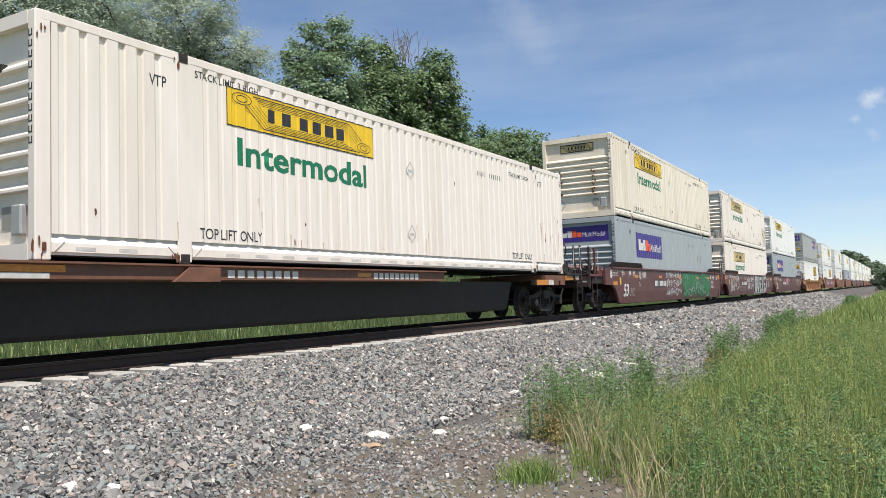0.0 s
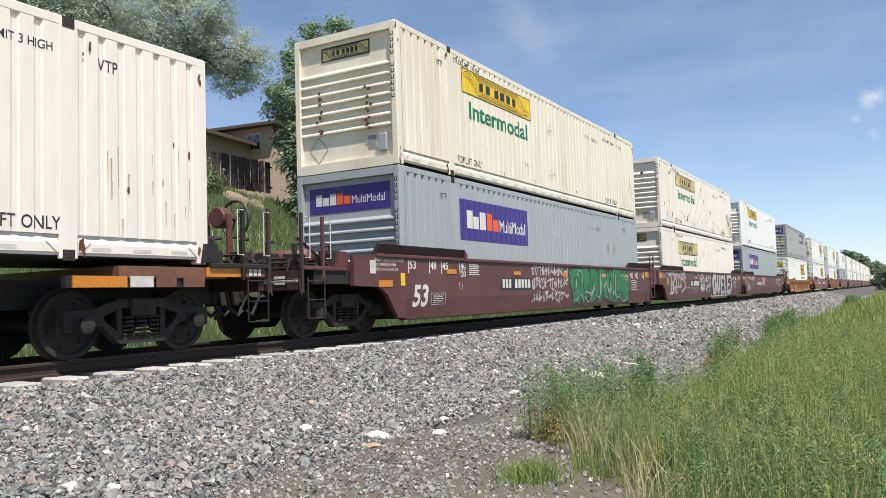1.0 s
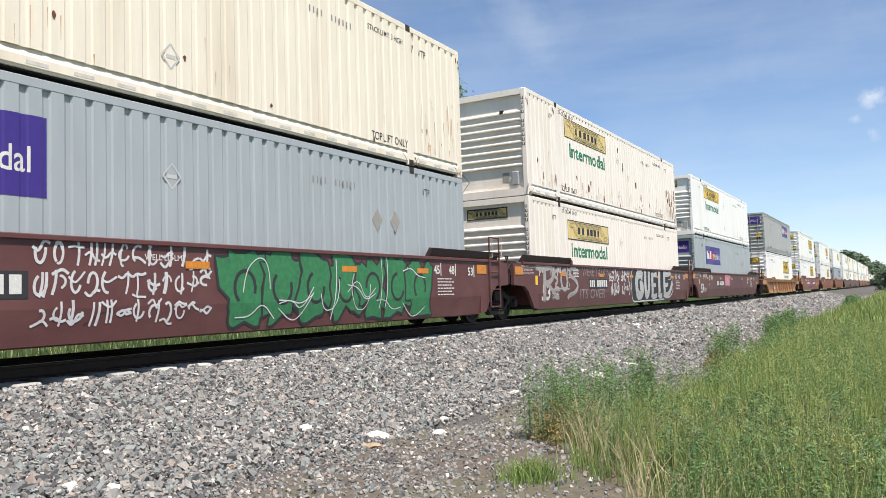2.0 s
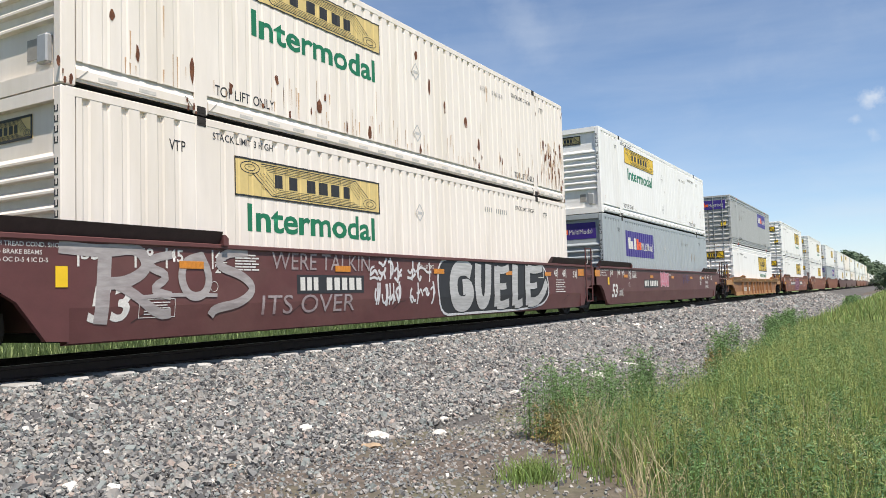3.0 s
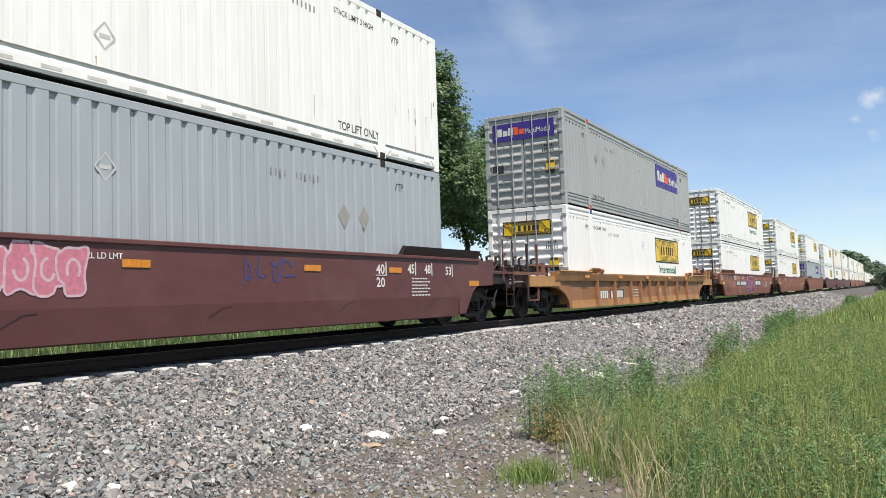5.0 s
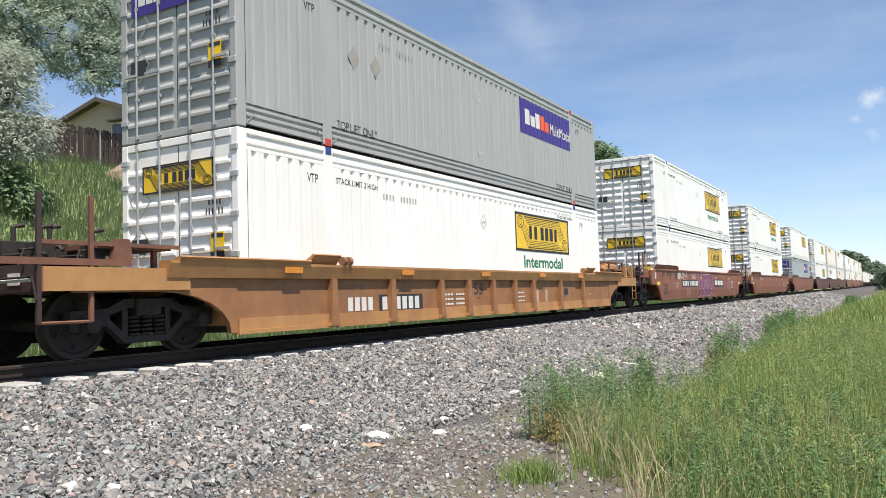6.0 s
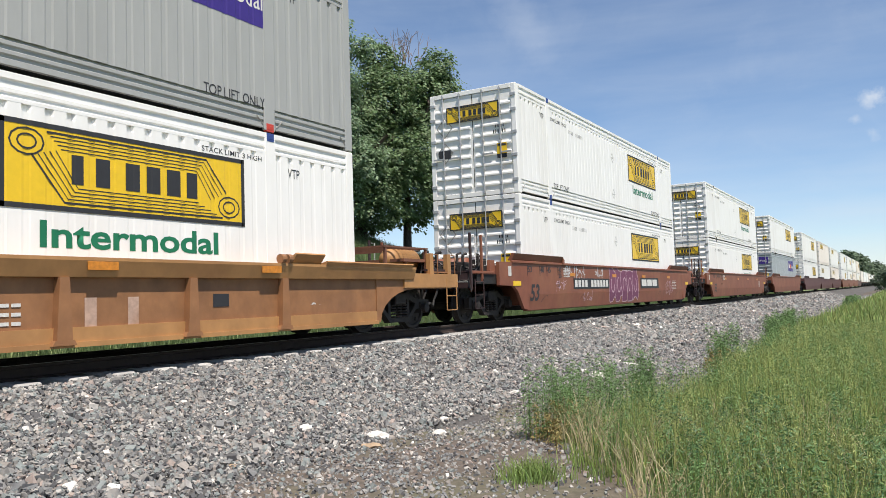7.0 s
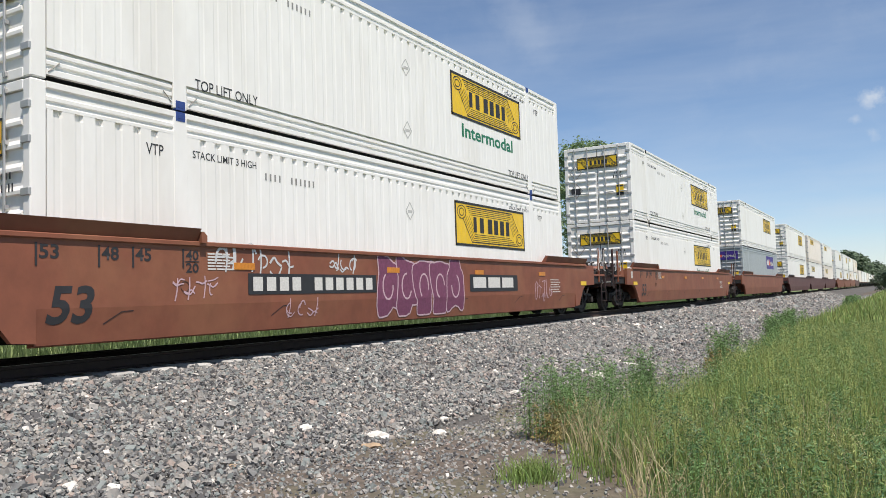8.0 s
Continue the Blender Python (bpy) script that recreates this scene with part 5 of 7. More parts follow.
def ribbed_car(label):
    """An ochre well car with outside posts and a heavy top flange."""
    c = thing("well_car", label, "rail car", "well cars in the train")
    yo = 1.46
    for s in (-1, 1):
        y, i = s * yo, -s
        sill = part("side_sill", prism(BM(), [(y + i * 0.08, 1.0), (y + i * 0.08, 0.20), (y + i * 0.15, 0.20), (y + i * 0.15, 1.0)], -0.3, 16.5, "x"), OCHRED, c)
        part("top_flange", prism(BM(), [(y - i * 0.06, 1.21), (y - i * 0.06, 1.17), (y, 0.98), (y + i * 0.15, 0.98), (y + i * 0.15, 1.21)], -1.6, 17.7, "x"), OCHRE, sill)
        part("bottom_flange", box(BM(), -0.3, 16.5, *sorted((y + i * 0.02, y + i * 0.15)), 0.17, 0.23), OCHRE, sill)
        part("lower_plate", box(BM(), -0.28, 16.48, *sorted((y + i * 0.045, y + i * 0.08)), 0.23, 0.40), OCHRE, sill, "lower side plate with scuffed paint")
        post = mesh_of("side_post", prism(prism(BM(), [(-0.06, 0.98), (0.06, 0.98), (0.10, 0.24), (-0.10, 0.24)], *sorted((y - i * 0.03, y + i * 0.09))), [(-0.12, 0.26), (0.12, 0.26), (0.15, 0.20), (-0.15, 0.20)], *sorted((y - i * 0.034, y + i * 0.09))), OCHRED)
        for x in (1.87, 3.65, 5.48, 6.68, 7.90, 9.10, 10.23, 12.12, 13.95):
            part("side_post", post, None, sill).location = (x, 0, 0)
        for x0, d in ((-0.3, -1), (16.5, 1)):
            pts = [(x0, 1.0), (x0, 0.2)] + [(x0 + d * (0.12 + 1.25 * (1 - math.cos(a))), 0.2 + 0.60 * math.sin(a)) for a in np.linspace(0, math.pi / 2, 7)] + [(x0 + d * 2.6, 0.80), (x0 + d * 2.6, 1.0)]
            part("end_sill", prism(BM(), pts, *sorted((y + i * 0.06, y + i * 0.14))), OCHRED, sill)
            part("end_flange", box(BM(), *sorted((x0 + d * 0.9, x0 + d * 3.0)), *sorted((y + i * 0.02, y + i * 0.16)), 0.82, 1.1), OCHRE, sill)
        for x, d in ((1.25, 1), (14.85, -1)):
            # a sloping guide plate with its hinge lugs, and the raised rail that runs to the end
            xa, xb = sorted((x, x + d * 0.72))
            g = part("guide_plate", prism(BM(), [(y - i * 0.10, 1.36), (y - i * 0.08, 1.38), (y + i * 0.12, 1.25), (y + i * 0.12, 1.21), (y + i * 0.02, 1.21)], xa, xb, "x"), OCHRE, c, "sloping container guide plate")
            for q in (0.80, 0.95):
                part("lug", tube(BM(), [(x + d * q, y - i * 0.04, 1.28), (x + d * (q + 0.09), y - i * 0.04, 1.28)], 0.075, 10), OCHRED, g)
            xa, xb = sorted((x - d * 0.05, x - d * 2.7))
            part("end_guide", prism(BM(), [(y - i * 0.10, 1.25), (y - i * 0.09, 1.27), (y + i * 0.10, 1.225), (y + i * 0.10, 1.19), (y - i * 0.06, 1.19)], xa, xb, "x"), OCHRE, c, "flared end guide")
    part("well_floor", box(BM(), -0.3, 16.5, -1.3, 1.3, 0.20, 0.32), BLACK, c)
    for x0, d in ((-0.3, -1), (16.5, 1)):
        part("end_platform", box(BM(), *sorted((x0 + d * 0.1, x0 + d * 2.9)), -1.36, 1.36, 0.84, 1.06), BLACK, c, "dark end platform over the truck")
        part("bulkhead", box(BM(), *sorted((x0 + d * 0.02, x0 + d * 0.1)), -1.34, 1.34, 0.3, 1.1), OCHRE, c)
        end_gear(c, x0 + d * 3.0, d, BROWN if d < 0 else OCHRE, wheel=False)
        part("crosswalk", box(BM(), *sorted((x0 + d * 1.1, x0 + d * 2.2)), -1.3, 1.3, 1.34, 1.40), BROWN, c, "raised brown walkway")
        for y in (-1.2, 0, 1.2):
            part("walkway_leg", box(BM(), x0 + d * 1.3 - 0.03, x0 + d * 1.3 + 0.03, y - 0.03, y + 0.03, 1.05, 1.34), BROWN, c)
    bm = BM()
    bmesh.ops.create_uvsphere(bm, u_segments=20, v_segments=12, radius=0.24)
    for v in bm.verts:
        v.co = Vector((18.15 + v.co.x * 1.25 + math.copysign(0.30, v.co.x), v.co.y - 0.85, v.co.z + 1.40))
    part("air_tank", bm, OCHRE, c, "rounded ochre air tank", smooth=True)
    grating = part("grating", box(BM(), 16.9, 18.5, -1.32, -1.26, 1.60, 1.63), BROWN, c, "open grating walkway over the tank")
    for k in range(12):
        part("grating_bar", box(BM(), 16.92 + 0.138 * k, 16.95 + 0.138 * k, -1.26, 0.6, 1.60, 1.63), BROWN, grating)
    for gx in (16.95, 18.42):
        part("walkway_leg", box(BM(), gx, gx + 0.05, -1.31, -1.26, 1.06, 1.60), BROWN, c)
    truck(c, -1.6, True), truck(c, 17.75, True)
    y = -yo + 0.074
    part("lettering", lettering("53", INK, 7.05, y, 0.66, 0.26, 0.42), None, c, "dark stencilled number")
    bar_row(c, 2.35, 3.15, 0.42, 0.66, y, 4, 0.3, STENCIL)
    bar_row(c, 3.4, 4.75, 0.42, 0.66, y, 6, 0.3, STENCIL)
    part("number_field", box(BM(), 3.3, 4.82, y + 0.001, y + 0.0035, 0.38, 0.70), INK, c)
    bm = BM()
    for x in (5.7, 6.2, 9.4):
        for k in range(3):
            bars(bm, x, x + 0.4, 0.45 + 0.1 * k, 0.49 + 0.1 * k, y, 3, 0.2)
    part("notice_bars", bm, STENCIL, c)
    scribble(c, 12.3, 13.3, 0.26, 0.39, -yo + 0.042, 5, STENCIL, 0.02, 91, label="pale chalked tag")
    scribble(c, 14.5, 15.1, 0.42, 0.58, y, 4, STENCIL, 0.02, 92, label="pale chalked tag")
    scribble(c, 7.0, 7.7, 0.42, 0.58, y, 4, INK, 0.018, 93, label="dark scrawled tag")
    for x in (10.55, 11.15):
        part("faded_patch", box(BM(), x, x + 0.16, y - 0.001, y + 0.001, 0.34, 0.74), FADEDPATCH, c, "faded pale paint patch")
    part("dark_decal", box(BM(), 12.55, 12.85, y - 0.002, y, 0.58, 0.76), INK, c)
    reflectors(c, -yo - 0.055, (0.6, 3.9, 7.2, 10.5, 13.4), 1.06)
    return c


def spine_car(label, keyed=True, detail=True):
    """A low spine car: a rusty deck edge over a deep centre sill, its shade coloured in black; x from its container's
    leading end.
    """
    c = thing("spine_car", label, "rail car", "spine cars in the train")
    part("centre_sill", prism(BM(), [(-0.95, 0.96), (-0.80, 0.30), (-0.74, 0.24), (0.74, 0.24), (0.80, 0.30), (0.95, 0.96)], -4.6, 13.2, "x"), BLACK, c, "deep grimy centre sill, coloured black for shade")
    part("centre_beam", box(BM(), 13.2, 16.9, -0.45, 0.45, 0.62, 0.98), BLACK, c)
    for s in (-1, 1):
        y = s * 1.31
        part("deck_edge", prism(BM(), [(y + s * 0.06, 1.165), (y + s * 0.06, 1.14), (y, 1.13), (y, 0.96), (y - s * 0.5, 0.94), (y - s * 0.5, 1.0), (y - s * 0.06, 1.02), (y - s * 0.06, 1.165)], -4.6, 9.1, "x"), BROWN, c, "rust-brown deck edge")
        part("rear_edge", box(BM(), 13.9, 16.0, *sorted((y, y - s * 0.1)), 0.86, 1.0), BLACK, c)
    part("cross_bearer", box(BM(), 14.6, 16.4, -1.33, 1.33, 0.98, 1.13), BROWN, c)
    part("deck", box(BM(), -4.6, 9.1, -1.25, 1.25, 1.02, 1.10), BLACK, c)
    if detail:
        y = -1.31
        part("reflector", box(BM(), -1.2, 0.30, y - 0.008, y - 0.001, 1.04, 1.12), REFLECT, c, "orange reflective strip")
        part("placard", box(BM(), -0.5, 0.10, y - 0.008, y - 0.001, 0.965, 1.03), PALE, c)
        bar_row(c, 2.85, 4.45, 0.985, 1.10, y - 0.002, 8, 0.3, STENCIL)
        bar_row(c, 6.5, 8.1, 0.985, 1.10, y - 0.002, 9, 0.3, STENCIL)
        part("reflector", box(BM(), 6.0, 6.4, y - 0.008, y - 0.001, 1.02, 1.10), REFLECT, c)
        part("tie_down", prism(BM(), [(1.85, 0.93), (1.95, 1.0), (2.1, 1.13), (2.65, 1.13), (2.65, 0.93)], y - 0.07, y + 0.02), BROWN, c)
        for x, w, m in ((13.95, 0.75, REFLECT), (14.75, 0.35, PALE), (15.15, 0.32, BROWN), (15.6, 0.36, BROWN)):
            part("placard" if m is not REFLECT else "reflector", box(BM(), x, x + w, y - 0.05, y - 0.03, 0.86, 1.0), m, c)
        part("orange_panel", box(BM(), 16.0, 16.75, y - 0.05, y - 0.03, 1.0, 1.13), REFLECT, c)
        part("end_panel", box(BM(), 16.76, 17.15, y - 0.05, y - 0.03, 1.0, 1.13), BROWN, c)
        bar_row(c, 16.82, 17.1, 1.02, 1.12, y - 0.052, 3, 0.3, STENCIL)
        end_gear(c, 17.2, 1, BLACK, wheel=True)
    truck(c, 15.15, keyed)
    if keyed:
        truck(c, -3.4, True)
    return c


def rounded(pts, times=2):
    """A line of points with its corners cut."""
    for _ in range(times):
        inner = [((1 - q) * a[0] + q * b[0], (1 - q) * a[1] + q * b[1]) for a, b in zip(pts, pts[1:]) for q in (0.25, 0.75)]
        pts = [pts[0]] + inner + [pts[-1]]
    return pts


def scribble(car, x0, x1, z0, z1, y, n, material, width, seed, name="graffiti", label="sprayed graffiti strokes"):
    """Sprayed tag: looping strokes inside a field."""
    rng = np.random.default_rng(seed)
    step = (x1 - x0) / n
    h = z1 - z0
    for k in range(n):
        bm = BM()
        cx, cz = x0 + step * (k + 0.5), (z0 + z1) / 2 + rng.normal() * 0.06 * h
        slant = rng.uniform(0.0, 0.25)
        for j in range(rng.integers(2, 4)):
            kind = rng.integers(0, 3)
            if kind == 0:      # a stem, slightly bowed
                u = rng.uniform(-0.35, 0.35)
                pts = [(u + 0.08 * math.sin(3 * q), q - 0.5) for q in np.linspace(0, 1, 6)]
            elif kind == 1:    # an open bowl
                a = rng.uniform(0, 6.28)
                r0, r1 = rng.uniform(0.2, 0.42), rng.uniform(0.2, 0.5)
                pts = [(r0 * math.cos(q), r1 * math.sin(q) * rng.uniform(0.95, 1.05)) for q in np.linspace(a, a + rng.uniform(2.2, 4.6), 10)]
            else:              # a cross stroke or zigzag
                zz = rng.uniform(-0.45, 0.45)
                pts = [(-0.45, zz), (-0.1, zz + rng.uniform(-0.3, 0.3)), (0.15, zz + rng.uniform(-0.3, 0.3)), (0.5, zz + rng.uniform(-0.25, 0.25))]
            pts = rounded([(cx + step * (u + slant * v), cz + h * v) for u, v in pts])
            strip(bm, pts, width * rng.uniform(0.8, 1.15), y - 0.0003 * j, rise=0.00001)
        on_sill(part(name, bm, material, car, label))


def bubble(car, x0, x1, z0, z1, y, shapes, fill, line, lw, seed, spiky=0.0):
    """Fat outlined graffiti letters: rounded filled forms with dark edges."""
    rng = np.random.default_rng(seed)
    bf, bl = BM(), BM()
    step = (x1 - x0) / shapes
    for k in range(shapes):
        cx, cz = x0 + step * (k + 0.5), (z0 + z1) / 2
        n = 28
        ph = rng.uniform(0, 6.28)
        ring = []
        for i in range(n):
            a = 2 * math.pi * i / n
            r = 1 + 0.16 * math.sin(3 * a + ph) + 0.08 * math.sin(5 * a + 2 * ph) + spiky * rng.uniform(-0.8, 0.7) * (i % 3 == 0)
            sx = math.copysign(abs(math.cos(a)) ** 0.6, math.cos(a))
            sz = math.copysign(abs(math.sin(a)) ** 0.6, math.sin(a))
            ring.append((cx + step * 0.58 * sx * r, min(max(cz + (z1 - z0) * 0.5 * sz * r, z0 - 0.02), z1 + 0.02)))
        bf.faces.new([bf.verts.new((p[0], y - 0.0006 * k, p[1])) for p in ring])
        strip(bl, ring, lw, y - 0.0006 * k - 0.0003, True)
        hook = [(cx + step * 0.26 * math.cos(a), cz + (z1 - z0) * 0.22 * math.sin(a)) for a in np.linspace(ph, ph + 4.4, 12)]
        strip(bl, hook, lw * 1.2, y - 0.0006 * k - 0.0004)
    on_sill(part("graffiti_fill", bf, fill, car, "sprayed bubble letter fill"))
    on_sill(part("graffiti_outline", bl, line, car, "sprayed letter outlines"))


MOVING = []


def on_train(ob, x, z):
    MOVING.append((ob, x, z))
    return ob


# signs as (kind, x0, x1, z0, z1, border) and words as (x0, x1, base, height)
OLD = ("yellow", 2.62, 6.50, 2.02, 2.60, 0.018)
FADED = ("faded", 2.55, 6.28, 1.86, 2.45, 0.028)
NEW = ("yellow", 9.58, 13.26, 1.40, 2.40, 0.055)
WORD = (2.95, 6.25, 1.46, 0.40)
WORDLOW = (2.80, 6.10, 1.36, 0.40)
WORDNEW = (10.05, 12.75, 0.98, 0.30)
COURIER = ("courier", 2.33, 6.06, 1.53, 2.46, 0)
COURIERNEW = ("courier", 10.15, 13.95, 1.62, 2.55, 0)

LOW, HIGH = 0.35, 3.27

# A: spine car with one aged white container
on_train(spine_car("rust-brown spine car, its grimy underframe coloured dark for shade"), -21.16, 0)
on_train(container("aged white corrugated container on a spine car", CREAM, "ribbed", ("yellow", 2.89, 6.62, 2.06, 2.64, 0.016), (3.10, 6.38, 1.50, 0.40), rust=9, seed=21, slide=0.06), -21.16 - 0.06, 1.175)
on_train(spine_car("leading rust-brown spine car unit", False, False), -43.4, 0)

# B: maroon unit, grey box below, aged cream box above
car_b = on_train(well_car("maroon well car with white stencils and green graffiti", MAROON, "end", "joint", 2.9, 1.9, lead_truck=-1.6, trail_truck=18.05), 0, 0)
YG = -1.47 - 0.006
part("number_field", box(BM(), 3.94, 5.72, YG + 0.001, YG + 0.003, 0.74, 1.04), INK, car_b)
bar_row(car_b, 4.02, 4.55, 0.79, 1.0, YG, 3, 0.3, STENCIL)
bar_row(car_b, 4.72, 5.7, 0.79, 1.0, YG, 5, 0.3, STENCIL)
for k in range(3):
    scribble(car_b, 5.75, 8.35, 0.42 + 0.35 * k, 0.70 + 0.35 * k, YG, 12, SPRAYW, 0.032, 40 + k, label="small white sprayed writing")
bubble(car_b, 8.6, 14.2, 0.28, 1.40, YG, 7, SPRAYG, INK, 0.05, 51, spiky=0.45)
scribble(car_b, 8.8, 14.0, 0.35, 1.35, YG - 0.007, 6, SPRAYW, 0.018, 52, label="thin white outline strokes")
on_train(container("grey corrugated container with a purple sign", GREY, "ribbed", COURIER, end_sign="courier", slide=0.1), 0 - 0.1, LOW)
on_train(container("rust-streaked cream container stacked on a grey one", CREAM2, "ribbed", OLD, WORD, end_sign="faded", rust=14, seed=2, slide=0.1), 0 - 0.1, HIGH)

# C: maroon unit with large silver graffiti
car_c = on_train(well_car("maroon well car with large silver and white graffiti", MAROON, "joint", "joint", lead_truck=None, trail_truck=18.05 - 0.3), 19.95, 0)
part("number_field", box(BM(), 3.68, 5.47, YG + 0.001, YG + 0.003, 0.74, 1.04), INK, car_c)
bar_row(car_c, 3.76, 4.25, 0.79, 1.0, YG, 3, 0.3, STENCIL)
bar_row(car_c, 4.42, 5.45, 0.79, 1.0, YG, 5, 0.3, STENCIL)
def stroke(car, name, pts, width, material, lift, label):
    """One broad hand-sprayed stroke, rounded by corner cutting."""
    pts = rounded(pts)
    return on_sill(part(name, strip(BM(), pts, width, YG - lift, rise=0.00006), material, car, label))


for k, pts in enumerate((((-0.38, 1.32), (0.2, 1.28), (0.7, 1.36), (0.86, 1.1), (0.55, 0.92), (0.25, 0.9)), ((0.22, 1.28), (0.2, 0.9), (0.16, 0.42)), ((0.3, 0.92), (0.6, 0.8), (1.0, 0.5), (1.2, 0.52)),
                         ((1.22, 1.28), (0.9, 1.22), (0.82, 1.12), (1.2, 1.0), (0.86, 0.82), (1.2, 0.74)), ((1.75, 1.28), (1.42, 1.2), (1.36, 0.95), (1.5, 0.72), (1.78, 0.74), (1.88, 1.0), (1.7, 1.3)),
                         ((2.6, 1.36), (2.15, 1.33), (1.98, 1.15), (2.5, 1.02), (2.74, 0.82), (2.45, 0.62), (1.95, 0.56), (1.88, 0.46)), ((0.6, 0.72), (1.2, 0.76), (2.0, 0.74)))):
    stroke(car_c, "graffiti_stroke", list(pts), (0.15, 0.19, 0.13, 0.11, 0.12, 0.13, 0.05)[k], DULLSILVER, 0.0006 * k, "broad silver sprayed stroke")
for words, m, gx, gz, gh, gw in (("WERE TALKIN", SPRAYT, 3.10, 1.12, 0.27, 2.55), ("ITS OVER", SPRAYT, 2.88, 0.44, 0.29, 2.3)):
    on_sill(part("graffiti_word", lettering(words, m, gx, YG - 0.003, gz, gh, gw, slant=0.06), None, car_c, "thin chalky sprayed words"))
scribble(car_c, 5.65, 6.70, 0.95, 1.35, YG, 4, SPRAYW, 0.05, 62, label="white sprayed writing")
scribble(car_c, 5.75, 6.70, 0.50, 0.90, YG, 4, SPRAYW, 0.05, 63, label="white sprayed writing")
scribble(car_c, 6.90, 7.80, 0.95, 1.33, YG, 3, SPRAYW, 0.05, 66, label="white sprayed writing")
scribble(car_c, 6.95, 7.95, 0.48, 0.90, YG, 4, SPRAYW, 0.05, 67, label="white sprayed writing")


back = rounded([(8.9, 1.41), (8.15, 1.41), (8.02, 0.9), (8.2, 0.24), (9.0, 0.25), (13.2, 0.25), (13.95, 0.5), (13.95, 1.0), (13.6, 1.41), (13.0, 1.41)])
bm = BM()
bm.faces.new([bm.verts.new((p[0], YG - 0.0005, p[1])) for p in back])
on_sill(part("graffiti_shadow", bm, INK, car_c, "black sprayed shape behind the letters"))
on_sill(part("graffiti_halo", strip(BM(), back, 0.05, YG - 0.0008, True), SPRAYW, car_c, "thin white sprayed halo"))
LETTERS = (
    (0.34, [(9.50, 1.14), (9.25, 1.26), (8.80, 1.20), (8.66, 0.85), (8.80, 0.48), (9.25, 0.44), (9.46, 0.62), (9.40, 0.84), (9.10, 0.82)]),
    (0.30, [(9.86, 1.34), (9.80, 0.80), (9.92, 0.46), (10.20, 0.46), (10.32, 0.80), (10.36, 1.34)]),
    (0.30, [(10.82, 1.30), (10.78, 0.80), (10.80, 0.36)]), (0.17, [(10.80, 1.24), (11.10, 1.20), (11.46, 1.28)]), (0.15, [(10.80, 0.84), (11.05, 0.82), (11.28, 0.84)]), (0.20, [(10.80, 0.40), (11.10, 0.38), (11.44, 0.44)]),
    (0.32, [(11.82, 1.36), (11.76, 0.80), (11.78, 0.36)]), (0.20, [(11.78, 0.40), (12.00, 0.38), (12.22, 0.44)]),
    (0.30, [(12.58, 1.34), (12.52, 0.80), (12.58, 0.36)]), (0.20, [(12.58, 1.28), (13.00, 1.24), (13.50, 1.30)]), (0.15, [(12.56, 0.84), (12.85, 0.82), (13.12, 0.86)]), (0.24, [(12.58, 0.42), (13.10, 0.42), (13.50, 0.62), (13.78, 0.94)]),
)
for k, (w, pts) in enumerate(LETTERS):
    stroke(car_c, "letter_rim", pts, w + 0.045, INK, 0.0015 + 0.0004 * (k // 4), "black sprayed rim")
    stroke(car_c, "graffiti_letter", pts, w, SILVER, 0.0060 + 0.0012 * k, "fat silver sprayed letter")
on_train(container("aged white container with a faded yellow sign", CREAM, "ribbed", FADED, WORDLOW, end_sign="faded", slide=0.23), 19.95 - 0.23, LOW)
on_train(container("white container with heavy brown rust patches", CREAM, "ribbed", ("faded", 2.62, 6.42, 2.02, 2.60, 0.02), WORD, rust=60, seed=9, slide=0.23), 19.95 - 0.23, HIGH)

# D: maroon unit with a pink tag
car_d = on_train(well_car("maroon well car with a pink graffiti tag", MAROON, "joint", "end", 1.9, 2.9, lead_truck=None, trail_truck=17.75), 39.35, 0)
part("number_field", box(BM(), 3.79, 5.77, YG + 0.001, YG + 0.003, 0.74, 1.04), INK, car_d)
bar_row(car_d, 3.87, 4.45, 0.79, 1.0, YG, 3, 0.3, STENCIL)
bar_row(car_d, 4.62, 5.75, 0.79, 1.0, YG, 5, 0.3, STENCIL)
bubble(car_d, 6.15, 7.4, 0.78, 1.34, YG, 4, SPRAYP, SPRAYL, 0.03, 71)
scribble(car_d, 9.9, 11.1, 0.9, 1.3, YG, 4, BLUEMARK, 0.02, 72, label="thin blue sprayed tag")
on_train(container("grey corrugated container with a purple sign", GREY, "ribbed", COURIER, end_sign="courier", slide=0.14), 39.35 - 0.14, LOW)
on_train(container("white container with a yellow sign and green word", WHITE, "ribbed", OLD, WORD, end_sign="faded", rust=4, seed=4, slide=0.14), 39.35 - 0.14, HIGH)

# E: ochre car
on_train(ribbed_car("ochre well car with outside posts, stained brown"), 62.9, 0)
on_train(container("white container with doors leading and a yellow sign", WHITE, "doors", ("yellow", 9.58, 13.28, 1.40, 2.40, 0.06), WORDNEW, end_sign="yellow", castings=BLUEMARK, slide=0.14), 62.9 - 0.14, LOW)
on_train(container("warm grey container with a purple sign, on a white one", GREY2, "doors", COURIERNEW, end_sign="courier", castings=REDMARK, slide=0.14), 62.9 - 0.14, HIGH)

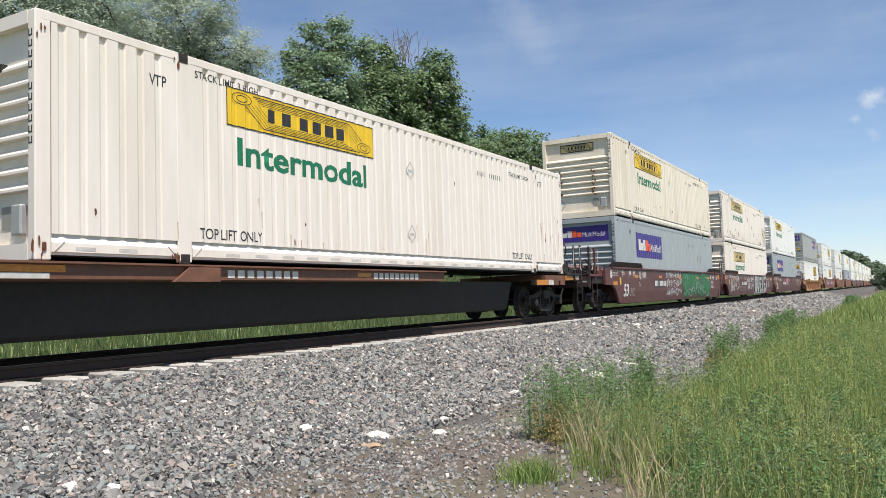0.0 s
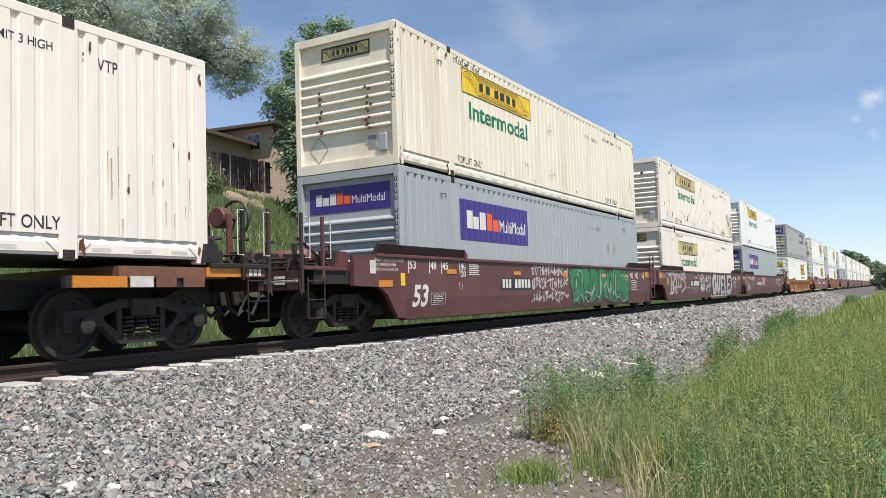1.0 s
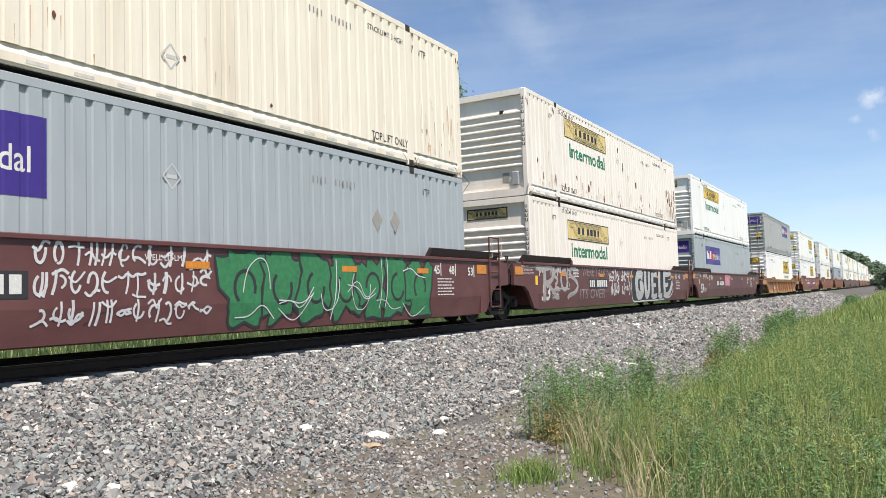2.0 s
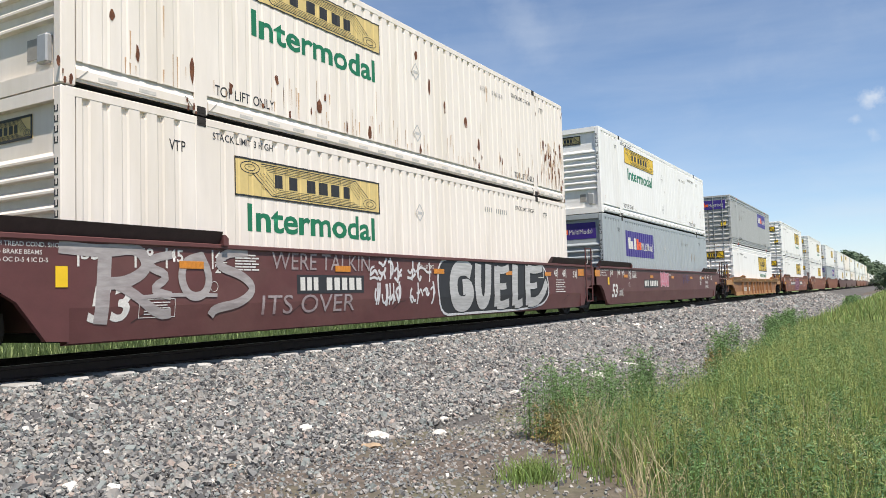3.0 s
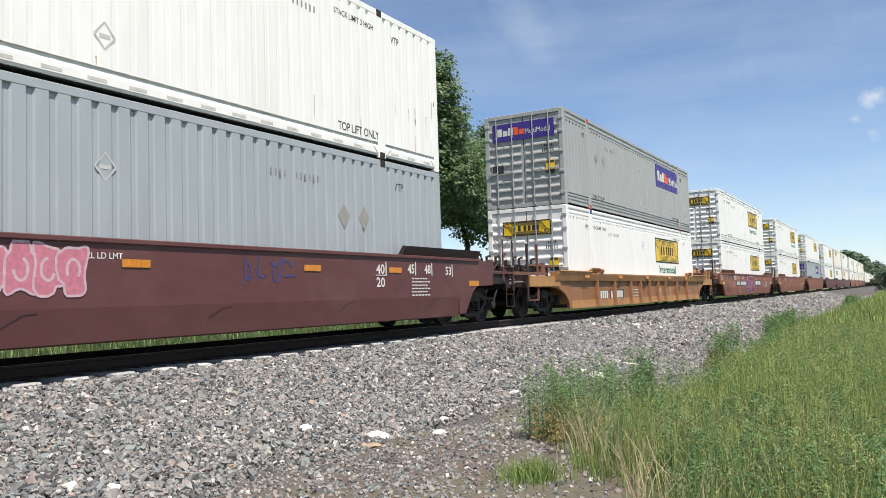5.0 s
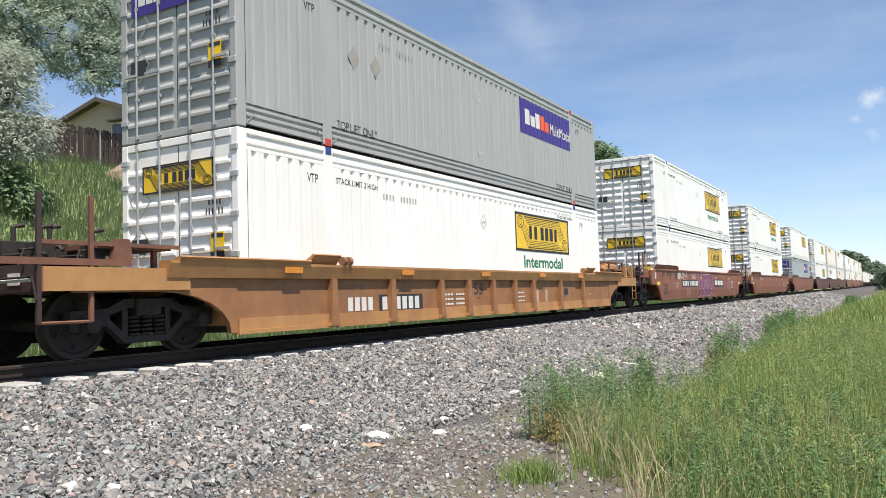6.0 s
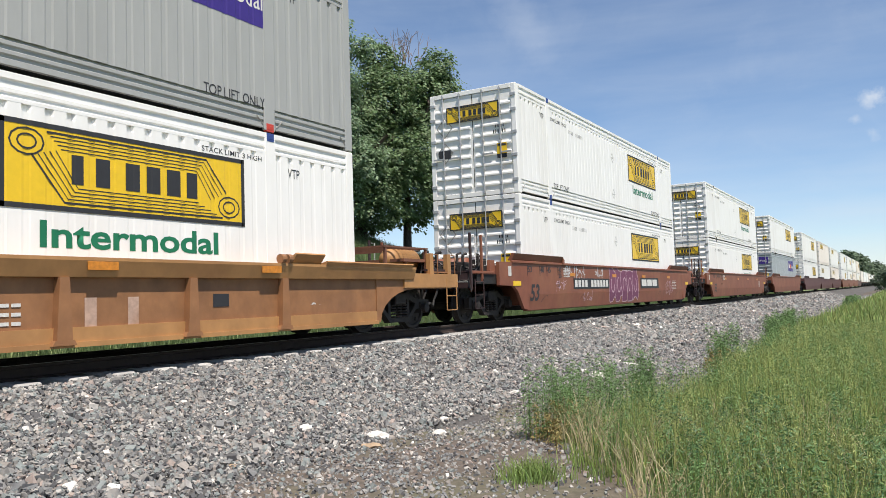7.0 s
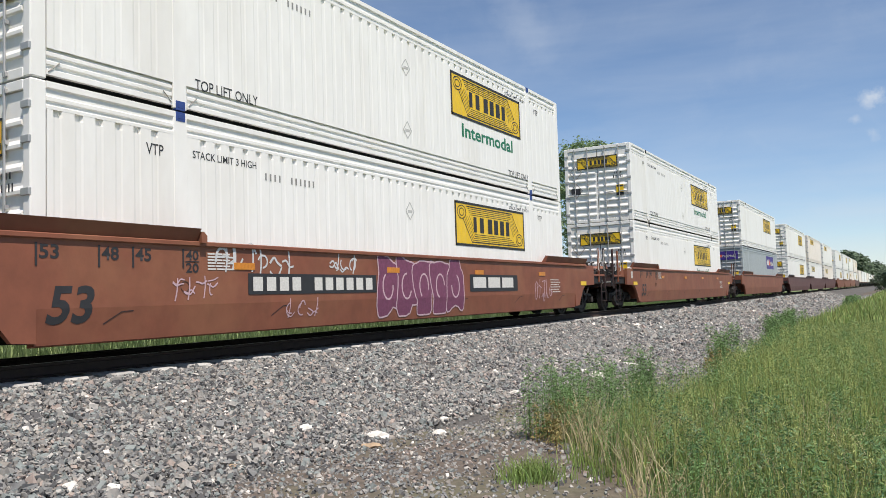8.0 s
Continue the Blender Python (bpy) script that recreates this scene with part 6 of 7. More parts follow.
# F: red-brown car with violet and white tags
car_f = on_train(well_car("red-brown well car with violet and white graffiti", REDBROWN, "end", "end", 2.9, 2.9, lead_truck=-1.6, trail_truck=17.75, mark=INK, top=1.45), 86.3, 0)
part("number_field", box(BM(), 3.0, 6.25, YG - 0.001, YG + 0.001, 0.74, 1.05), INK, car_f)
bar_row(car_f, 3.1, 4.25, 0.79, 1.0, YG - 0.003, 4, 0.3, STENCIL)
bar_row(car_f, 4.5, 6.2, 0.79, 1.0, YG - 0.003, 6, 0.3, STENCIL)
scribble(car_f, 2.35, 4.0, 1.05, 1.42, YG, 6, SPRAYW, 0.035, 81)
scribble(car_f, 4.9, 5.7, 1.08, 1.40, YG, 3, SPRAYW, 0.03, 82)
bubble(car_f, 6.3, 9.5, 0.30, 1.40, YG - 0.001, 5, SPRAYV, SPRAYL, 0.03, 83)
scribble(car_f, 1.6, 2.4, 0.7, 1.0, YG, 4, SPRAYL, 0.02, 84)
scribble(car_f, 3.8, 4.6, 0.35, 0.65, YG, 3, SPRAYL, 0.02, 85)
part("lettering_field", box(BM(), 9.85, 12.35, YG - 0.001, YG + 0.001, 0.72, 1.10), INK, car_f)
bar_row(car_f, 10.0, 12.2, 0.80, 1.04, YG - 0.003, 3, 0.15, STENCIL, "letter_block")
scribble(car_f, 13.4, 14.6, 0.5, 1.0, YG, 5, SPRAYL, 0.025, 86)
for z, w in ((LOW, None), (HIGH, WORDNEW)):
    on_train(container("clean white container with a bordered yellow sign", WHITE, "doors", NEW, w, end_sign="yellow", castings=BLUEMARK, slide=0.21), 86.3 - 0.21, z)

# G: red-brown car, two white boxes
on_train(well_car("plain red-brown well car under white containers", REDBROWN, "end", "end", 2.9, 2.9, lead_truck=-1.6, trail_truck=17.75, mark=INK, top=1.45), 109.7, 0)
for z, w in ((LOW, WORDNEW), (HIGH, WORDNEW)):
    on_train(container("clean white container with a bordered yellow sign", WHITE, "doors", NEW, w, end_sign="yellow", slide=0.25), 109.7 - 0.25, z)

# H and on: the rest of the train, away down the line
FAR = ((132.9, REDBROWN, GREY, "courier", WHITE), (156.2, MAROON, WHITE, "new", WHITE), (175.6, MAROON, WHITE, "old", CREAM), (195.0, MAROON, CREAM, "old", WHITE), (218.2, REDBROWN, WHITE, "new", WHITE),
       (237.6, REDBROWN, WHITE, "new", WHITE), (257.0, REDBROWN, CREAM, "old", WHITE), (276.4, MAROON, WHITE, "new", CREAM))
for x, paint, low, kind, high in FAR:
    on_train(well_car("distant well car in the long train", paint, "joint", "joint", keyed=False, detail=False, lead_truck=-1.6, trail_truck=17.75, top=1.45), x, 0)
    on_train(container("distant container in the lower row", low, "doors", COURIERNEW if kind == "courier" else NEW if kind == "new" else FADED, None, end_sign="courier" if kind == "courier" else "yellow", near=False), x, LOW)
    on_train(container("distant white container in the upper row", high, "doors", NEW if kind != "old" else OLD, None, end_sign="yellow", near=False), x, HIGH)
for k in range(16):
    x = 299.0 + 19.4 * k
    on_train(spine_car("distant spine car in the long train", False, False), x, 0)
    on_train(container("distant white container on a spine car", WHITE if k % 3 else CREAM, "doors", None, None, near=False), x, 1.175)

# ---- the bank beyond the line: fence, house, boulders ----
def window(parent, wall_axis, at, a0, a1, z0, z1, out):
    """A framed two-pane window set in a wall; at: the wall's plane, out: the outward sign."""
    def slab(lo, hi, c, d, e, f):
        lo, hi = sorted((at + out * lo, at + out * hi))
        return (lo, hi, c, d, e, f) if wall_axis == "x" else (c, d, lo, hi, e, f)
    w = part("window", box(BM(), *slab(-0.02, 0.02, a0, a1, z0, z1)), CURTAIN, parent, "sliding window with a pale blind")
    mid = (a0 + a1) / 2
    for c, d, e, f in ((a0 - 0.07, a1 + 0.07, z1, z1 + 0.07), (a0 - 0.07, a1 + 0.07, z0 - 0.09, z0), (a0 - 0.07, a0, z0, z1), (a1, a1 + 0.07, z0, z1), (mid - 0.025, mid + 0.025, z0, z1)):
        part("window_frame", box(BM(), *slab(-0.01, 0.07, c, d, e, f)), PALETRIM, w)
    for c, d in ((a0, mid - 0.025), (mid + 0.025, a1)):
        part("pane", box(BM(), *slab(0.026, 0.034, c, d, z0, z1)), GLASS, w)


def make_house():
    h = thing("house", "tan stucco house with a low brown shingled roof", "house")
    x0, x1, y0, y1, base, eave, ridge = 27.69, 36.0, 32.97, 40.2, 6.6, 10.55, 11.78
    ym = (y0 + y1) / 2
    part("wall", box(BM(), x0, x1, y0, y0 + 0.2, base, eave + 0.08), STUCCO, h)
    part("wall", box(BM(), x0, x1, y1 - 0.2, y1, base, eave + 0.08), STUCCO, h)
    for a in (x0, x1 - 0.2):
        part("gable_wall", prism(BM(), [(y0 + 0.2, base), (y1 - 0.2, base), (y1 - 0.2, eave + 0.08), (ym, ridge - 0.06), (y0 + 0.2, eave + 0.08)], a, a + 0.2, "x"), STUCCO, h)
    for s in (-1, 1):
        yo = ym + s * (ym - y0 + 0.55)
        dz = (ridge - eave) / (ym - y0)
        zo = ridge - dz * abs(yo - ym)
        r = part("roof", prism(BM(), [(ym, ridge), (yo, zo), (yo, zo + 0.1), (ym, ridge + 0.12)], x0 - 0.45, x1 + 0.4, "x"), ROOF, h, "brown shingled roof slope")
        part("fascia", box(BM(), x0 - 0.45, x1 + 0.4, *sorted((yo, yo + s * 0.03)), zo - 0.1, zo + 0.11), TRIM, r)
        bm = prism(BM(), [(ym, ridge - 0.1), (yo, zo - 0.1), (yo, zo + 0.11), (ym, ridge + 0.13)], x0 - 0.48, x0 - 0.452, "x")
        part("barge_board", bm, TRIM, r)
    window(h, "x", x0, 34.07, 35.82, 9.3, 10.4, -1)
    window(h, "y", y0, 30.71, 31.75, 9.2, 10.05, -1)
    part("sill_light", box(BM(), x0 - 0.1, x0 - 0.02, y0 + 0.4, y0 + 0.55, 10.0, 10.2), BLACK, h)
    part("awning", prism(BM(), [(34.0 - 0.2, 10.55), (36.0, 10.55), (36.0, 10.62), (33.8, 10.62)], x0 - 0.35, x0 - 0.01, "x"), TRIM, h)
    # the wing behind, with its own roof
    part("wing_wall", box(BM(), 36.0, 43.0, 31.4, 38.0, base, 11.5), STUCCO, h)
    part("wing_roof", prism(BM(), [(35.4, 11.45), (43.5, 11.45), (43.5, 11.62), (39.4, 12.7), (35.4, 11.62)], 30.9, 38.5), ROOF, h, "brown shingled wing roof")
    window(h, "x", 36.0, 32.3, 33.2, 10.1, 11.0, -1)
    turn = Matrix.Translation((x0, y0, 0)) @ pose(0, 0, 0, 0, 0, 8) @ Matrix.Translation((-x0, -y0, 0))
    h.matrix_basis = turn
    # a neighbouring roof peeping over the fence
    n = thing("house", "dark roofed house behind the fence", "house")
    part("wall", box(BM(), 24.5, 32.0, 44.0, 50.0, 7.0, 11.2), STUCCO, n)
    part("roof", prism(BM(), [(43.4, 11.1), (50.6, 11.1), (47.0, 13.0)], 24.0, 32.5, "x"), ROOF, n)


make_house()


def make_fence():
    f = thing("board_fence", "weathered dark brown board fence on the bank", "fence")
    rng = np.random.default_rng(8)
    me = mesh_of("board", prism(BM(), [(-0.068, 0), (0.068, 0), (0.068, 1.66), (0.045, 1.70), (-0.045, 1.70), (-0.068, 1.66)], -0.011, 0.011), FENCE)
    for k in range(112):
        x = 15.2 + 0.15 * k
        b = part("board", me, None, f)
        b.matrix_basis = pose(x, 29.0 + rng.uniform(-0.012, 0.012), 6.52 + rng.uniform(-0.05, 0.03) + 0.05 * smooth_noise(x, 1, 0.4), 0, rng.uniform(-1.2, 1.2), 0)
    for z in (6.8, 7.9):
        part("rail", box(BM(), 15.1, 32.1, 29.02, 29.07, z, z + 0.09), FENCE, f)
    for k in range(7):
        part("fence_post", box(BM(), 16.4 + 2.5 * k, 16.45 + 2.5 * k, 28.93, 28.98, 6.3, 8.35), POSTM, f, "pale metal post")


make_fence()


def boulder(x, y, z, size, seed):
    bm = BM()
    bmesh.ops.create_icosphere(bm, subdivisions=3, radius=1.0)
    for v in bm.verts:
        d = 0.35 * noise.noise(v.co * 1.3 + Vector((seed, 0, 0))) + 0.12 * noise.noise(v.co * 4 + Vector((0, seed, 0)))
        v.co = Vector((v.co.x * size[0], v.co.y * size[1], v.co.z * size[2])) * (1 + d)
    solid("boulder", bm, CONC, "tan sandy boulder bedded in the grass bank", "boulder", "boulders on the bank").matrix_basis = pose(x, y, z)


for k, (x, y, s) in enumerate(((21.9, 28.2, (0.9, 0.7, 0.75)), (22.7, 28.0, (0.6, 0.6, 0.6)), (28.0, 28.0, (1.0, 0.7, 0.6)), (29.2, 27.8, (0.9, 0.6, 0.55)), (25.1, 28.3, (0.5, 0.4, 0.3)))):
    boulder(x, y, ground_z(x, y) - 0.25, s, 3.3 * k + 1)


# ---- trees ----
def unit_vectors(rng, n):
    v = rng.normal(size=(n, 3))
    return v / np.linalg.norm(v, axis=1)[:, None]


def leaf_quads(centres, out, size, rng, narrow=0.45):
    """Diamond leaves at centres, lying roughly across the given outward directions."""
    n = len(centres)
    a = np.cross(out, unit_vectors(rng, n))
    a /= np.linalg.norm(a, axis=1)[:, None] + 1e-9
    nrm = out + 0.9 * unit_vectors(rng, n)
    b = np.cross(a, nrm)
    b /= np.linalg.norm(b, axis=1)[:, None] + 1e-9
    s = (size * rng.uniform(0.6, 1.35, n))[:, None]
    v = np.stack([centres - a * s * 0.5, centres - b * s * 0.5 * narrow, centres + a * s * 0.5, centres + b * s * 0.5 * narrow], 1).reshape(-1, 3)
    return v, np.arange(4 * n).reshape(-1, 4)


def crown_points(blobs, per_m2, leaves, spread, rng):
    """Leaf places on many small clumps over and inside a union of ellipsoids, with gaps between clumps."""
    cs, outs = [], []
    for x, y, z, r in blobs:
        n = int(per_m2 * 4 * math.pi * r * r)
        d = unit_vectors(rng, n)
        lump = np.array([noise.noise(Vector(q) * 2.1 + Vector((x, y, z))) for q in d])
        rad = r * (rng.uniform(0.35, 1.0, n) ** 0.45) * (1 + 0.38 * lump)
        c = np.array((x, y, z)) + d * rad[:, None] * np.array((1, 1, 0.95))
        keep = (lump > -0.33) | (rng.uniform(0, 1, n) < 0.3)
        cs.append(c[keep]), outs.append(d[keep])
    c, o = np.concatenate(cs), np.concatenate(outs)
    k = len(c)
    off = rng.normal(size=(k, leaves, 3)) * spread * rng.uniform(0.5, 1.3, (k, 1, 1)) * np.array((1, 1, 0.6))
    p = (c[:, None] + off).reshape(-1, 3)
    up = np.repeat(o, leaves, 0) * 0.6 + np.array((0, 0, 0.7))
    up /= np.linalg.norm(up, axis=1)[:, None]
    return p, up


def limb(bm, a, b, r, rng, depth, tips):
    """A tapering crooked limb that forks."""
    a, b = Vector(a), Vector(b)
    mid = a.lerp(b, 0.5) + Vector(rng.normal(size=3)) * (b - a).length * 0.07
    tube(bm, [a, a.lerp(mid, 0.6), mid, mid.lerp(b, 0.6), b], r, 7 if depth else 5, r * 0.55, caps=False)
    tips.append(b)
    if depth:
        for k in range(3):
            d = (b - a).normalized() + Vector(rng.normal(size=3)) * 0.55
            limb(bm, b, b + d.normalized() * (b - a).length * rng.uniform(0.5, 0.8), r * 0.5, rng, depth - 1, tips)


def tree(label, base, trunks, blobs, leafmat, leaf, per_m2, leaves, spread, seed, r=0.22, narrow=0.45, bare=None):
    rng = np.random.default_rng(seed)
    t = thing("tree", label, "tree", "trees on the bank")
    bm, tips = BM(), []
    for top in trunks:
        limb(bm, base, top, r, rng, 1, tips)
    for x, y, z, q in blobs:
        a = min(tips, key=lambda p: (p - Vector((x, y, z))).length)
        limb(bm, a, (x, y, z), r * 0.28, rng, 0, tips[:])
        for k in range(4):
            d = Vector(rng.normal(size=3)).normalized() * q * 0.85
            limb(bm, (x, y, z), Vector((x, y, z)) + d, r * 0.13, rng, 0, [])
    part("trunk", bm, BARK, t, "dark forked trunk and limbs", smooth=True)
    p, up = crown_points(blobs, per_m2, leaves, spread, rng)
    v, f = leaf_quads(p, up, leaf, rng, narrow)
    part("crown", raw_mesh("crown", v, f, leafmat), None, t)
    if bare:
        bm = BM()
        for k in range(22):
            a = Vector(bare) + Vector((rng.normal() * 0.5, rng.normal() * 0.4, -1.6))
            limb(bm, a, a + Vector((rng.normal() * 0.3, rng.normal() * 0.3, rng.uniform(0.7, 1.3))), 0.026, rng, 1, [])
        part("dead_top", bm, TWIG, t, "bare dead twigs")
    return t


GL = "with dense green summer leaves on the bank"
tree("silvery low tree with narrow pale leaves", (15.2, 26.2, 4.4), [(15.4, 26.0, 6.6)], [(15.2, 26.0, 7.9, 1.55), (15.8, 25.6, 6.6, 1.25), (14.3, 26.4, 6.6, 1.5), (15.6, 25.9, 9.0, 0.9)], LEAFP, 0.15, 8, 26, 0.20, 101, 0.14, 0.34)
tree("tall silvery-green tree with drooping boughs", (18.6, 31.2, 6.6), [(19.0, 31.0, 10.5), (18.0, 31.5, 10.8)],
     [(20.2, 30.0, 12.2, 1.9), (18.4, 31.0, 13.4, 2.2), (20.2, 30.3, 14.8, 2.2), (21.4, 28.7, 11.6, 1.2), (17.0, 31.6, 11.6, 2.0), (21.7, 28.8, 13.6, 1.4), (18.6, 30.6, 11.2, 1.4), (21.2, 29.0, 10.6, 0.9)], LEAFS, 0.14, 5.5, 42, 0.24, 102, 0.3, 0.4)
tree("silvery-green tree with two dark leaning trunks by a house", (26.0, 30.6, 6.8), [(25.9, 30.4, 10.8), (27.2, 29.6, 10.6)],
     [(23.9, 30.8, 13.3, 1.5), (25.3, 30.2, 14.3, 1.6), (26.7, 29.2, 14.4, 1.6), (28.0, 28.2, 13.3, 1.6), (26.4, 29.6, 12.6, 1.3), (28.3, 28.0, 11.8, 1.0), (24.6, 30.6, 12.0, 1.1), (22.9, 31.2, 14.6, 1.3), (26.0, 29.8, 15.9, 1.2), (29.0, 27.5, 12.7, 1.2), (27.6, 28.5, 15.3, 1.3), (25.2, 30.2, 12.9, 1.2), (27.3, 28.9, 13.2, 1.2)], LEAFS, 0.135, 5.5, 40, 0.23, 103, 0.26, 0.4)
tree("tall poplar " + GL, (31.2, 26.8, 3.9), [(32.0, 27.2, 9.5)],
     [(32.7, 26.60, 5.9, 1.5), (33.3, 26.50, 7.4, 1.8), (32.7, 27.30, 8.8, 1.6), (33.8, 26.50, 9.8, 2.1), (32.8, 27.60, 11.6, 1.9), (34.0, 26.60, 12.6, 1.7), (34.5, 26.60, 14.6, 1.15), (33.1, 28.00, 14.0, 1.0), (34.8, 26.40, 16.0, 0.62), (33.8, 27.40, 15.6, 0.6), (34.9, 25.40, 8.2, 1.6), (35.5, 25.20, 14.8, 0.6)], POPLAR, 0.17, 7, 26, 0.24, 104, 0.2, 0.7)
tree("broad elm " + GL, (37.2, 26.6, 3.0), [(37.2, 26.6, 8.0)], [(36.6, 26.8, 6.6, 2.6), (38.2, 26.0, 8.6, 2.6), (37.0, 27.2, 11.2, 2.4), (38.6, 26.2, 12.4, 2.0), (36.0, 27.2, 9.2, 2.0)], LEAFD, 0.19, 6, 22, 0.25, 105, 0.28, 0.7)
tree("tall dense elm with a bare dead top", (41.0, 26.2, 2.6), [(41.0, 26.2, 9.0)],
     [(40.4, 26.4, 7.6, 2.9), (41.6, 25.6, 10.4, 2.8), (42.2, 25.0, 13.4, 2.0), (40.6, 26.4, 13.2, 2.2), (39.9, 27.2, 15.4, 1.3), (42.6, 24.7, 15.0, 1.25), (43.0, 24.4, 11.6, 1.7), (43.6, 24.2, 8.4, 2.2)], LEAFD, 0.20, 6, 22, 0.25, 106, 0.3, 0.7, bare=(41.2, 26.1, 17.0))
tree("rounded bushy tree " + GL, (50.5, 27.6, 2.2), [(50.5, 27.6, 6.5)], [(48.0, 26.6, 8.2, 2.8), (50.5, 27.4, 9.8, 2.8), (52.8, 27.4, 11.6, 2.1), (46.2, 26.0, 8.0, 2.2), (51.0, 26.0, 7.0, 2.6)], LEAFD, 0.22, 5, 20, 0.28, 107, 0.25, 0.7)
tree("rounded bushy tree " + GL, (58.6, 26.8, 2.0), [(58.6, 26.8, 7.0)], [(57.2, 27.4, 11.4, 2.4), (59.2, 26.4, 12.0, 2.4), (60.4, 25.4, 9.6, 2.0), (56.4, 27.0, 8.4, 2.6), (59.6, 25.6, 7.0, 2.4)], LEAF, 0.24, 5, 20, 0.28, 108, 0.25, 0.7)
tree("rounded tree far along the bank", (80.8, 28.2, 1.4), [(80.8, 28.2, 8.0)], [(80.0, 28.8, 14.6, 2.5), (81.8, 27.2, 14.8, 2.3), (81.0, 28.0, 11.0, 3.4), (80.6, 28.0, 7.0, 3.2)], LEAF, 0.30, 4, 18, 0.34, 109, 0.3, 0.7)


def shrub(label, blobs, leafmat, leaf, per_m2, leaves, spread, seed):
    rng = np.random.default_rng(seed)
    s = thing("shrub", label, "shrub", "shrubs")
    bm = BM()
    for x, y, z, r in blobs:
        limb(bm, (x, y, z - r), (x, y, z), 0.03 * r, rng, 1, [])
    part("stems", bm, BARK, s)
    p, up = crown_points(blobs, per_m2, leaves, spread, rng)
    v, f = leaf_quads(p, up, leaf, rng, 0.6)
    part("leaves", raw_mesh("leaves", v, f, leafmat), None, s)


shrub("dark green shrub under the silvery tree", [(15.5, 25.4, 4.6, 1.0), (14.0, 25.6, 4.4, 1.1)], LEAFD, 0.15, 6, 20, 0.2, 120)
shrub("green shrub at the foot of the fence", [(24.0, 28.3, 6.9, 0.6), (26.2, 28.2, 6.7, 0.8), (27.0, 28.4, 6.6, 0.6)], LEAF, 0.14, 7, 20, 0.16, 121)
shrub("green shrub beside the verge", [(150.0, 1.2, 1.2, 2.3), (158.0, -1.2, 1.6, 3.0), (141.0, -2.6, 0.8, 2.4)], LEAFFAR, 0.4, 3, 16, 0.4, 122)


def make_far_woods():
    rng = np.random.default_rng(130)
    blobs = []
    for k in range(56):
        x = rng.uniform(500, 620)
        y = rng.uniform(14, 42)
        r = rng.uniform(3.5, 6.0)
        blobs.append((x, y, rng.uniform(3, 15) * (1.15 if y > 20 else 0.75), r))
    for k in range(30):
        blobs.append((rng.uniform(690, 760), rng.uniform(-60, 16), rng.uniform(3, 15), rng.uniform(4, 7)))
    p, up = crown_points(blobs, 0.2, 10, 0.9, rng)
    v, f = leaf_quads(p, up, 1.7, rng, 0.75)
    tagged(new("far_woods", raw_mesh("far_woods", v, f, LEAFFAR)), "distant dark green woods at the end of the line", "woods", kind="stuff")


make_far_woods()


# ---- grass and weeds ----
def blades(x, y, z, h, w, rng, lean=0.35):
    n = len(x)
    a = rng.uniform(0, 2 * np.pi, n)
    b = rng.uniform(0, 2 * np.pi, n)
    k = h * lean * rng.uniform(0.1, 1.0, n)
    side = np.stack([np.cos(a), np.sin(a), np.zeros(n)], 1) * (w / 2)[:, None]
    lay = np.stack([np.cos(b), np.sin(b), np.zeros(n)], 1)
    p = np.stack([x, y, z - 0.02], 1)
    up = np.array((0, 0, 1.0))
    m = p + lay * (k * 0.35)[:, None] + up * (h * 0.58)[:, None]
    t = p + lay * k[:, None] + up * h[:, None]
    v = np.stack([p - side, p + side, m - side * 0.7, m + side * 0.7, t], 1).reshape(-1, 3)
    f = np.array([(0, 1, 3), (0, 3, 2), (2, 3, 4)])
    return v, (f[None] + 5 * np.arange(n)[:, None, None]).reshape(-1, 3)


EDGE_X = [3, 6, 7, 8, 9.2, 11, 13, 16, 20, 24, 30, 45, 60, 100, 400]
EDGE_Y = [1.2, 2.0, 2.8, 3.5, 3.5, 3.1, 3.05, 3.2, 3.3, 3.3, 3.4, 3.2, 3.0, 2.8, 3.0]


def verge_edge(x):
    return np.interp(x, EDGE_X, EDGE_Y)


def verge_z(x, y):
    z = np.array([ground_z(a, b) for a, b in zip(x, y)])
    return np.maximum(z, np.interp(y, [p[0] for p in BED], [p[1] for p in BED], left=-9) - 0.02)


def verge_points(n, x0, x1, depth, rng, inset=0.0, power=1.0):
    x = x0 + (x1 - x0) * rng.uniform(0, 1, n) ** power
    e = verge_edge(x) - inset
    y = e - (depth + (e * 0.0)) * rng.uniform(0, 1, n)
    ragged = np.array([0.45 * smooth_noise(a, b, 1.3, 4) for a, b in zip(x, y)])
    keep = y < e + ragged - 0.15
    return x[keep], y[keep]


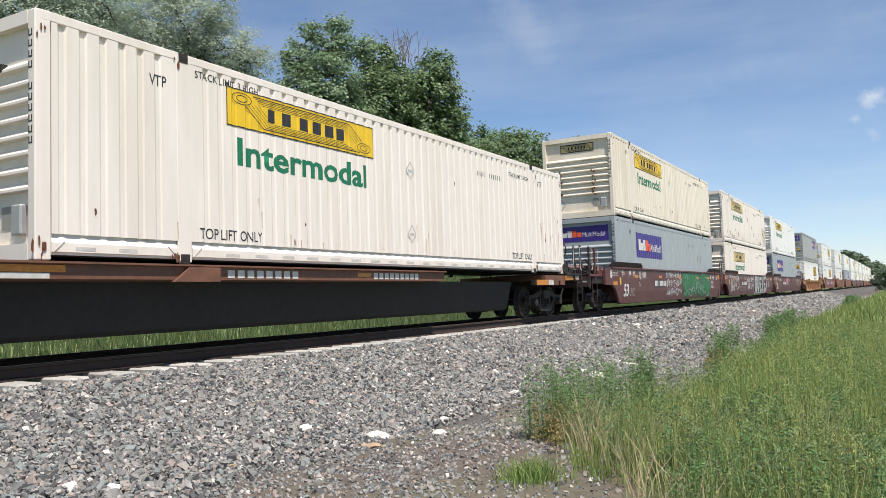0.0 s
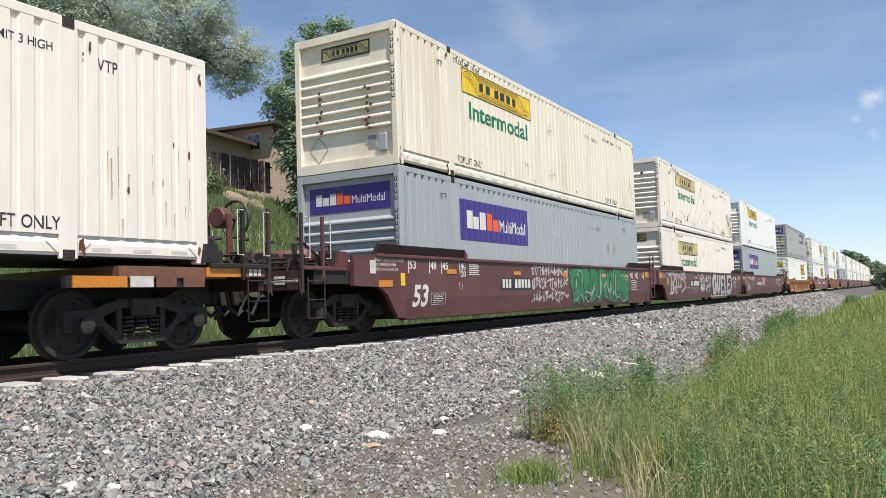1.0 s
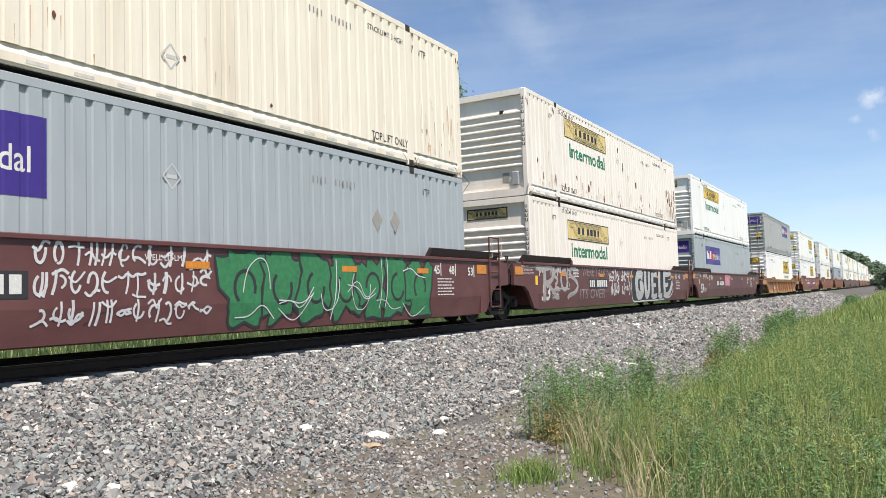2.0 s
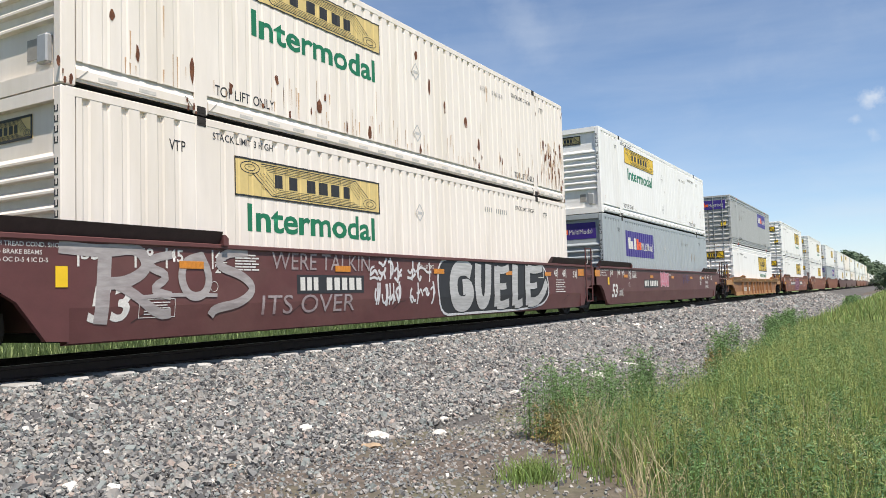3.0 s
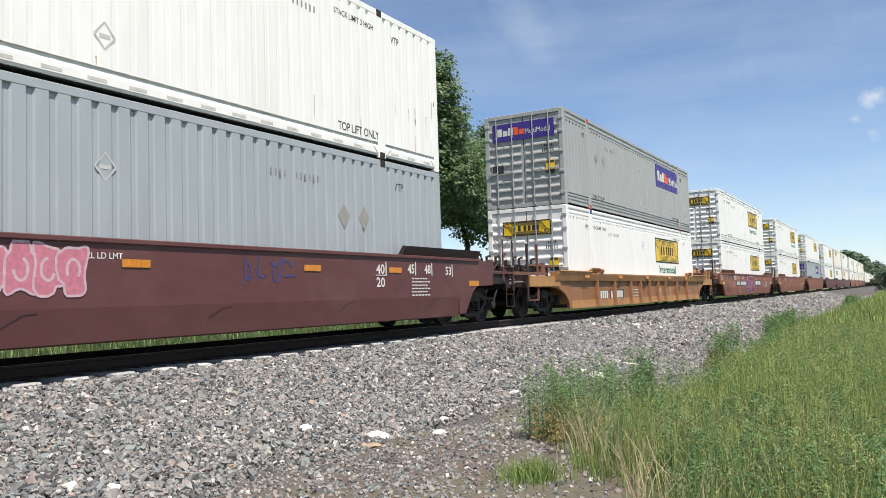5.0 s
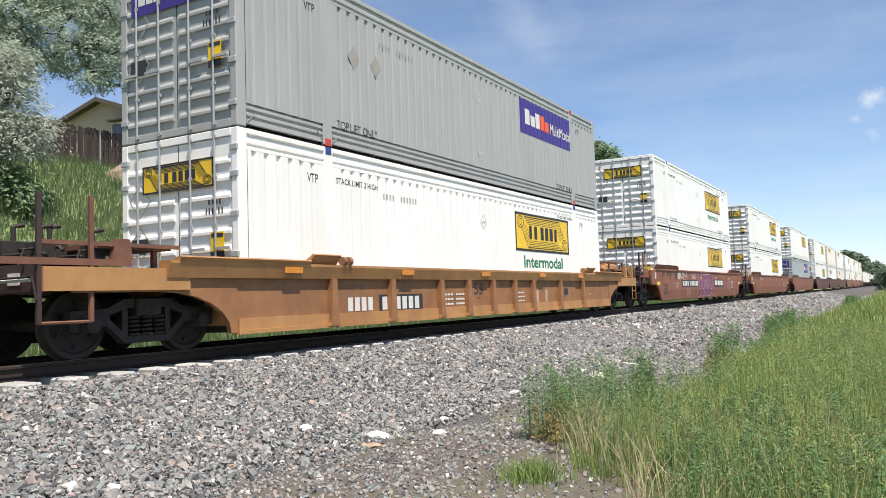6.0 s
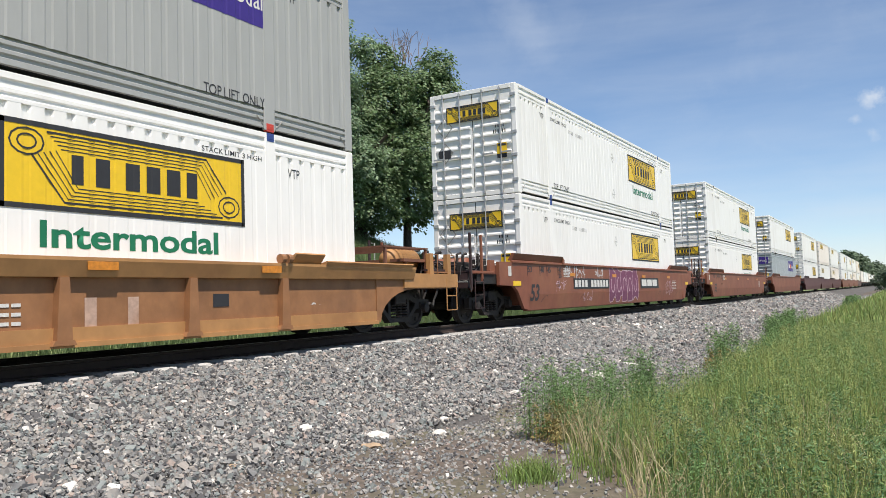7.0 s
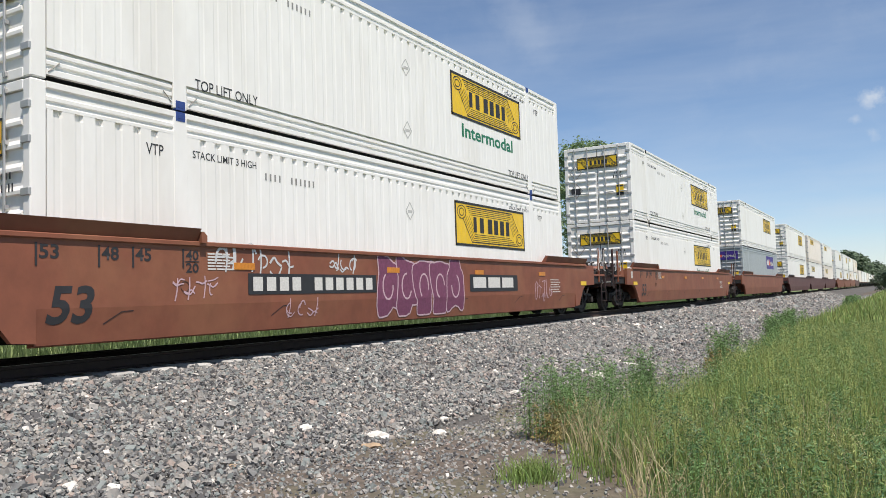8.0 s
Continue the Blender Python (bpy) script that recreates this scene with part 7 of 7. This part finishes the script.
def make_verge():
    rng = np.random.default_rng(11)

    def grass(name, label, n, x0, x1, depth, h0, h1, w, material, lean=0.35, inset=0.0, power=1.0):
        x, y = verge_points(n, x0, x1, depth, rng, inset, power)
        patch = np.array([1 + 0.45 * smooth_noise(a, b, 0.55, 2) for a, b in zip(x, y)])
        rim = np.clip((verge_edge(x) - y) / 0.8, 0.45, 1.0)
        v, f = blades(x, y, verge_z(x, y), rng.uniform(h0, h1, len(x)) * patch * rim, w * rng.uniform(0.6, 1.4, len(x)) * (1 + 0.02 * x), rng, lean)
        tagged(new(name, raw_mesh(name, v, f, material)), label, "grass", kind="stuff")
    grass("verge_grass", "tall green summer grass on the verge", 72000, 4.0, 26, 8.0, 0.20, 0.50, 0.011, GRASS, 0.4, power=1.25)
    grass("yellow_grass", "yellowing seed heads in the grass", 34000, 4.5, 26, 8.0, 0.3, 0.60, 0.009, GRASSY, 0.35, 0.3, power=1.2)
    grass("far_grass", "green grass further along the verge", 34000, 26, 150, 16, 0.35, 0.8, 0.035, GRASS, 0.4, power=1.9)
    grass("far_yellow_grass", "yellowing grass further along the verge", 26000, 26, 120, 14, 0.35, 0.75, 0.03, GRASSY, 0.4, power=1.5)
    grass("near_grass", "green grass beside and behind the standpoint", 16000, -9, 4.0, 9.0, 0.2, 0.45, 0.02, GRASS, 0.4, 0.5)
    # dry stalks near the camera
    n = 1500
    x = rng.uniform(4.4, 8.8, n)
    y = verge_edge(x) - 0.2 - rng.uniform(0, 1, n) ** 1.3 * 3.2
    v, f = blades(x, y, verge_z(x, y), rng.uniform(0.3, 0.62, n), np.full(n, 0.008), rng, 0.75)
    tagged(new("dry_stalks", raw_mesh("dry_stalks", v, f, GRASSD)), "dry straw-coloured grass stalks", "grass", kind="stuff")

    def weeds(name, label, x, y, h, per, leaf, material, droop=0.5):
        n = len(x)
        z = verge_z(x, y)
        u = rng.uniform(0.06, 1.0, (n, per))
        a = rng.uniform(0, 2 * np.pi, (n, per))
        r = 0.30 * h[:, None] * (1.05 - u) ** 0.8 * rng.uniform(0.15, 1, (n, per)) + 0.015
        c = np.stack([x[:, None] + r * np.cos(a), y[:, None] + r * np.sin(a), z[:, None] + u * h[:, None]], 2).reshape(-1, 3)
        out = np.stack([np.cos(a) * 0.6, np.sin(a) * 0.6, np.full(a.shape, 0.8)], 2).reshape(-1, 3)
        v, f = leaf_quads(c, out / np.linalg.norm(out, axis=1)[:, None], np.repeat(leaf * (0.62 + 0.035 * x), per), rng, 0.24)
        tagged(new(name, raw_mesh(name, v, f, material)), label, "weeds", kind="stuff")
        v, f = blades(x, y, z, h, np.full(n, 0.012), rng, 0.12)
        tagged(new(name + "_stems", raw_mesh(name + "_stems", v, f, material)), "upright stems of the " + label, "weeds", kind="stuff")
    # leafy weeds in the field, then taller ones along its edge
    x, y = verge_points(4700, 4.6, 26, 7.0, rng, 0.2, 1.2)
    weeds("weeds", "leafy green weeds among the grass", x, y, rng.uniform(0.35, 0.66, len(x)), 60, 0.036, WEED)
    x, y = verge_points(3200, 4.6, 26, 7.0, rng, 0.5, 1.2)
    weeds("yellow_weeds", "yellow-green weeds among the grass", x, y, rng.uniform(0.4, 0.72, len(x)), 56, 0.028, GRASSY)
    n = 520
    x, y = rng.uniform(4.6, 8.5, n), rng.uniform(-1.6, 2.3, n)
    keep = np.array([smooth_noise(a, b, 0.9, 7) > -0.08 for a, b in zip(x, y)]) & (y < verge_edge(x) - 0.6)
    weeds("bushy_weeds", "dark bushy weeds deep in the grass", x[keep], y[keep], rng.uniform(0.3, 0.62, keep.sum()), 120, 0.050, WEEDB)
    x = np.concatenate([rng.uniform(7.9, 11.2, 120), rng.normal(16.9, 0.35, 34), rng.normal(25, 0.6, 36), rng.normal(29.5, 0.8, 44), rng.normal(62, 3.0, 60)])
    y = verge_edge(x) - np.abs(rng.normal(0, 0.28, len(x))) + 0.15
    weeds("edge_weeds", "tall bushy green weeds along the gravel edge", x, y, rng.uniform(0.45, 0.9, len(x)), 160, 0.044, WEED)
    x = np.concatenate([rng.normal(8.35, 0.28, 34), rng.normal(15.9, 0.4, 14), rng.normal(27.0, 0.6, 14)])
    y = verge_edge(x) + 0.05 - np.abs(rng.normal(0, 0.2, len(x)))
    weeds("withered_weeds", "withered yellow-brown weeds at the gravel edge", x, y, rng.uniform(0.25, 0.45, len(x)), 90, 0.05, WEEDD)
    # a small tuft by itself on the gravel
    x = rng.normal(6.35, 0.13, 500)
    y = rng.normal(2.85, 0.13, 500)
    v, f = blades(x, y, verge_z(x, y), rng.uniform(0.08, 0.24, 500), np.full(500, 0.011), rng, 0.9)
    tagged(new("grass_tuft", raw_mesh("grass_tuft", v, f, GRASS)), "small green grass tuft on bare gravel", "grass", kind="stuff")


make_verge()


def make_bank_grass():
    rng = np.random.default_rng(12)
    n = 120000
    x = rng.uniform(6, 52, n)
    y = 13.2 + rng.uniform(0, 1, n) ** 0.9 * 15.7
    v, f = blades(x, y, np.array([ground_z(a, b) for a, b in zip(x, y)]), rng.uniform(0.25, 0.6, n) * np.array([1 + 0.5 * smooth_noise(a, b, 0.4, 6) for a, b in zip(x, y)]), 0.03 * rng.uniform(0.6, 1.4, n), rng, 0.5)
    tagged(new("bank_grass", raw_mesh("bank_grass", v, f, BANKGRASS)), "tall green grass on the rising bank", "grass", kind="stuff")
    n = 14000
    x = rng.uniform(52, 140, n)
    y = rng.uniform(13.2, 20, n)
    v, f = blades(x, y, np.array([ground_z(a, b) for a, b in zip(x, y)]), rng.uniform(0.3, 0.7, n), np.full(n, 0.05), rng, 0.5)
    tagged(new("bank_grass_beyond", raw_mesh("bank_grass_beyond", v, f, BANKGRASS)), "green grass beyond the line", "grass", kind="stuff")


make_bank_grass()


# ---- movement ----
def motions():
    times = [0.5 * k for k in range(17)]
    for ob, x, z in MOVING:
        walk(ob, [(t, pose(speed_x(t) + x, YC, z)) for t in times])
    steps = [k / FPS for k in range(int(8 * FPS) + 1)]
    for w, a in SPINNING:
        walk(w, [(t, pose(a, 0, WHEEL_R, 0, -math.degrees((speed_x(0) - speed_x(t)) / WHEEL_R), 0)) for t in steps])


motions()
